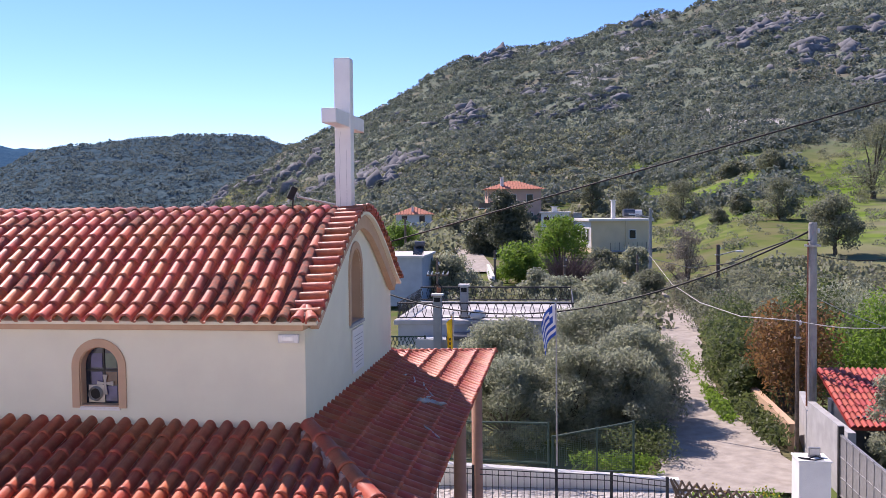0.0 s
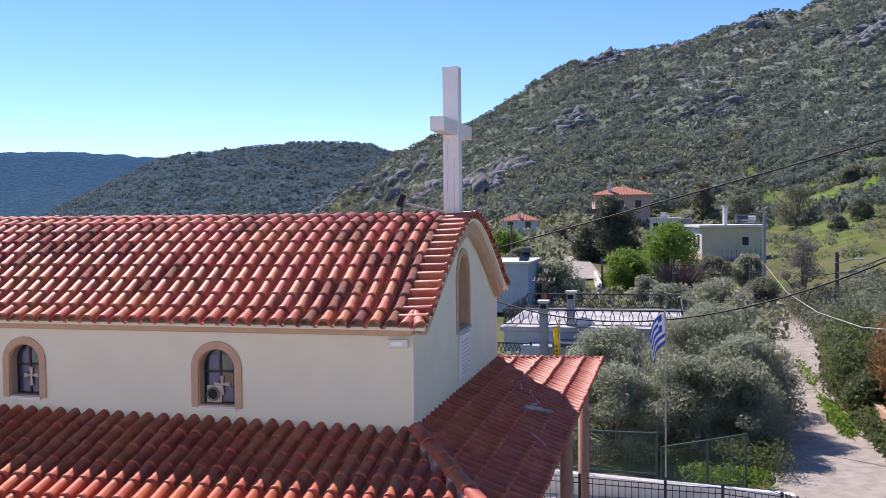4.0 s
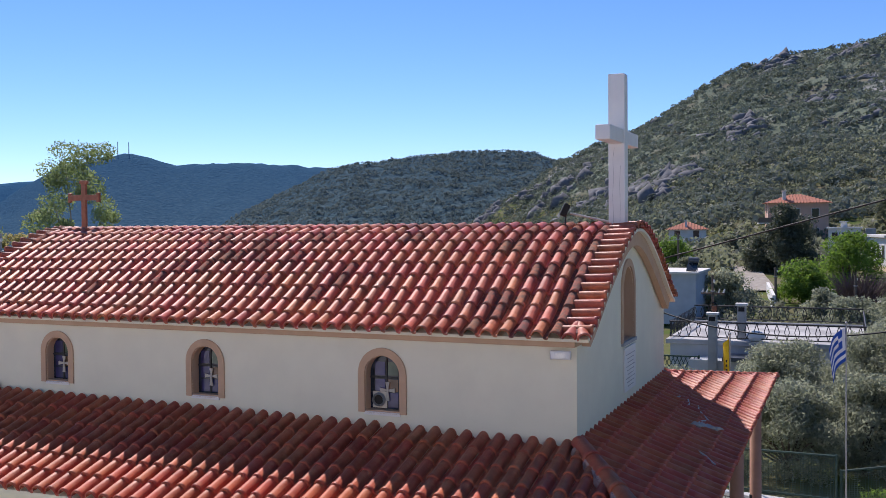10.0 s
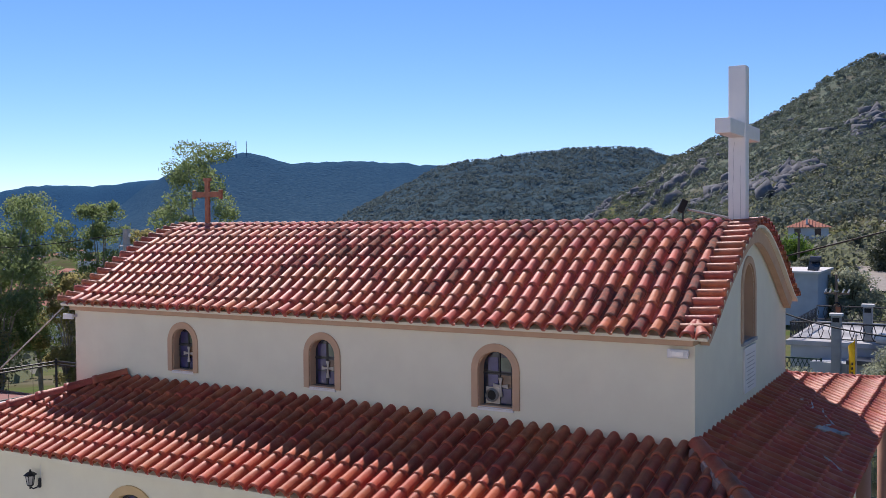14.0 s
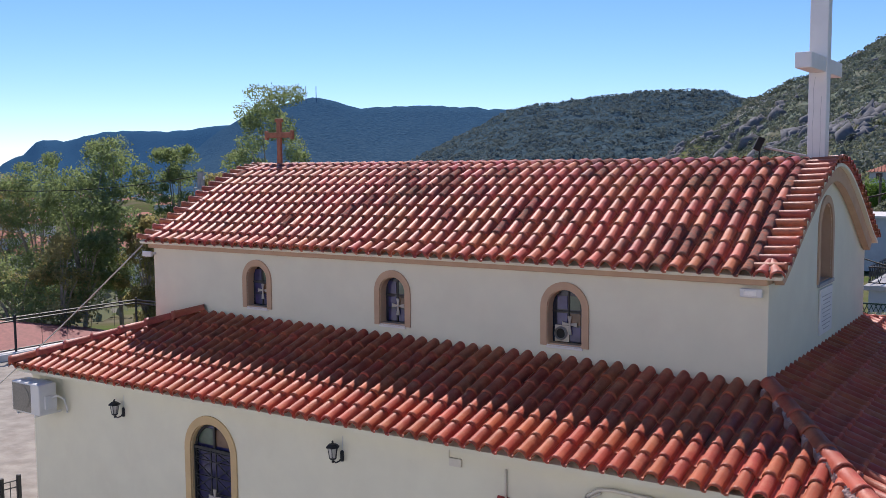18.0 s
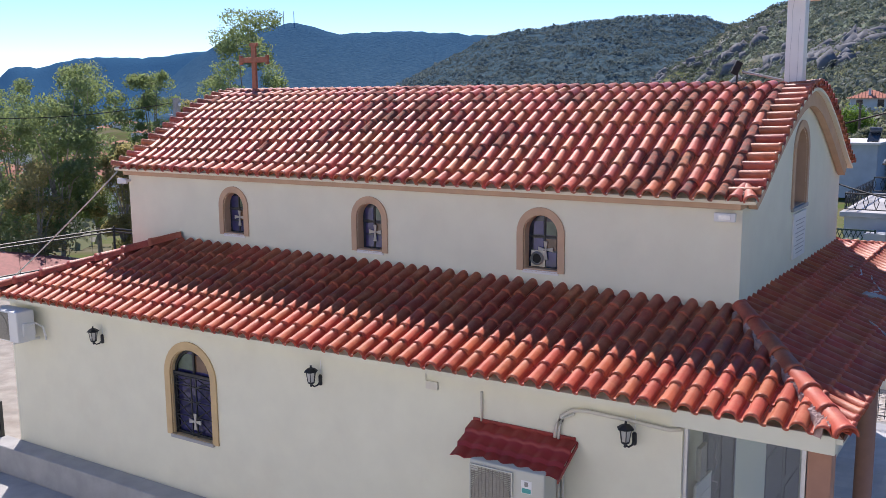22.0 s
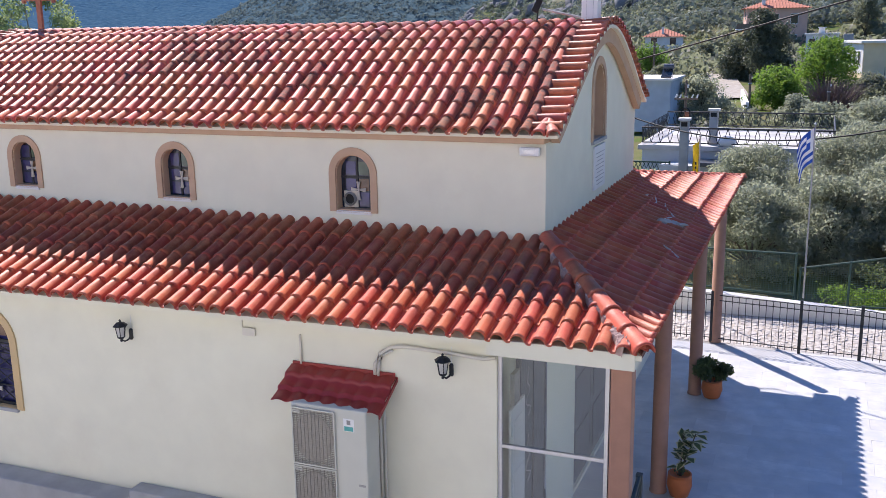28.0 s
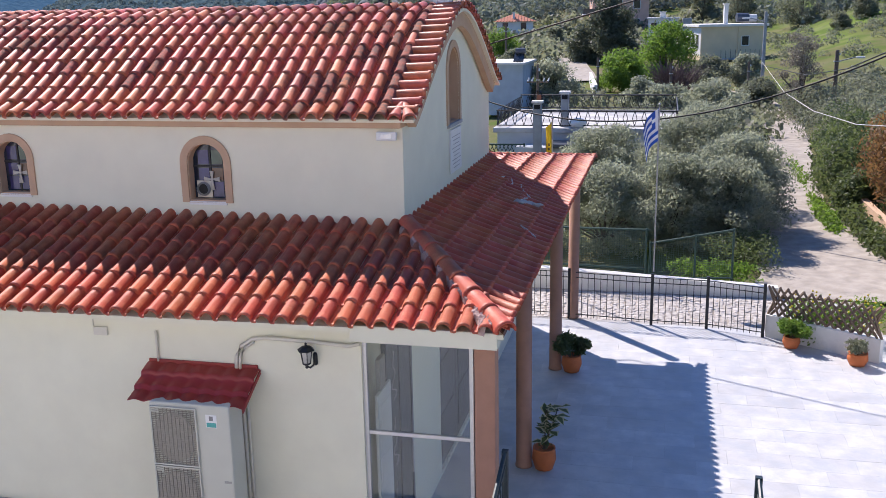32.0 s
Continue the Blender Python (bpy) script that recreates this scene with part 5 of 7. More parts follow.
def rocks(count, seed, r0, r1, a0, a1, s0, s1, name, label, mat, zmin):
    rng = np.random.default_rng(seed)
    r = np.sqrt(rng.uniform(r0 ** 2, r1 ** 2, count))
    a = np.radians(rng.uniform(a0, a1, count))
    x, y = CX + r * np.sin(a), CY + r * np.cos(a)
    z = ground_z(x, y)
    keep = (z > zmin) & (fbm(x, y, 45.0, 3, 8.8) > 0.36)
    x, y, z = x[keep], y[keep], z[keep]
    bm = bmesh.new()
    bmesh.ops.create_icosphere(bm, subdivisions=1, radius=1)
    bv = np.array([v.co for v in bm.verts])
    bf = np.array([[v.index for v in f.verts] for f in bm.faces])
    bm.free()
    n = len(x)
    s = rng.uniform(s0, s1, (n, 1, 1)) * rng.uniform(0.7, 1.4, (n, 1, 1))
    v = bv[None] * s * rng.uniform(0.45, 1.25, (n, len(bv), 1)) * rng.uniform((0.8, 0.6, 0.35), (1.9, 1.3, 0.8), (n, 1, 3))
    v += np.stack([x, y, z + s[:, 0, 0] * 0.1], 1)[:, None, :]
    f = (bf[None] + (np.arange(n) * len(bv))[:, None, None]).reshape(-1, 3)
    tagged(part(name, fast_mesh(name, v.reshape(-1, 3), f, mat)), label, "rocks", kind="stuff")


shrubs(4200, 5, 165, 275, -26, 27, 1.0, 2.3, "hillside_shrubs", "evergreen scrub covering the mountain side", M["shrub"], -3.0, 60, loose=0.4, clear=200.0)
shrubs(19000, 25, 270, 560, -26, 27, 0.9, 2.2, "hillside_shrubs", "evergreen scrub high on the mountain side", M["shrub"], -3.0, 20, 0.2, loose=0.4)
shrubs(3200, 15, 100, 260, -26, 4.5, 0.6, 1.7, "valley_shrubs", "scrub between the houses at the mountain's foot", M["olive_dark"], -3.0, 32)
shrubs(1500, 16, 138, 205, 5, 26, 0.8, 1.9, "upper_meadow_scrub", "scrub along the meadow's upper edge", M["shrub"], -3.0, 40, loose=0.5, clear=190.0)
shrubs(620, 17, 85, 205, 5, 26, 0.35, 1.1, "slope_shrubs", "small bushes on the grassy slope", M["olive_dark"], 0.8, 110)
shrubs(1700, 23, 60, 330, -70, -41, 0.9, 2.2, "left_valley_scrub", "olive trees and scrub in the valley below the yard", M["olive_dark"], -60.0, 24)
shrubs(420, 18, 42, 74, 9.5, 26, 0.3, 1.0, "verge_shrubs", "scrub beyond the road's bend", M["olive_dark"], -1.0, 60)
shrubs(260, 19, 40, 66, -9, 6.0, 0.3, 1.0, "lower_scrub", "scrub beyond the flat-roofed house", M["olive_dark"], -1.0, 60)
shrubs(26000, 20, 850, 1530, -42, -12, 1.4, 2.8, "far_woodland", "dark woodland on the second hill", M["far_wood_hazed"], -20.0, 5, 0.3, loose=0.5)
rocks(9000, 6, 200, 560, -18, 34, 0.6, 1.9, "hillside_rocks", "grey limestone rocks among the scrub", M["rock"], 34.0)


def outcrop(az, el, wide, deep_, count, rng, tall):
    """Vertices and faces of one cluster of cliff blocks where the slope meets a bearing and a height angle."""
    r = np.arange(150.0, 540.0, 1.5)
    z = ground_z(CX + r * math.sin(radians(az)), CY + r * math.cos(radians(az)), False)
    hit = np.nonzero(z >= CZ + r * math.tan(radians(el)))[0]
    r0 = r[hit[0]] if len(hit) else 515.0
    rr = r0 + rng.normal(size=count) * deep_
    aa = np.radians(az) + rng.normal(size=count) * wide / r0
    x, y = CX + rr * np.sin(aa), CY + rr * np.cos(aa)
    z = ground_z(x, y)
    bm = bmesh.new()
    bmesh.ops.create_icosphere(bm, subdivisions=1, radius=1)
    bv = np.array([v.co for v in bm.verts])
    bf = np.array([[v.index for v in f.verts] for f in bm.faces])
    bm.free()
    s = 0.45 + 2.5 * rng.uniform(0, 1, (count, 1, 1)) ** 2.2
    v = bv[None] * s * rng.uniform(0.55, 1.35, (count, len(bv), 1)) * rng.uniform((0.9, 0.7, tall * 0.6), (1.8, 1.3, tall * 1.3), (count, 1, 3))
    v[:, :, 0] += v[:, :, 2] * rng.uniform(-0.1, 0.35, (count, 1))
    turn = rng.uniform(-0.6, 0.6, (count, 1))
    v = np.stack([v[:, :, 0] * np.cos(turn) - v[:, :, 1] * np.sin(turn), v[:, :, 0] * np.sin(turn) + v[:, :, 1] * np.cos(turn), v[:, :, 2]], 2)
    v += np.stack([x, y, z], 1)[:, None, :]
    f = (bf[None] + (np.arange(count) * len(bv))[:, None, None]).reshape(-1, 3)
    return v.reshape(-1, 3), f


crag_rng = np.random.default_rng(77)
for crags, tall_ in ((((10.4, 9.1, 5), (8.4, 9.7, 4), (13.4, 10.1, 7), (14.1, 8.0, 5), (16.3, 7.9, 3), (17.6, 9.4, 4), (17.8, 6.7, 4), (3.6, 6.1, 3), (11.8, 9.6, 5)), 1.0),
                     (((-1.3, 6.7, 3), (4.0, 9.8, 8), (0.4, 9.2, 7), (-5.7, 5.3, 5), (-3.6, 8.8, 6), (-20.6, 0.9, 6), (-18.3, 1.5, 8), (-16.0, 1.9, 9), (-13.6, 1.9, 9), (-11.2, 1.9, 9), (-9.6, 2.2, 6)), 1.2)):
    for az_, el_, w_ in crags:
        vs, fs = outcrop(az_, el_, w_ * 0.75, 9.0, int(w_ * 12), crag_rng, tall_)
        tagged(part("rock_outcrop", fast_mesh("rock_outcrop", vs, fs, M["rock"])), "pale grey limestone cliff breaking through the scrub", "rocks", kind="stuff")


def view(az, r, el):
    """A place by bearing, distance and height angle from the middle of the camera's path."""
    return Vector((CX + r * math.sin(radians(az)), CY + r * math.cos(radians(az)), CZ + r * math.tan(radians(el))))


# ---- fittings on the chapel ----
def lantern(at):
    t = thing("wall_lantern", "black metal wall lantern with clear panes", "lantern", at, "lanterns on the side wall")
    part("roof", lathe([(0.098, 0.203), (0.106, 0.212), (0.055, 0.252), (0.02, 0.262), (0.012, 0.275), (0.018, 0.285), (0.004, 0.30)], 6), M["iron"], t)
    part("lamp_glass", lathe([(0.045, 0.06), (0.068, 0.20)], 6), M["palewire"], t, "pale lantern panes")
    for i in range(6):
        a = math.pi / 3 * i
        part("lantern_bar", rod((0.048 * math.cos(a), 0.048 * math.sin(a), 0.055), (0.072 * math.cos(a), 0.072 * math.sin(a), 0.207), 0.006, n=5), M["iron"], t)
    part("base", lathe([(0.012, -0.01), (0.02, 0.0), (0.015, 0.02), (0.05, 0.045), (0.055, 0.062)], 8), M["iron"], t)
    vs, fs = cable([(0, 0, 0.02), (0.03, 0.03, -0.01), (0.05, 0.08, 0.0), (0.06, 0.13, 0.05)], 0.012)
    part("bracket", mesh("bracket", vs, fs, M["iron"]), None, t)
    part("wall_plate", lathe([(0.022, -0.07), (0.028, -0.05), (0.028, 0.06), (0.015, 0.08)], 10), M["iron"], t, at=pose(0.06, 0.13, 0.06))
    vs, fs = cable([(0.06, 0.145, 0.12), (0.06, 0.145, 0.34)], 0.005, 5)
    part("feed_cable", mesh("feed_cable", vs, fs, M["plastic"]), None, t)


for lx, lz in ((-8.876, 3.138), (-4.667, 3.18), (-0.543, 3.225)):
    lantern(Matrix.Translation((lx, -1.80 - 0.145 * 0.87, lz - 0.28)) @ Matrix.Diagonal((0.87, 0.87, 0.90, 1)))

awn = thing("metal_awning", "dark red tile-shaped metal awning over the air conditioner", "awning", (0, 0, 0))
av, af = [], []
AXA, AXB, NW = -2.41, -1.12, 84
rows_a = [0.0, 0.02, 0.28, 0.315, 0.33, 0.345, 0.62, 0.655, 0.67, 0.685, 0.98, 1.0]
for f in rows_a:
    step = 0.022 * ((f > 0.32) + (f > 0.66)) - 0.022 * ((f % 0.335) / 0.335)
    for i in range(NW + 1):
        x = AXA + (AXB - AXA) * i / NW
        wave = 0.020 * abs(math.sin(math.pi * i / NW * 7)) ** 1.5
        av.append((x, -1.81 - 0.47 * f, 2.84 - 0.23 * f + wave - step))
for r in range(len(rows_a) - 1):
    for i in range(NW):
        a = r * (NW + 1) + i
        af.append((a, a + 1, a + NW + 2, a + NW + 1))
sheet = part("sheet", mesh("sheet", av, af, M["red_metal"], smooth=True), None, awn)
sheet.modifiers.new("thick", "SOLIDIFY").thickness = 0.006
for x in (AXA + 0.2, AXB - 0.2):
    part("bracket", rod((x, -1.80, 2.52), (x, -2.2, 2.60), 0.014), M["red_metal"], awn)
part("wall_flashing", box(AXA + 0.02, -1.825, 2.83, AXB - 0.02, -1.802, 2.885, 0.004), M["red_metal"], awn)
part("side_trim", mesh("side_trim", [(AXB, -1.81, 2.84), (AXB + 0.012, -1.81, 2.84), (AXB + 0.012, -2.28, 2.59), (AXB, -2.28, 2.59), (AXB, -1.81, 2.79), (AXB + 0.012, -1.81, 2.79), (AXB + 0.012, -2.28, 2.545), (AXB, -2.28, 2.545)], [(0, 1, 2, 3), (7, 6, 5, 4), (1, 5, 6, 2), (3, 2, 6, 7), (0, 3, 7, 4), (0, 4, 5, 1)], M["red_metal"]), None, awn)

ac = thing("outdoor_air_conditioner", "tall cream two-fan outdoor air conditioner under the awning", "air conditioner", Matrix.Translation((-2.14, -2.32, 1.22)) @ Matrix.Diagonal((0.873, 0.85, 1, 1)))
part("casing", box(0, 0, 0, 1.02, 0.36, 1.40, 0.02), M["cream_casing"], ac, "cream metal casing")
for k in range(2):
    z0 = 0.06 + k * 0.66
    part("fan_ring", lathe([(0.05, 0.0), (0.255, 0.0), (0.27, 0.02), (0.05, 0.02)], 28), M["grille"], ac, at=pose(0.31, 0.0, z0 + 0.31, 90, 0, 0))
    part("fan_disc", lathe([(0.02, 0.0), (0.262, 0.0), (0.265, 0.004)], 32), M["fan_dark"], ac, "dark round fan behind the grille", at=pose(0.31, -0.006, z0 + 0.31, 90, 0, 0))
    gbm = bmesh.new()
    for i in range(30):
        box(0.03, -0.022, z0 + 0.008 + i * 0.021, 0.60, -0.016, z0 + 0.016 + i * 0.021, bm=gbm)
    for i in range(12):
        box(0.035 + i * 0.050, -0.026, z0, 0.042 + i * 0.050, -0.020, z0 + 0.63, bm=gbm)
    part("fan_grille", gbm, M["grille"], ac, "grey wire fan grille")
    part("grille_frame", slab([(0.02, z0 - 0.01), (0.61, z0 - 0.01), (0.61, z0 + 0.64), (0.02, z0 + 0.64)], [[(0.035, z0 + 0.005), (0.595, z0 + 0.005), (0.595, z0 + 0.625), (0.035, z0 + 0.625)]], 0.02, lambda u, v, d: (u, -0.03 + d, v)), M["cream_casing"], ac)
    part("name_plate", box(0.04, -0.032, z0 + 0.58, 0.14, -0.028, z0 + 0.615), M["cream_casing"], ac)
    part("name_bar", box(0.05, -0.0335, z0 + 0.592, 0.13, -0.0322, z0 + 0.602), M["bars"], ac)
sb = part("sticker", box(0.72, -0.004, 1.16, 0.86, -0.001, 1.30), M["paper"], ac, "pale sticker with a teal block")
part("sticker_block", box(0.73, -0.0055, 1.165, 0.85, -0.0042, 1.215), material("teal_print", (0.10, 0.42, 0.38), 0.7), sb)
part("sticker_mark", box(0.765, -0.0055, 1.235, 0.815, -0.0042, 1.285), M["bars"], sb)
part("service_handle", box(0.90, -0.006, 0.55, 0.99, 0.004, 0.575, 0.003), M["grey_plastic"], ac)
for x in (0.1, 0.85):
    part("foot_bracket", box(x, 0.0, -0.05, x + 0.05, 0.51, 0.0, 0.005), M["steel"], ac)

ac2 = thing("wall_air_conditioner", "white wall-mounted outdoor air conditioner at the wall's end", "air conditioner", Matrix.Translation((-10.98, -2.25, 2.74)) @ Matrix.Diagonal((0.92, 0.95, 0.86, 1)))
part("casing", box(0, 0, 0, 0.78, 0.32, 0.56, 0.02), M["plastic"], ac2)
part("fan_grille", lathe([(0.03, 0.0), (0.22, 0.0), (0.23, 0.012), (0.03, 0.012)], 28), M["grille"], ac2, at=pose(0.29, -0.002, 0.28, 90, 0, 0))
part("grille_panel", box(0.03, -0.006, 0.03, 0.55, -0.001, 0.53, 0.002), M["grille"], ac2, "grey fan grille panel")
part("side_cover", box(0.775, 0.09, 0.10, 0.82, 0.30, 0.34, 0.01), M["plastic"], ac2)
for x in (0.12, 0.62):
    part("bracket", box(x, 0.0, -0.04, x + 0.04, 0.48, 0.0, 0.004), M["plastic"], ac2)
vs, fs = cable([(0.82, 0.2, 0.3), (0.90, 0.25, 0.34), (0.93, 0.36, 0.25), (0.90, 0.42, 0.05), (0.86, 0.45, -0.02)], 0.018)
part("hose", mesh("hose", vs, fs, M["plastic"]), None, ac2)

pipe = thing("wall_conduits", "pale plastic conduits along the side wall", "pipes", (0, 0, 0))
for pts, r in (([(-2.28, -1.82, 3.20), (-2.28, -1.82, 2.86)], 0.014), ([(-1.37, -1.83, 2.84), (-1.36, -1.83, 2.98), (-1.30, -1.83, 3.10), (-1.18, -1.83, 3.18), (-1.02, -1.83, 3.205), (-0.5, -1.83, 3.19), (-0.12, -1.83, 3.17), (0.0, -1.83, 3.20)], 0.022), ([(-1.33, -1.83, 2.84), (-1.32, -1.83, 2.98), (-1.26, -1.83, 3.085), (-1.15, -1.83, 3.15)], 0.016), ([(-1.31, -1.86, 2.62), (-1.305, -1.86, 1.1)], 0.022), ([(-1.265, -1.85, 2.62), (-1.262, -1.85, 1.1)], 0.016), ([(-3.03, -1.812, 3.36), (-3.03, -1.812, 3.21)], 0.006), ([(0.0, -1.815, 3.4), (0.0, -1.815, 3.2)], 0.008)):
    vs, fs = cable(pts, r)
    part("conduit", mesh("conduit", vs, fs, M["cream_pipe"], smooth=True), None, pipe)
jb = thing("junction_box", "small cream junction box on the side wall", "junction box", (-3.025, -1.83, 3.115))
part("cover", box(0, 0, 0, 0.165, 0.03, 0.095, 0.006), M["cream_pipe"], jb)
fl = thing("wall_floodlight", "white flat floodlight under the eave corner", "floodlight", (-0.29, -0.10, 5.03))
part("housing", box(0, 0, 0, 0.24, 0.05, 0.10, 0.01), M["plastic"], fl)
part("lens", box(0.05, -0.004, 0.02, 0.19, 0.001, 0.08, 0.003), M["alu"], fl)
part("bracket", box(0.10, 0.05, 0.03, 0.14, 0.101, 0.07), M["plastic"], fl)
fl = thing("wall_floodlight", "white flat floodlight under the far eave corner", "floodlight", (-10.42, -0.12, 5.02))
part("housing", box(0, 0, 0, 0.22, 0.05, 0.09, 0.01), M["plastic"], fl)
part("bracket", box(0.17, 0.05, 0.03, 0.21, 0.13, 0.07), M["plastic"], fl)

# glazed side of the porch
gw = thing("porch_glazing", "aluminium-framed clear glass screen at the porch side", "glass screen", (0, 0, 0))
for x in (0.02, 1.135):
    part("frame_post", box(x - 0.022, -1.76, 0.0, x + 0.022, -1.71, 3.267, 0.004), M["alu"], gw)
for z in (0.03, 2.205, 3.245):
    part("frame_rail", box(0.042, -1.755, z - 0.02, 1.113, -1.715, z + 0.02, 0.004), M["alu"], gw)
for z0, z1 in ((0.05, 2.185), (2.225, 3.225)):
    p = part("glass_pane", box(0.042, -1.738, z0, 1.113, -1.732, z1), M["glass"], gw)
    p.visible_shadow = False
door = thing("side_door", "dark glazed metal door inside the porch", "door", (0.0, -1.15, 0.0))
part("door_leaf", box(0.004, 0, 0.02, 0.05, 1.05, 3.15, 0.005), M["darkdoor"], door)
for y in (0.0, 0.5, 1.0):
    part("door_stile", box(0.05, y, 0.02, 0.065, y + 0.06, 3.15), M["darkdoor"], door)
for k in range(3):
    vs, fs = cable([(0.062, 0.28 + 0.12 * math.sin(a * 0.5) * (1 - a / 30), 0.6 + 0.8 * k + a * 0.02) for a in range(30)], 0.008, 5)
    part("door_scroll", mesh("door_scroll", vs, fs, M["steel"]), None, door)
part("door_pull", rod((0.09, 0.92, 1.0), (0.09, 0.92, 1.5), 0.014), M["alu"], door)
main = thing("main_door", "dark double entrance door of the chapel", "door", (-0.10, 1.6, 0.06))
for y in (0.0, 1.15):
    leaf = part("door_leaf", box(0, y + 0.005, 0, 0.06, y + 1.145, 2.54, 0.006), M["darkdoor"], main)
    for z in (0.15, 0.95, 1.75):
        part("door_panel", box(0.06, y + 0.15, z, 0.075, y + 1.0, z + 0.65, 0.006), M["darkdoor"], leaf)
board = thing("notice_board", "white notice board with papers inside the porch", "notice board", (0.07, -1.62, 0.0))
part("panel", box(0, 0, 0.5, 0.03, 0.50, 2.55, 0.004), M["paper"], board)
for z, h in ((1.95, 0.45), (1.25, 0.55), (0.62, 0.5)):
    sh = part("sheet", box(0.031, 0.06, z, 0.036, 0.44, z + h), M["white"], board)
    for i in range(5):
        part("print_line", box(0.0365, 0.10, z + 0.06 + i * h * 0.17, 0.0375, 0.36, z + 0.068 + i * h * 0.17), M["cream_pipe"], sh)
part("picture_frame", box(0.01, 0.02, 2.6, 0.06, 0.22, 2.95, 0.006), M["grey_plastic"], board)
mat_ = thing("door_mat", "grey ribbed metal door mat on the paving", "door mat", (0.28, -0.6, 0.0))
for i in range(12):
    part("slat", box(0.0, i * 0.07, 0.0, 0.42, i * 0.07 + 0.045, 0.014), M["grille"], mat_)

# loose cable and rag on the porch roof
debris = thing("roof_debris", "grey rag and loose cable lying on the porch tiles", "debris", (0, 0, 0))


def on_porch(x, y, h):
    return (x, y, TOPZ - x / 1.5 * (TOPZ - LOWZ) + h)


rb = bmesh.new()
for i in range(7):
    bmesh.ops.create_icosphere(rb, subdivisions=2, radius=1, matrix=Matrix.Translation(on_porch(0.90 + 0.045 * i, 2.84 + 0.04 * i, 0.11)) @ pose(0, 0, 0, 0, 0, 35 * i) @ Matrix.Diagonal((0.09, 0.06, 0.03, 1)))
for v in rb.verts:
    v.co += Vector((0, 0, 0.02 * math.sin(v.co.x * 40) * math.cos(v.co.y * 30)))
part("rag", rb, M["concrete"], debris, smooth=True)
for pts in (((0.47, 4.02), (0.54, 4.2), (0.62, 4.08), (0.67, 3.85), (0.66, 3.68)), ((0.78, 4.0), (0.82, 3.75), (0.93, 3.52), (1.02, 3.34), (0.95, 3.2), (0.92, 3.0)), ((1.12, 1.62), (1.22, 1.55), (1.30, 1.42), (1.36, 1.36))):
    vs, fs = cable([on_porch(x, y, 0.11) for x, y in pts], 0.011)
    part("cable", mesh("cable", vs, fs, M["palewire"]), None, debris)


# ---- courtyard ----
def potted(at, r, h, leaf, size, count, seed, ph, pw, label):
    t = thing("flower_pot", label, "potted plant", at)
    part("pot", lathe([(r * 0.55, 0), (r * 0.72, h * 0.05), (r * 0.98, h * 0.5), (r * 0.92, h * 0.85), (r * 0.82, h * 0.93), (r * 0.92, h * 0.95), (r * 0.92, h), (r * 0.78, h), (r * 0.74, h * 0.9)], 28), M["pot"], t, smooth=True)
    part("soil", lathe([(0.01, h * 0.88), (r * 0.76, h * 0.885)], 20), M["soil"], t)
    rng = np.random.default_rng(seed)
    cl = [(Vector((rng.uniform(-0.4, 0.4) * pw, rng.uniform(-0.4, 0.4) * pw, h + ph * rng.uniform(0.25, 0.8))), (pw * 0.25, pw * 0.25, ph * 0.24)) for _ in range(10)]
    bm = bmesh.new()
    for c, s in cl:
        rod((c.x * 0.15, c.y * 0.15, h * 0.85), c, 0.010, 0.004, 5, bm)
    part("woody_base", bm, M["bark"], t)
    v, f = facing_quads(*crown_points(rng, cl, count // 10, size * 0.5), size, rng, wide=0.42)
    part("foliage", fast_mesh("foliage", v, f, M[leaf]), None, t)
    return t


potted((1.42, 6.02, 0), 0.19, 0.33, "hedge", 0.035, 2600, 201, 0.40, 0.55, "orange clay pot with a dense dark green shrub")
rubber = potted((1.40, 2.10, 0), 0.18, 0.34, "hedge", 0.03, 60, 202, 0.12, 0.2, "orange clay pot with a tall variegated rubber plant")
vleaf = leafy("variegated_leaf", (0.10, 0.13, 0.05), (0.2, 0.24, 0.1))
vedge = material("cream_leaf_edge", (0.55, 0.50, 0.28), 0.5, scale=20, amount=0.2)
rl_ = random.Random(5)
stalk_top = [Vector((0.20, -0.04, 0.98)), Vector((0.02, 0.08, 0.92)), Vector((0.10, -0.14, 0.72))]
sb_ = bmesh.new()
for q in stalk_top:
    rod((0, 0, 0.3), q, 0.012, 0.007, 6, sb_)
part("stalk", sb_, M["bark"], rubber)
for i in range(40):
    q = stalk_top[i % 3]
    f = rl_.uniform(0.35, 1.0)
    p0 = Vector((0, 0, 0.3)).lerp(q, f)
    a = rl_.uniform(0, 6.28)
    up_ = rl_.uniform(-0.2, 0.9)
    d = Vector((math.cos(a), math.sin(a), up_)).normalized()
    side = d.cross(Vector((0, 0, 1))).normalized()
    L_, W2 = rl_.uniform(0.18, 0.26), rl_.uniform(0.06, 0.085)
    mid, tip = p0 + d * L_ * 0.5 + Vector((0, 0, 0.012)), p0 + d * L_ - Vector((0, 0, 0.02))
    me = mesh("leaf", [tuple(v) for v in (p0, mid + side * W2, tip, mid - side * W2, mid + side * W2 * 0.6, mid - side * W2 * 0.6, mid)], [(0, 4, 6), (4, 2, 6), (0, 6, 5), (6, 2, 5), (0, 1, 4), (1, 2, 4), (0, 5, 3), (5, 2, 3)], [vleaf, vedge], index=[0, 0, 0, 0, 1, 1, 1, 1])
    part("leaf", me, None, rubber)
potted((5.48, 8.05, 0), 0.17, 0.24, "fresh", 0.035, 2200, 203, 0.34, 0.55, "orange clay pot with a bushy green plant")
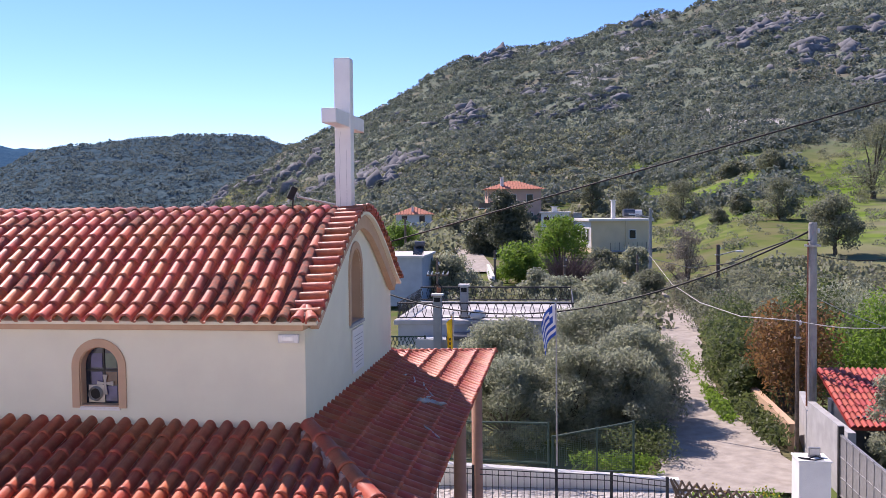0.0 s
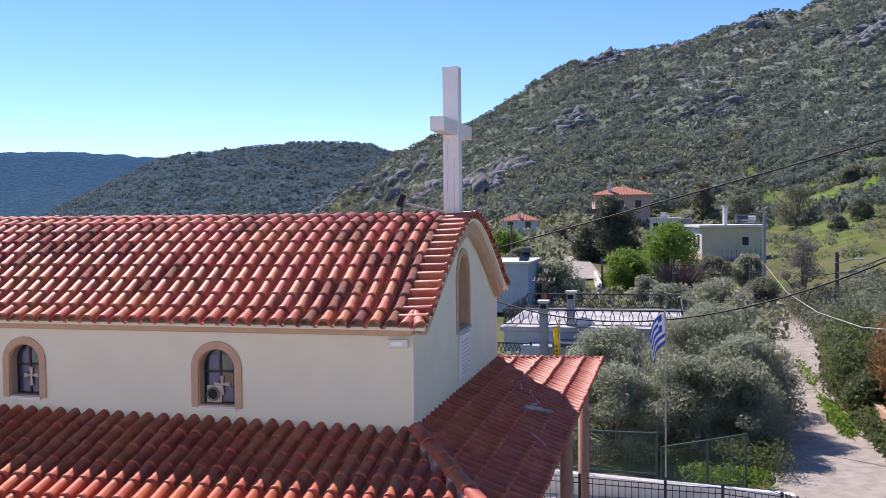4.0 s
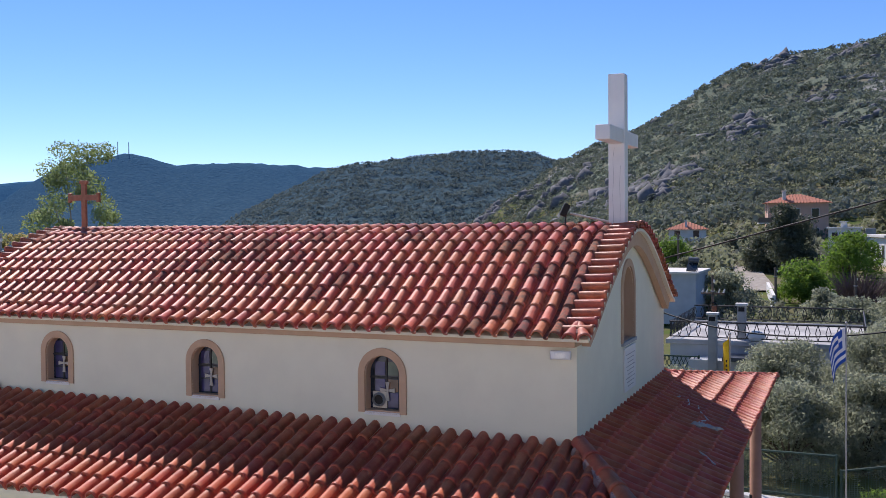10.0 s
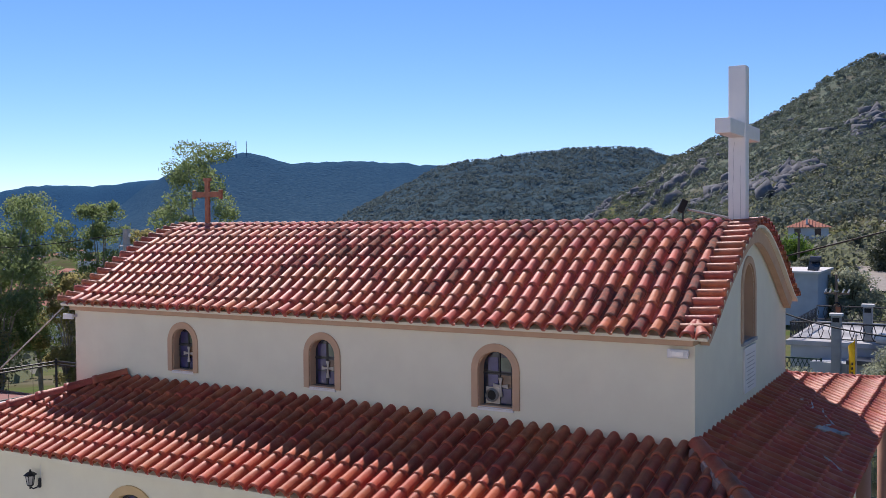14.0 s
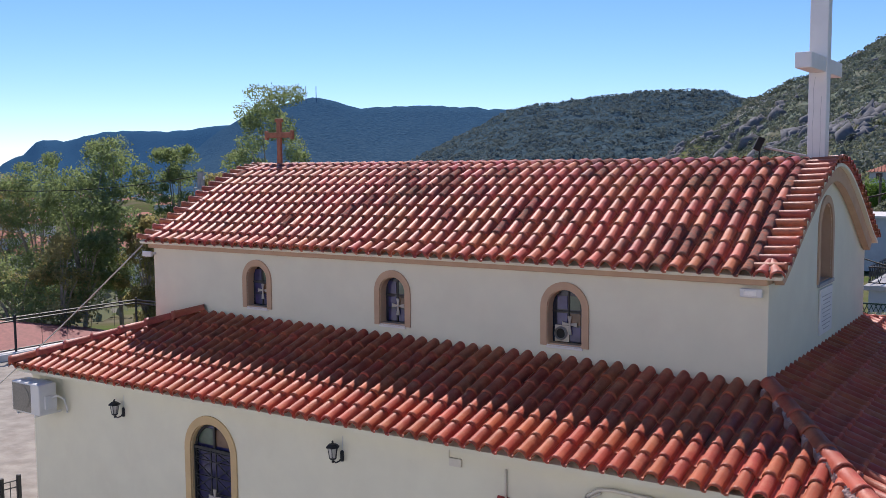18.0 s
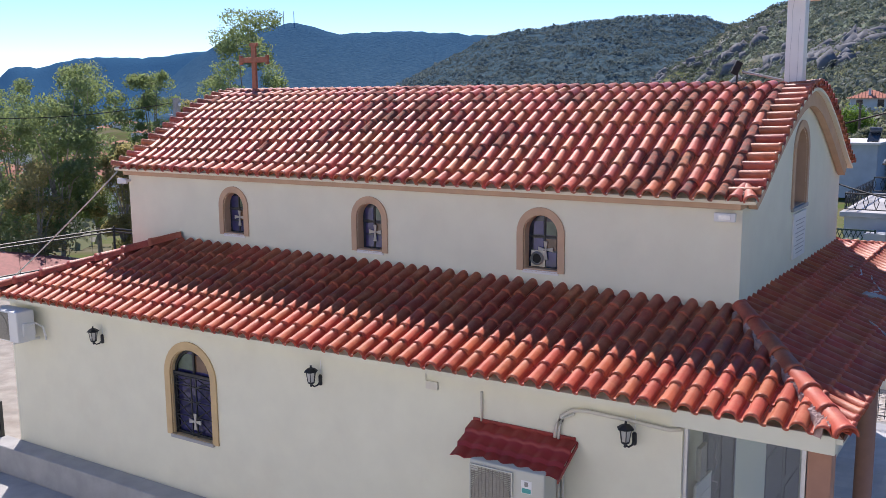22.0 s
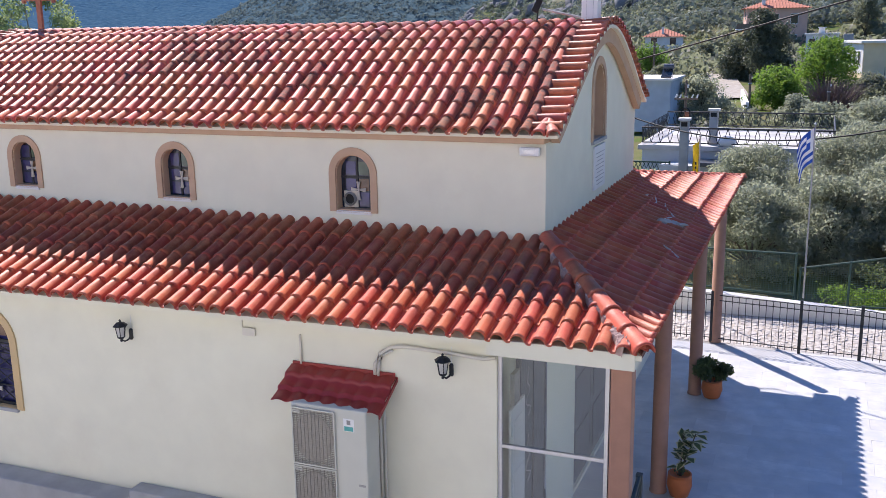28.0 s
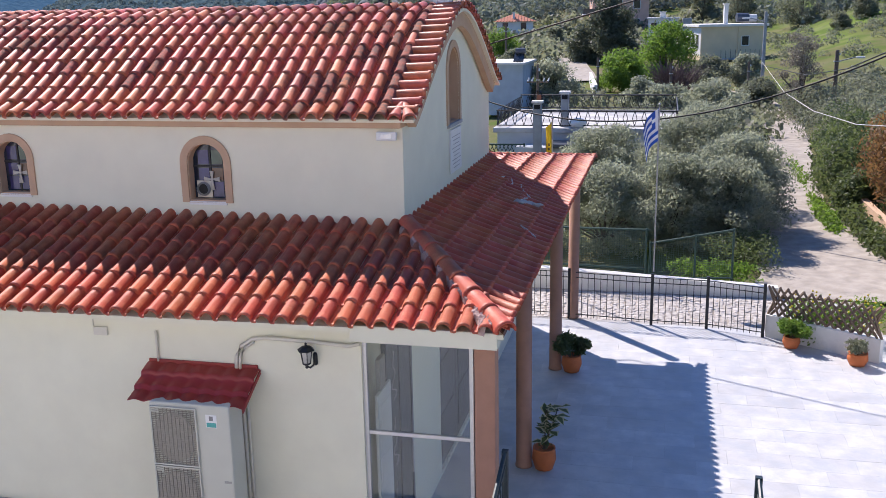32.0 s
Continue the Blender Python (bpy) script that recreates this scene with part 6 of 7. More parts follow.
potted((6.55, 7.28, 0), 0.19, 0.24, "olive_dark", 0.035, 900, 204, 0.26, 0.36, "orange clay pot with a small grey-green plant")


def iron_fence(points, h=1.08, gap=0.125, label="black iron bar fence at the courtyard's edge", mat="iron", base=0.0, thick=0.011):
    f = thing("iron_fence", label, "fence", (0, 0, base))
    for (xa, ya), (xb, yb) in zip(points[:-1], points[1:]):
        a, b = Vector((xa, ya, 0)), Vector((xb, yb, 0))
        n = max(2, int((b - a).length / gap))
        for z in (0.10, h - 0.16, h - 0.05):
            part("rail", rod(a + Vector((0, 0, z)), b + Vector((0, 0, z)), thick, n=6), M[mat], f)
        for i in range(1, n):
            p = a.lerp(b, i / n)
            part("bar", rod(p + Vector((0, 0, 0.04)), p + Vector((0, 0, h - 0.05)), 0.0075, n=5), M[mat], f)
    for x, y in points:
        part("post", box(x - 0.03, y - 0.03, 0, x + 0.03, y + 0.03, h + 0.04, 0.004), M[mat], f)
    return f


iron_fence([(-1.2, 9.35), (1.06, 9.18), (2.80, 9.0), (3.92, 8.95), (5.0, 8.60)])
# handrails of the stair in front of the courtyard
for xa, za in ((1.58, 2.45), (3.85, 2.40)):
    st = thing("stair_handrail", "dark teal iron handrail of the entrance stair", "handrail", (0, 0, 0))
    y0, y1 = -2.4, -3.6
    part("post", box(xa - 0.03, y0 - 0.03, -0.4, xa + 0.03, y0 + 0.03, za, 0.004), M["dark_teal"], st)
    part("top_rail", rod((xa, y0, za - 0.02), (xa, y1, za - 0.34), 0.022), M["dark_teal"], st)
    part("lower_rail", rod((xa, y0, za - 0.14), (xa, y1, za - 0.46), 0.014), M["dark_teal"], st)
    for i in range(1, 9):
        f = i / 9
        part("bar", rod((xa, y0 + (y1 - y0) * f, 0.3 - 0.3 * f), (xa, y0 + (y1 - y0) * f, za - 0.05 - 0.32 * f), 0.008, n=5), M["dark_teal"], st)

# planter wall with lattice
pl = thing("planter_wall", "low white planter wall with a brown wooden lattice", "planter", (0, 0, 0))
P0, P1 = Vector((5.05, 8.66, 0)), Vector((6.95, 7.42, 0))
dirp = (P1 - P0).normalized()


def along(p, q, thick, z0, z1):
    p, q = Vector((p[0], p[1], 0)), Vector((q[0], q[1], 0))
    d = (q - p).normalized()
    n_ = Vector((-d.y, d.x, 0)) * thick
    vs = [p, q, q + n_, p + n_]
    return [(v.x, v.y, z) for z in (z0, z1) for v in vs], [(3, 2, 1, 0), (4, 5, 6, 7), (0, 1, 5, 4), (1, 2, 6, 5), (2, 3, 7, 6), (3, 0, 4, 7)]


part("wall", mesh("wall", *along(P0, P1, 0.16, 0.0, 0.46), M["whitewall"]), None, pl)
W_ = (P1 - P0).length
for k in range(17):
    for sgn in (1, -1):
        s0 = k * W_ / 14 - 0.42
        a, b = (s0, s0 + 0.50) if sgn == 1 else (s0 + 0.50, s0)
        a, b = min(max(a, 0), W_), min(max(b, 0), W_)
        if abs(a - b) < 0.15:
            continue
        p = P0 + dirp * a + Vector((0, 0, 0.46)) + Vector((-dirp.y, dirp.x, 0)) * (0.06 + 0.015 * sgn)
        q = P0 + dirp * b + Vector((0, 0, 1.06)) + Vector((-dirp.y, dirp.x, 0)) * (0.06 + 0.015 * sgn)
        part("lattice_slat", rod(p, q, 0.026, n=4), M["wood"], pl)
bush("bush", "yellow-flowering green bush behind the lattice", (6.3, 8.6, 0.0), 1.8, 0.9, 0.95, "fresh", 0.04, 3000, 301)
bm = bmesh.new()
for i in range(90):
    bmesh.ops.create_icosphere(bm, subdivisions=1, radius=0.022, matrix=Matrix.Translation((6.3 + rnd.uniform(-0.85, 0.85), 8.5 + rnd.uniform(-0.4, 0.4), rnd.uniform(0.45, 0.95))))
tagged(part("yellow_flowers", bm, M["flower"]), "small yellow flowers over the planter", "flowers", kind="stuff")
pil = thing("gate_pillar", "white square gate pillar with a floodlight on top", "pillar", (7.29, 6.75, 0))
part("shaft", box(-0.27, -0.27, 0, 0.27, 0.27, 2.03, 0.01), M["whitewall"], pil)
part("cap", box(-0.285, -0.285, 2.03, 0.285, 0.285, 2.07, 0.01), M["whitewall"], pil)
fl = thing("pillar_floodlight", "grey floodlight with cables lying on the pillar", "floodlight", (7.34, 6.75, 2.07))
part("housing", box(-0.10, -0.03, 0.03, 0.10, 0.05, 0.17, 0.01), M["steel"], fl)
part("lens", box(-0.08, -0.036, 0.05, 0.08, -0.031, 0.15), M["alu"], fl)
part("bracket", box(-0.11, 0.0, 0.0, 0.11, 0.02, 0.035), M["steel"], fl)
vs, fs = cable([(-0.3, -0.1, 0.01), (-0.15, -0.2, 0.02), (0.0, -0.12, 0.05), (0.1, -0.2, 0.02), (-0.05, -0.25, 0.01), (-0.28, -0.2, 0.02)], 0.012)
part("cable", mesh("cable", vs, fs, M["wire"]), None, fl)

# path, low wall, mesh fence and flags beyond the fence
pathm = material("worn_pale_concrete", (0.40, 0.36, 0.31), 0.95, scale=2.4, amount=0.3, bump=0.9, bump_scale=9, stain=(0.26, 0.22, 0.17), stain_scale=1.1, stain_low=0.5, stain_high=0.7, stain_amount=0.6)
# cobbled path: uneven pale stones with dark joints between
path = tagged(part("path", box(-6, 9.22, -0.5, 7.4, 11.5, -0.03)), "uneven pale cobbled path beyond the fence", "path", kind="structure")
path.data.materials.append(pathm)
cobble_rng = np.random.default_rng(31)
cu, cv = np.meshgrid(np.arange(-5.95, 7.3, 0.13), np.arange(9.28, 11.45, 0.115))
cu = (cu + cobble_rng.uniform(-0.03, 0.03, cu.shape)).ravel()
cv = (cv + cobble_rng.uniform(-0.03, 0.03, cv.shape)).ravel()
ring = np.array([(math.cos(k * math.pi / 3), math.sin(k * math.pi / 3)) for k in range(6)])
half_ = cobble_rng.uniform(0.068, 0.09, (len(cu), 1, 1))
low_ = np.concatenate([np.stack([cu, cv], 1)[:, None] + ring * half_, np.full((len(cu), 6, 1), -0.035)], 2)
rise_ = cobble_rng.uniform(-0.026, -0.008, (len(cu), 1, 1)) + cobble_rng.uniform(-0.006, 0.006, (len(cu), 6, 1))
high_ = np.concatenate([np.stack([cu, cv], 1)[:, None] + ring * half_ * 0.72, rise_], 2)
cob_v = np.concatenate([low_, high_], 1).reshape(-1, 3)
cob_f = [tuple(12 * i + 6 + k for k in range(6)) for i in range(len(cu))] + [(12 * i + k, 12 * i + (k + 1) % 6, 12 * i + 6 + (k + 1) % 6, 12 * i + 6 + k) for i in range(len(cu)) for k in range(6)]
cobm = material("pale_cobbles", (0.50, 0.47, 0.44), 0.95, vary=0.12, island=True, scale=9, amount=0.25, bump=0.6, bump_scale=40)
tagged(part("cobbles", mesh("cobbles", cob_v, cob_f, cobm), None, path), kind="stuff")
lowall = thing("low_wall", "low whitewashed retaining wall below the olive trees", "wall", (0, 0, 0))
part("wall", mesh("wall", [(-3, 11.5, -0.4), (5.6, 11.5, -0.4), (5.6, 11.75, -0.4), (-3, 11.75, -0.4), (-3, 11.5, 0.62), (5.6, 11.5, 0.22), (5.6, 11.75, 0.22), (-3, 11.75, 0.62)], [(3, 2, 1, 0), (4, 5, 6, 7), (0, 1, 5, 4), (1, 2, 6, 5), (2, 3, 7, 6), (3, 0, 4, 7)], M["whitewall"]), None, lowall)


def mesh_fence(pts, label):
    f = thing("mesh_fence", label, "fence", (0, 0, 0))
    for (p0, t0, b0), (p1, t1, b1) in zip(pts[:-1], pts[1:]):
        a, b = Vector((*p0, 0)), Vector((*p1, 0))
        for za, zb in ((t0, t1), (b0, b1)):
            part("rail", rod((a.x, a.y, za), (b.x, b.y, zb), 0.026, n=6), M["green_iron"], f)
        vs, fs = [], []
        n = int((b - a).length / 0.055)
        for i in range(n + 1):
            p = a.lerp(b, i / n)
            zt, zb_ = t0 + (t1 - t0) * i / n, b0 + (b1 - b0) * i / n
            c, g = cable([(p.x, p.y, zb_), (p.x, p.y, zt)], 0.0032, 3)
            fs += [tuple(k + len(vs) for k in q) for q in g]
            vs += c
        for i in range(22):
            k_ = i / 21
            c, g = cable([(a.x, a.y, b0 + (t0 - b0) * k_), (b.x, b.y, b1 + (t1 - b1) * k_)], 0.0032, 3)
            fs += [tuple(k + len(vs) for k in q) for q in g]
            vs += c
        tagged(part("wire_mesh", mesh("wire_mesh", vs, fs, M["green_iron"]), None, f), kind="stuff")
    for p, t_, b_ in pts:
        part("post", rod((*p, b_ - 0.5), (*p, t_ + 0.03), 0.028), M["green_iron"], f)
    return f


mesh_fence([((0.0, 11.9), 1.42, 0.50), ((0.85, 11.9), 1.40, 0.48), ((2.60, 11.9), 1.40, 0.44)], "dark green wire mesh fence on the low wall")
mesh_fence([((2.70, 12.1), 1.03, 0.15), ((3.75, 12.2), 1.22, 0.18), ((4.62, 12.3), 1.38, 0.20)], "dark green sloping wire mesh fence beside the path")


def flag(name, label, at, top, w, h, stripes, seed):
    t = thing(name, label, "flag", at)
    part("pole", rod((0, 0, -0.2), (0, 0, top), 0.022, 0.016, 10), M["steel"], t)
    vs, fs, mi = [], [], []
    nu, nv = 14, 27
    rng = np.random.default_rng(seed)
    ph = rng.uniform(0, 6)
    for j in range(nv + 1):
        for i in range(nu + 1):
            u, v = i / nu, j / nv
            droop = 0.75 * u * u + 0.35 * u
            vs.append((-u * w * 0.42 * (1 - 0.25 * v) + 0.03 * math.sin(7 * u + ph), 0.08 * math.sin(9 * u + 3 * v + ph) * u, top - 0.03 - v * h * 0.72 - droop * w * 0.55))
    for j in range(nv):
        for i in range(nu):
            a = j * (nu + 1) + i
            fs.append((a, a + 1, a + nu + 2, a + nu + 1))
            if stripes:
                s = int(j / nv * 9)
                canton = i / nu < 0.37 and s < 5
                blue = (s % 2 == 0)
                if canton:
                    blue = not (abs(i / nu - 0.185) < 0.045 or s == 2)
                mi.append(0 if blue else 1)
            else:
                mi.append(0)
    cloth = part("cloth", mesh("cloth", vs, fs, [M["flag_blue"], M["flag_white"]] if stripes else [M["flag_yellow"]], smooth=True, index=mi), None, t)
    part("finial", lathe([(0.005, top), (0.03, top + 0.02), (0.03, top + 0.04), (0.005, top + 0.07)], 10), M["steel"], t)
    return t


flag("striped_flag", "blue and white striped flag hanging on a steel pole", (2.80, 11.84, 0.6), 3.72, 0.9, 1.02, True, 3)
fy = flag("yellow_flag", "yellow flag hanging limp on a thin pole", (0.42, 11.3, 0.5), 3.55, 0.34, 1.0, False, 5)
for k in range(3):
    part("emblem", box(-0.085, -0.075, 2.75 + 0.10 * k, -0.05, -0.06, 2.81 + 0.10 * k, 0.005), M["black"], fy)

# road
road = []
RC = [(6.97, 11.6, 3.6), (7.1, 15, 3.2), (7.15, 19, 2.6), (7.25, 24, 2.2), (7.75, 29, 1.9), (8.4, 34, 1.8), (8.95, 39, 1.8), (9.1, 48, 2.0), (8.3, 57, 2.4), (5, 66, 2.6), (-1, 75, 2.8)]
rp = []
for (x0, y0, w0), (x1, y1, w1) in zip(RC[:-1], RC[1:]):
    for k in range(8):
        f = k / 8
        rp.append((x0 + (x1 - x0) * f, y0 + (y1 - y0) * f, w0 + (w1 - w0) * f))
rv_, rf_ = [], []
for i, (x, y, w) in enumerate(rp):
    a, b = rp[max(0, i - 1)], rp[min(len(rp) - 1, i + 1)]
    d = Vector((b[0] - a[0], b[1] - a[1], 0)).normalized()
    s = Vector((-d.y, d.x, 0))
    for k in range(5):
        q = Vector((x, y, 0)) + s * w * (0.5 - k / 4)
        rv_.append((q.x + 0.08 * math.sin(i * 1.7 + k) * (k in (0, 4)), q.y, max(float(ground_z(q.x, q.y)[0]), -0.14) + 0.10))
for i in range(len(rp) - 1):
    for k in range(4):
        rf_.append((i * 5 + k, i * 5 + k + 1, (i + 1) * 5 + k + 1, (i + 1) * 5 + k))
tagged(part("road", mesh("road", rv_, rf_, pathm, smooth=True)), "pale worn concrete lane between the trees", "road", kind="structure")
lv, lf_ = [], []
for i in range(14):
    r = 80 + i * 3.5
    for s in (-1, 1):
        x, y, z = on_ground(-4.7 - i * 0.14 + s * math.degrees(1.25 / r), r)
        lv.append((x, y, z + 0.15))
for i in range(13):
    lf_.append((2 * i, 2 * i + 1, 2 * i + 3, 2 * i + 2))
tagged(part("lane", mesh("lane", lv, lf_, pathm, smooth=True)), "pale lane climbing between houses", "road", kind="structure")

lw2 = thing("lane_wall", "low white wall beside the climbing lane", "wall", (0, 0, 0))
for (a0_, r0_), (a1_, r1_) in (((-3.9, 66), (-4.25, 80)), ((-5.3, 112), (-5.75, 124))):
    x0_, y0_, z0_ = on_ground(a0_, r0_)
    x1_, y1_, z1_ = on_ground(a1_, r1_)
    part("wall", mesh("wall", *along((x0_, y0_), (x1_, y1_), 0.2, min(z0_, z1_) - 0.5, max(z0_, z1_) + 0.8), M["whitewall"]), None, lw2)

# walls, gate and shed beside the road
yw_ = thing("boundary_wall", "grey concrete block wall beside the road", "wall", (0, 0, 0))
part("wall", mesh("wall", *along((9.2, 14.6), (9.2, 11.2), 0.18, -0.3, 1.46), M["concrete"]), None, yw_)
part("wall", mesh("wall", *along((9.7, 17.6), (9.2, 14.6), 0.18, -0.3, 1.15), M["concrete"]), None, yw_)
part("low_wall", mesh("low_wall", *along((9.0, 22.5), (9.0, 15.7), 0.2, -0.3, 0.62), M["trim"]), None, yw_)
gate = thing("metal_gate", "grey sheet metal gate with a grid of ribs", "gate", (9.04, 11.1, 0))
part("sheet", box(-0.02, -3.2, 0.08, 0.02, 0, 1.45), M["steel"], gate)
for i in range(8):
    part("rib", box(-0.035, -0.02 - i * 0.45, 0.08, -0.02, 0.02 - i * 0.45, 1.45), M["steel"], gate)
for z in (0.1, 0.5, 0.95, 1.42):
    part("rib", box(-0.035, -3.2, z - 0.015, -0.02, 0, z + 0.015), M["steel"], gate)
part("post", box(-0.06, 0.0, 0, 0.06, 0.1, 1.62), M["iron"], gate)
shed = thing("shed", "small shed with a bright red tiled roof", "shed", Matrix.Translation((10.5, 13.6, 0)) @ Matrix.Diagonal((0.6, 0.95, 0.86, 1)))
part("wall", box(-1.2, -1.0, 0, 1.4, 1.4, 1.75), M["darkdoor"], shed)
sroof = part("roof", mesh("roof", [(-1.55, -1.4, 1.55), (1.7, -1.4, 1.55), (1.7, 1.7, 2.55), (-1.55, 1.7, 2.55), (-1.55, -1.4, 1.48), (1.7, -1.4, 1.48), (1.7, 1.7, 2.48), (-1.55, 1.7, 2.48)], [(0, 1, 2, 3), (7, 6, 5, 4), (0, 4, 5, 1), (1, 5, 6, 2), (2, 6, 7, 3), (3, 7, 4, 0)], M["red_metal"]), None, shed)
red_tile = material("bright_red_tile", (0.42, 0.085, 0.065), 0.6, vary=0.15, scale=6, amount=0.15)
rme, _, _ = tile_mesh("shed_tile", red_tile, width=0.22, length=0.42, roll=0.045)
SV2 = Vector((0, 3.1, 1.0)).normalized()
SN2 = Vector((1, 0, 0)).cross(SV2)
for j in range(14):
    for i in range(9):
        part("roof_tile", rme, None, sroof, at=jitter(frame_of(Vector((1, 0, 0)), SV2, SN2, Vector((-1.55 + j * 0.23, -1.42, 1.56)) + SV2 * (i * 0.36))))
tree("olive_tree", "silver-green olive tree beside the shed", (10.75, 11.9, -0.1), 3.1, 2.0, 0.8, "olive", 0.055, 9000, 401, clumps=30)


# ---- poles and cables ----
def pole(at, h, r, mat, label, name="utility_pole", lampside=0):
    t = thing(name, label, "pole", at)
    part("shaft", rod((0, 0, -0.5), (0, 0, h), r, r * 0.8, 14), M[mat], t)
    part("cap", lathe([(r * 0.85, h), (r * 0.7, h + 0.04)], 12), M[mat], t)
    part("insulator", lathe([(0.03, h - 0.25), (0.05, h - 0.2), (0.03, h - 0.12)], 10), M["plastic"], t, at=pose(r, 0, 0))
    part("cable_clamp", box(-r * 1.3, -r * 1.3, h - 0.6, r * 1.3, r * 1.3, h - 0.55), M["steel"], t)
    if lampside:
        part("lamp_arm", rod((0, 0, h - 0.6), (lampside * 1.0, 0, h - 0.35), 0.03), M["steel"], t)
        part("lamp_head", box(lampside * 1.0, -0.08, h - 0.42, lampside * 1.45, 0.08, h - 0.32, 0.02), M["plastic"], t)
    return t


big = Vector((9.55, 15.6, -0.1))
bp = pole(big, 6.1, 0.135, "pole", "weathered grey round concrete utility pole")
vs, fs = cable([(-0.15, -0.08, 0.2), (-0.16, -0.1, 2.0), (-0.15, -0.1, 4.0), (-0.14, -0.08, 5.6)], 0.022)
part("riser_pipe", mesh("riser_pipe", vs, fs, M["copper"]), None, bp)
pole((9.08, 15.2, -0.1), 3.7, 0.06, "woodpole", "thin brown wooden post with cables")
for az_, r_, eb, et_, rr, mt, lab, ls in ((5.35, 66, -5.2, -0.25, 0.125, "pole", "pale concrete utility pole with a street lamp", -1), (9.2, 58, -5.0, -2.4, 0.13, "woodpole", "dark wooden utility pole", 1), (-3.9, 70, -4.9, -2.7, 0.1, "woodpole", "dark wooden utility pole beside the lane", 0), (-9.3, 95, -3.5, -0.7, 0.13, "woodpole", "dark wooden utility pole beside the houses", 0), (4.6, 64, -5.1, -3.0, 0.09, "woodpole", "dark wooden post beside the lane", 0), (0.3, 62, -4.6, -3.1, 0.09, "woodpole", "pale post with a cable", 0)):
    b = view(az_, r_, eb)
    pole(b, r_ * (math.tan(radians(et_)) - math.tan(radians(eb))), rr, mt, lab, "utility_pole", ls)


def wire(points, r, mat="wire", label="black overhead cable"):
    c = thing("overhead_cable", label, "cable", (0, 0, 0))
    vs, fs = cable(points, r, 6)
    part("line", mesh("line", vs, fs, M[mat], smooth=True), None, c)


far_end, near_end = Vector((-1.2, 10.75, 5.70)), Vector((16.0, 4.55, 10.35))
wire([(-2.4, 8.95, 3.35), (-1.7, 10.0, 5.0)] + sag(far_end, near_end, 0.0, 40), 0.019, label="thick black overhead cable that slopes down to the chapel")
wire(sag(big + Vector((0, 0, 5.95)), view(-11, 36, -5.0), 1.5, 40), 0.028, label="black overhead cable running to the flat-roofed house")
wire([view(14.2, 26.5, -2.1), view(13.2, 27, -2.05), view(11.5, 30, -2.7), view(9.8, 36, -3.45), view(7.7, 48, -3.75), view(5.4, 66, -3.2)], 0.02, label="black overhead cable looping from the pole")
wire([view(5.3, 66, -3.0), view(6.6, 50, -4.7), view(8.2, 40, -5.75), view(10.5, 31, -6.5), view(13.5, 25.5, -6.65)], 0.014, "palewire", "pale overhead cable along the road")
wire(sag(view(13.5, 25.5, -6.65), view(22, 24, -6.0), 0.25), 0.012, "palewire", "pale overhead cable along the road")
wire(sag(big + Vector((0, 0, 5.3)), view(23, 27, -1.0), 0.5), 0.012, label="thin black overhead cable")
wire(sag(big + Vector((0, 0, 4.2)), view(22, 25, -7.6), 0.2), 0.009, "palewire", "thin pale cable by the pole")
wire(sag(view(5.35, 66, -3.3), view(-8.5, 64, -4.6), 1.0), 0.012, label="thin black overhead cable")
wire(sag(view(0.3, 62, -3.15), view(5.2, 66, -3.1), 0.1), 0.012, label="thin black overhead cable")
wire(sag(view(-62, 40, -0.9), view(-48.5, 36, -0.45), 0.35), 0.016, label="black overhead cable before the eucalyptus trees")
wire(sag((-10.42, -0.1, 5.22), (-15.4, -1.9, 0.9), 0.12), 0.012, "palewire", "white guy cable from the eave to the yard")
pole(view(-48.5, 36, -5), 36 * (math.tan(radians(-0.3)) - math.tan(radians(-5))), 0.16, "pole", "grey concrete pole behind the chapel roof")

# ---- houses ----
def window_of(house, x, y, z, w, h, axis="y", out=-1):
    if axis == "y":
        f = part("window", slab([(x, z), (x + w, z), (x + w, z + h), (x, z + h)], [[(x + 0.07, z + 0.07), (x + w - 0.07, z + 0.07), (x + w - 0.07, z + h - 0.07), (x + 0.07, z + h - 0.07)]], 0.06, lambda u, v, d: (u, y + out * (0.03) + d, v)), M["offwhite"], house)
        part("pane", box(x + 0.07, y + out * 0.012, z + 0.07, x + w - 0.07, y + out * 0.002, z + h - 0.07), M["darkglass"], f)
    else:
        f = part("window", box(x + out * 0.002, y, z, x + out * 0.05, y + w, z + h), M["offwhite"], house)
        part("pane", box(x + out * 0.05, y + 0.07, z + 0.07, x + out * 0.058, y + w - 0.07, z + h - 0.07), M["darkglass"], f)


def hip_roof(house, x0, y0, x1, y1, z, h, o=0.5):
    x0, y0, x1, y1 = x0 - o, y0 - o, x1 + o, y1 + o
    my, k = (y0 + y1) / 2, min(x1 - x0, y1 - y0) / 2
    vs = [(x0, y0, z), (x1, y0, z), (x1, y1, z), (x0, y1, z), (x0 + k, my, z + h), (x1 - k * 0.999, my, z + h)]
    r = part("roof", mesh("roof", vs, [(3, 2, 1, 0), (0, 1, 5, 4), (1, 2, 5), (2, 3, 4, 5), (3, 0, 4)], M["farroof"]), None, house)
    b = bmesh.new()
    for i in range(int((x1 - x0) / 0.45)):
        x = x0 + 0.2 + i * 0.45
        t = min(1.0, (x - x0) / k, (x1 - x) / k)
        rod((x, y0, z + 0.03), (x, y0 + (my - y0) * t, z + h * t + 0.03), 0.07, n=5, bm=b)
    part("tile_rolls", b, M["farroof"], r)
    return r


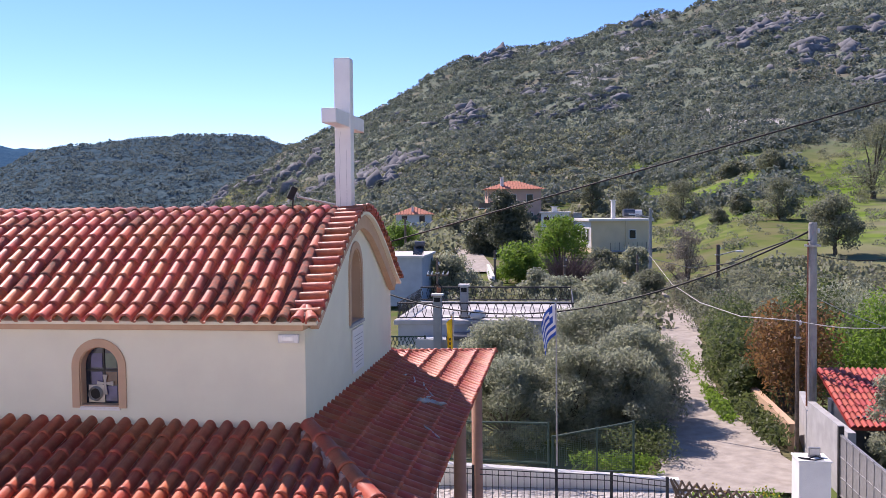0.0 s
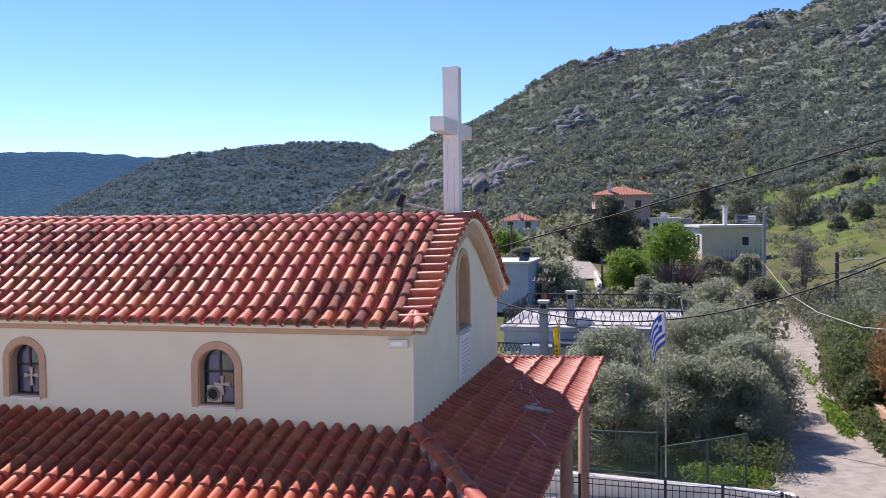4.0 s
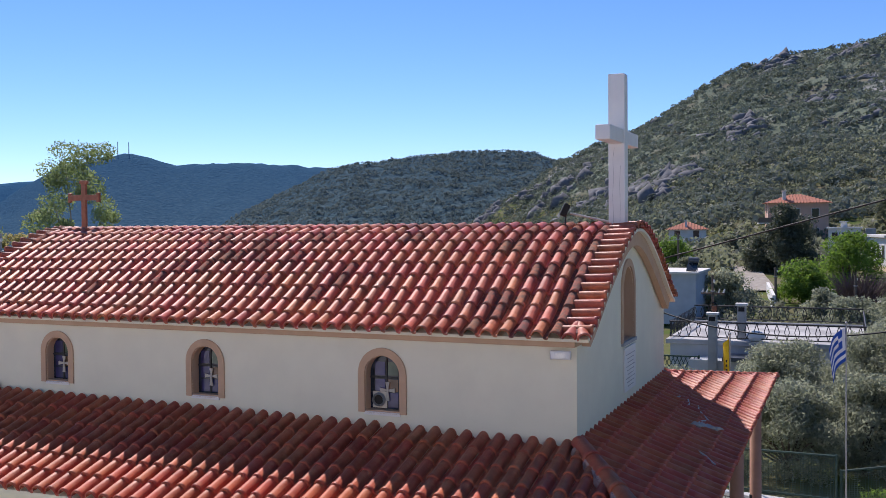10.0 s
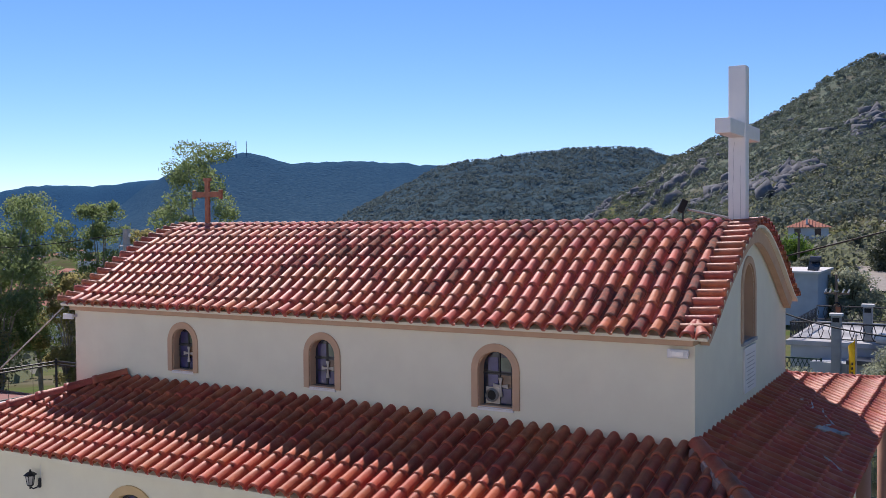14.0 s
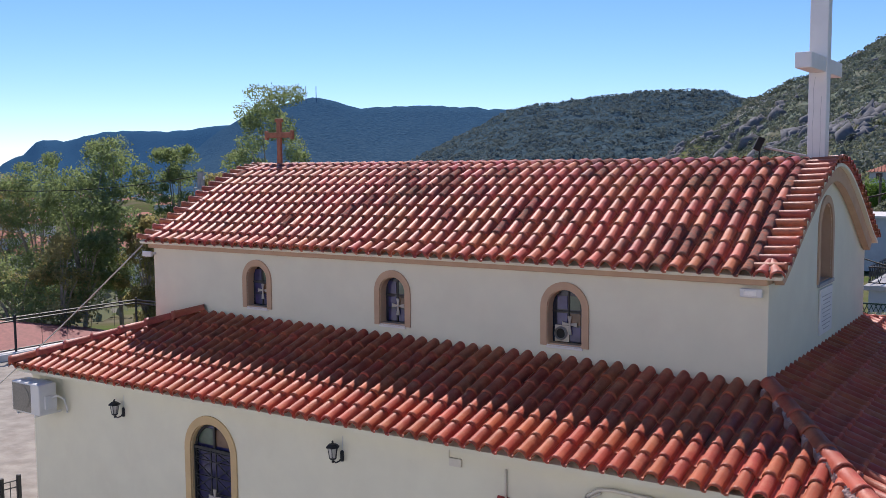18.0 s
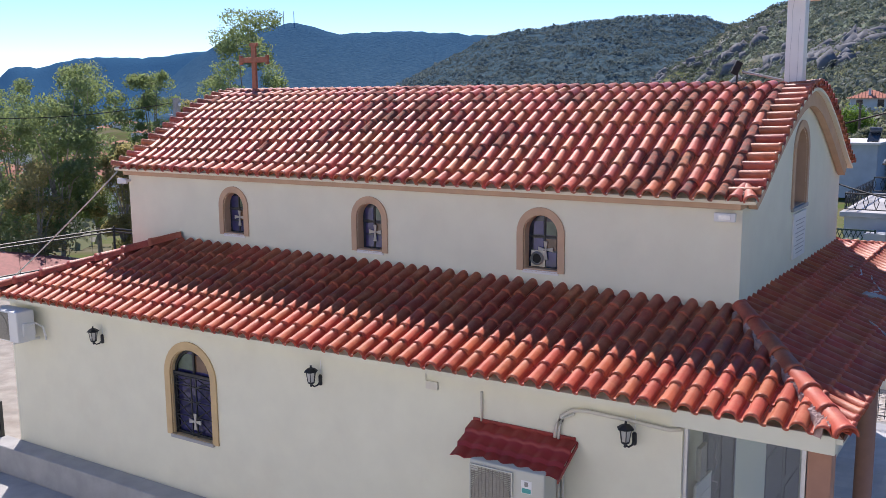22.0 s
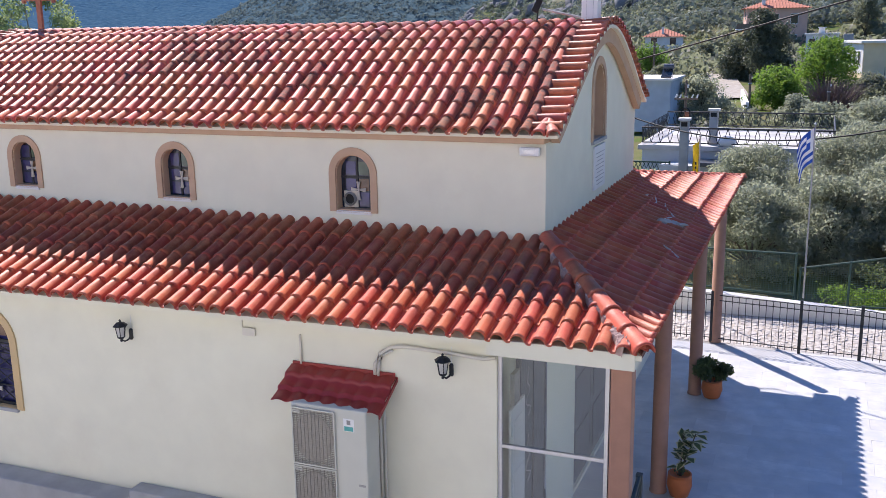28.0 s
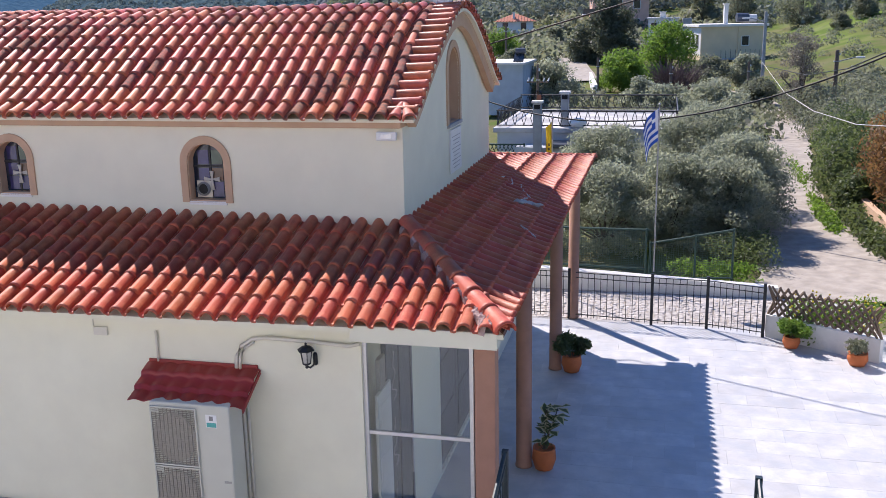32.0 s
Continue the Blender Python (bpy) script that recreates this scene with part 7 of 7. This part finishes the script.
def chimney(house, x, y, z, h, w=0.35):
    c = part("chimney", box(x - w / 2, y - w / 2, z, x + w / 2, y + w / 2, z + h, 0.02), M["offwhite"], house)
    part("chimney_cap", box(x - w * 0.7, y - w * 0.7, z + h, x + w * 0.7, y + w * 0.7, z + h + 0.1), M["offwhite"], c)


# tan flat-roofed house
b = view(1.9, 100, -2.75)
h1 = thing("tan_house", "tan flat-roofed house with a white chimney and a water tank", "house", pose(*b, 0, 0, 13))
part("wall", box(0, 0, -2.0, 6.4, 6, 3.1), M["tanwall"], h1)
part("wall_west", box(-0.03, 0.1, 0.3, 0.0, 5.9, 3.0), M["offwhite"], h1)
part("roof_slab", box(-0.35, -0.3, 3.1, 6.6, 6.2, 3.35, 0.02), M["offwhite"], h1)
chimney(h1, 2.9, 2, 3.35, 1.9, 0.4)
tank = part("water_tank", rod((4.0, 2, 3.95), (5.2, 2, 3.95), 0.42, n=16), M["darkdoor"], h1, "dark solar water tank")
part("tank_white", rod((5.2, 2, 3.9), (6.0, 2, 3.9), 0.36, n=16), M["offwhite"], h1)
window_of(h1, 4.0, 0, 1.2, 0.8, 1.0)
part("drain_pipe", rod((3.7, -0.06, -2), (3.7, -0.06, 3.1), 0.08), M["tanwall"], h1)
for k in range(3):
    window_of(h1, -0.03, 0.8 + k * 1.6, 1.0, 0.8, 1.4, "x", -1)
part("balcony", box(1.6, -1.2, -0.1, 6.2, 0, 0.05), M["concrete"], h1)
for k in range(10):
    part("baluster", rod((1.7 + k * 0.48, -1.15, 0), (1.7 + k * 0.48, -1.15, 0.9), 0.02, n=5), M["iron"], h1)
# pink two-storey house
b = view(-4.3, 152, -1.25)
h2 = thing("pink_house", "salmon two-storey house with a hipped clay roof", "house", pose(*b, 0, 0, 8))
part("wall", box(0, 0, -3, 8.6, 7, 6.0), M["pinkwall"], h2)
hip_roof(h2, 0, 0, 8.6, 7, 6.0, 1.35, 0.6)
chimney(h2, 2.4, 1.2, 6.2, 1.6, 0.5)
part("balcony", box(-1.4, -0.6, 2.9, 1.6, 3, 3.05), M["offwhite"], h2)
part("balcony_rail", box(-1.4, -0.6, 3.05, 1.6, -0.56, 3.8), M["wood"], h2)
for k in range(3):
    window_of(h2, 0.8 + k * 2.7, 0, 3.7, 1.1, 1.5)
    window_of(h2, 0.8 + k * 2.7, 0, 0.7, 1.1, 1.5)
window_of(h2, 0, 1.5, 4.4, 1.3, 2.2, "x", -1)
# white house with a clay roof
b = view(-9.85, 150, -1.3)
h3 = thing("white_house", "small white house with a hipped clay roof", "house", pose(*b, 0, 0, 8))
part("wall", box(0, 0, -3, 5.6, 5, 2.2), M["offwhite"], h3)
hip_roof(h3, 0, 0, 5.6, 5, 2.2, 1.15, 0.5)
chimney(h3, 2.6, 0.8, 2.5, 1.0, 0.35)
window_of(h3, 0.8, 0, 0.9, 1.0, 1.2)
window_of(h3, 3.6, 0, 0.9, 1.0, 1.2)
# small white flat house
b = view(-1.1, 122, -1.35)
h4 = thing("white_flat_house", "small white flat-roofed house with large windows", "house", b)
part("wall", box(0, 0, -3, 3.6, 5, 1.9), M["offwhite"], h4)
part("roof_slab", box(-0.2, -0.2, 1.9, 3.8, 5.2, 2.05), M["offwhite"], h4)
for k in range(3):
    window_of(h4, 0.3 + k * 1.1, 0, 0.5, 0.8, 1.0)
chimney(h4, 1.7, 1.2, 2.05, 0.6, 0.7)
part("side_block", box(4.1, 1, -3, 5.2, 4, 1.9), M["concrete"], h4)
# pale blue flat house at the left of the valley
b = view(-10.6, 58, -5.0)
h5 = thing("blue_flat_house", "pale blue flat-roofed house with a water heater", "house", b)
part("wall", box(0, 0, -1, 2.35, 5, 2.0), M["bluewall"], h5)
part("roof_slab", box(-0.2, -0.2, 2.0, 2.5, 5.2, 2.12), M["offwhite"], h5)
part("heater_tank", rod((1.75, 1.2, 2.78), (2.35, 1.2, 2.78), 0.17, n=14), M["darkdoor"], h5)
part("heater_panel", mesh("heater_panel", [(1.7, 0.5, 2.2), (2.3, 0.5, 2.2), (2.3, 1.2, 2.66), (1.7, 1.2, 2.66), (1.7, 0.5, 2.14), (2.3, 0.5, 2.14), (2.3, 1.2, 2.60), (1.7, 1.2, 2.60)], [(0, 1, 2, 3), (7, 6, 5, 4), (0, 4, 5, 1), (1, 5, 6, 2), (2, 6, 7, 3), (3, 7, 4, 0)], M["darkglass"]), None, h5)
for x in (1.75, 2.25):
    part("heater_leg", rod((x, 1.25, 2.12), (x, 1.2, 2.75), 0.02, n=6), M["steel"], h5)
# flat-roofed neighbour with railings
h6 = thing("flat_roofed_neighbour", "pale blue-grey house with a white roof terrace and black railings", "house", (0, 0, 0))
part("terrace_body", box(-3.4, 25.9, -0.5, 3.4, 32.1, 1.97), M["bluewall"], h6)
part("terrace_slab", box(-3.55, 25.75, 1.97, 3.55, 32.25, 2.15, 0.02), M["worn_white"], h6, "worn white painted terrace slab")
part("parapet", box(-3.4, 31.95, 2.15, 3.4, 32.2, 2.24, 0.01), M["concrete"], h6)
annex = part("annex", box(-2.55, 24.75, -0.5, 0.9, 25.74, 1.55), M["bluewall"], h6)
part("annex_slab", box(-1.35, 24.55, 1.55, 1.05, 25.74, 1.70, 0.01), M["darkdoor"], annex, "dark slab edge over the annex")
part("annex_door", box(-0.55, 24.71, -0.4, 0.05, 24.75, 1.35, 0.005), M["concrete"], annex)
part("annex_window", box(0.2, 24.71, 0.55, 0.8, 24.75, 1.30, 0.005), M["darkglass"], annex)
part("annex_post", box(-1.32, 24.56, -0.5, -1.24, 24.64, 1.55), M["concrete"], annex)
for xa, ya, xb, yb, z in ((-3.4, 32.05, 3.4, 32.05, 2.24), (-3.4, 25.85, 3.4, 25.85, 2.15), (-3.4, 25.85, -3.4, 32.05, 2.15), (3.4, 25.85, 3.4, 32.05, 2.15)):
    rl = part("roof_railing", rod((xa, ya, z + 0.66), (xb, yb, z + 0.66), 0.03, n=6), M["iron"], h6)
    part("lower_rail", rod((xa, ya, z + 0.1), (xb, yb, z + 0.1), 0.022, n=6), M["iron"], rl)
    L_ = math.hypot(xb - xa, yb - ya)
    rb_ = bmesh.new()
    nb_ = int(L_ / 0.17)
    for i in range(nb_):
        f, f2 = (i + 0.5) / nb_, (i + (1.0 if i % 2 else 0.0)) / nb_
        rod((xa + (xb - xa) * f2, ya + (yb - ya) * f2, z + 0.1), (xa + (xb - xa) * f, ya + (yb - ya) * f, z + 0.38), 0.014, n=4, bm=rb_)
        rod((xa + (xb - xa) * f, ya + (yb - ya) * f, z + 0.38), (xa + (xb - xa) * f2, ya + (yb - ya) * f2, z + 0.66), 0.014, n=4, bm=rb_)
    tagged(part("zigzag_grille", rb_, M["iron"], rl), kind="stuff")
for x, top in ((-1.67, 3.22), (-0.84, 3.43)):
    yc = 24.62 if x < -1 else 26.4
    c = part("chimney", box(x - 0.15, yc - 0.15, -0.4 if x < -1 else 2.15, x + 0.15, yc + 0.15, top), M["concrete"], h6)
    part("chimney_cap", box(x - 0.21, yc - 0.21, top, x + 0.21, yc + 0.21, top + 0.08), M["offwhite"], c)
    part("chimney_vent", box(x - 0.11, yc - 0.156, top - 0.22, x + 0.11, yc - 0.151, top - 0.06), M["black"], c)
lat = thing("garden_lattice", "dark green lattice screen beside the flat-roofed house", "lattice", (0, 0, 0))
for k in range(9):
    for sgn in (1, -1):
        x0_ = -3.75 + k * 0.15
        part("lattice_slat", rod((x0_, 24.9 + 0.02 * sgn, 0.85 if sgn > 0 else 1.6), (x0_ + 0.35, 24.9 + 0.02 * sgn, 1.6 if sgn > 0 else 0.85), 0.014, n=4), M["green_iron"], lat)
for z in (0.82, 1.63):
    part("lattice_rail", box(-3.78, 24.86, z - 0.025, -2.2, 24.94, z + 0.025), M["green_iron"], lat)
for x in (-3.78, -2.2):
    part("lattice_post", box(x - 0.03, 24.86, -0.4, x + 0.03, 24.94, 1.68), M["green_iron"], lat)
# dark steel bits on the terrace
mp = pole((-1.93, 26.6, 2.15), 2.35, 0.055, "woodpole", "thin dark pole with a meter coil and insulators")
coil_v, coil_f = cable([(0.03 + 0.17 * math.cos(a * 0.55), -0.08 - 0.003 * a, 1.12 + 0.25 * math.sin(a * 0.55)) for a in range(36)], 0.022)
part("cable_coil", mesh("cable_coil", coil_v, coil_f, M["wire"]), None, mp, "coiled black cable")
part("meter_box", box(0.0, -0.13, 1.0, 0.17, -0.06, 1.22, 0.01), M["copper"], mp)
part("cross_arm", box(-0.42, -0.03, 1.66, 0.45, 0.03, 1.72), M["wood"], mp)
for x in (-0.38, -0.22, 0.22, 0.40):
    part("insulator", rod((x, 0, 1.72), (x + 0.05, 0, 1.86), 0.035, 0.02, 8), M["white"], mp)
sack = thing("white_sack", "white plastic sack on the roof terrace", "sack", (-0.3, 26, 2.15))
sk = bmesh.new()
bmesh.ops.create_icosphere(sk, subdivisions=3, radius=1, matrix=Matrix.Translation((0, 0, 0.18)) @ Matrix.Diagonal((0.35, 0.25, 0.2, 1)))
for v in sk.verts:
    v.co *= 1 + 0.12 * noise.noise(v.co * 5)
part("bag", sk, M["white"], sack, smooth=True)

# yard railing and a tiled roof below it behind the chapel
iron_fence([(-26, -5), (-26, -1), (-26, 3), (-26, 7), (-26, 11.8), (-20, 11.8), (-14, 11.8)], 1.2, 0.9, "black iron railing round the yard", base=0.55, thick=0.03)
kerb = thing("yard_kerb", "low white parapet at the yard's edge", "parapet", (0, 0, 0.35))
part("kerb", box(-26.25, -7, -1.5, -25.8, 12.1, 0.22, 0.02), M["whitewall"], kerb)
part("kerb", box(-25.8, 11.6, -1.5, -12.0, 12.05, 0.22, 0.02), M["whitewall"], kerb)
iron_fence([(-11.62, -1.82), (-11.66, -2.10), (-11.68, -3.3), (-11.7, -4.6)], 0.98, 0.14, "black iron railing by the ledge", base=0.45)
tagged(part("ramp_kerb", box(-11.95, -6.0, -0.6, -11.5, -2.17, 0.45, 0.02), M["whitewall"]), "low pale kerb under the railing", "kerb", kind="structure")
h7 = thing("lower_house", "house below the yard with a red tiled roof", "house", (-31, 9, -3))
part("wall", box(-4, -6, -3, 3, 6, 2.2), M["offwhite"], h7)
hip_roof(h7, -4, -6, 3, 6, 2.4, 1.5, 0.5)
dark_tiles = material("dark_red_roof", (0.34, 0.085, 0.07), 0.7, scale=6, amount=0.3)
for ob in h7.children:
    if ob.name.startswith("roof"):
        ob.data.materials[0] = dark_tiles

# town in the valley
rng_t = np.random.default_rng(77)
tv_, tf_, ti_ = [], [], []
for i in range(640):
    a, r = rng_t.uniform(-66, -40), (rng_t.uniform(230, 1100) if i < 260 else rng_t.uniform(1100, 1850) if i < 560 else rng_t.uniform(120, 300))
    x, y = CX + r * math.sin(radians(a)), CY + r * math.cos(radians(a))
    z = float(ground_z(x, y, False)[0])
    w, d_, h = rng_t.uniform(7, 14), rng_t.uniform(7, 12), rng_t.uniform(3.5, 9)
    c0 = len(tv_)
    tv_ += [(x + sx * w / 2, y + sy * d_ / 2, zz) for zz in (z - 3, z + h) for sx, sy in ((-1, -1), (1, -1), (1, 1), (-1, 1))]
    tv_ += [(x - w / 4, y, z + h + 1.6), (x + w / 4, y, z + h + 1.6)]
    fs = [(0, 1, 5, 4), (1, 2, 6, 5), (2, 3, 7, 6), (3, 0, 4, 7), (4, 5, 9, 8), (5, 6, 9), (6, 7, 8, 9), (7, 4, 8)]
    tf_ += [tuple(c0 + k for k in f) for f in fs]
    ti_ += [0] * 4 + [1] * 4
tagged(part("town", mesh("town", tv_, tf_, [M["offwhite"], M["farroof"]], index=ti_)), "distant white town houses with clay roofs in the valley", "town", kind="stuff")
hv, hf, hi = [], [], []
for i in range(34):
    a, r = rng_t.normal(-26.5, 2.0), rng_t.uniform(900, 1120)
    x, y = CX + r * math.sin(radians(a)), CY + r * math.cos(radians(a))
    z = float(ground_z(x, y, True)[0])
    w, h = rng_t.uniform(5, 9), rng_t.uniform(2.5, 4)
    c0 = len(hv)
    hv += [(x + sx * w / 2, y + sy * 3, zz) for zz in (z - 3, z + h) for sx, sy in ((-1, -1), (1, -1), (1, 1), (-1, 1))]
    hf += [tuple(c0 + k for k in f) for f in [(0, 1, 5, 4), (1, 2, 6, 5), (2, 3, 7, 6), (3, 0, 4, 7), (4, 5, 6, 7)]]
tagged(part("hill_hamlet", mesh("hill_hamlet", hv, hf, M["offwhite"])), "white houses on the wooded hill far off", "houses", kind="stuff")
for a in (-41.55, -42.15):
    mt = thing("hilltop_mast", "thin radio mast on the far summit", "mast", view(a, 2780, 4.3))
    part("lattice", rod((0, 0, -40), (0, 0, 26), 1.6, 1.0, 6), M["offwhite"], mt)

# unseen house and yard on the camera's side, added to bounce sunlight onto the chapel
own = thing("bounce_house_behind", "unseen pale rendered house with a balcony slab, bouncing light onto the chapel", "house", (0, 0, 0))
part("wall", box(-22, -16, -1.0, 22, -14.6, 10.5), M["white"], own)
part("balcony_slab", box(-3, -14.6, 4.75, 9, -11.2, 4.9, 0.02), M["concrete"], own)
# added paving out of view, laid pale to reflect light onto the walls
tagged(part("forecourt", box(-24, -14.6, -0.7, 16, -3.0, -0.055)), "unseen pale concrete paving in front of the chapel, bouncing light onto it", "pavement", kind="structure").data.materials.append(M["concrete"])
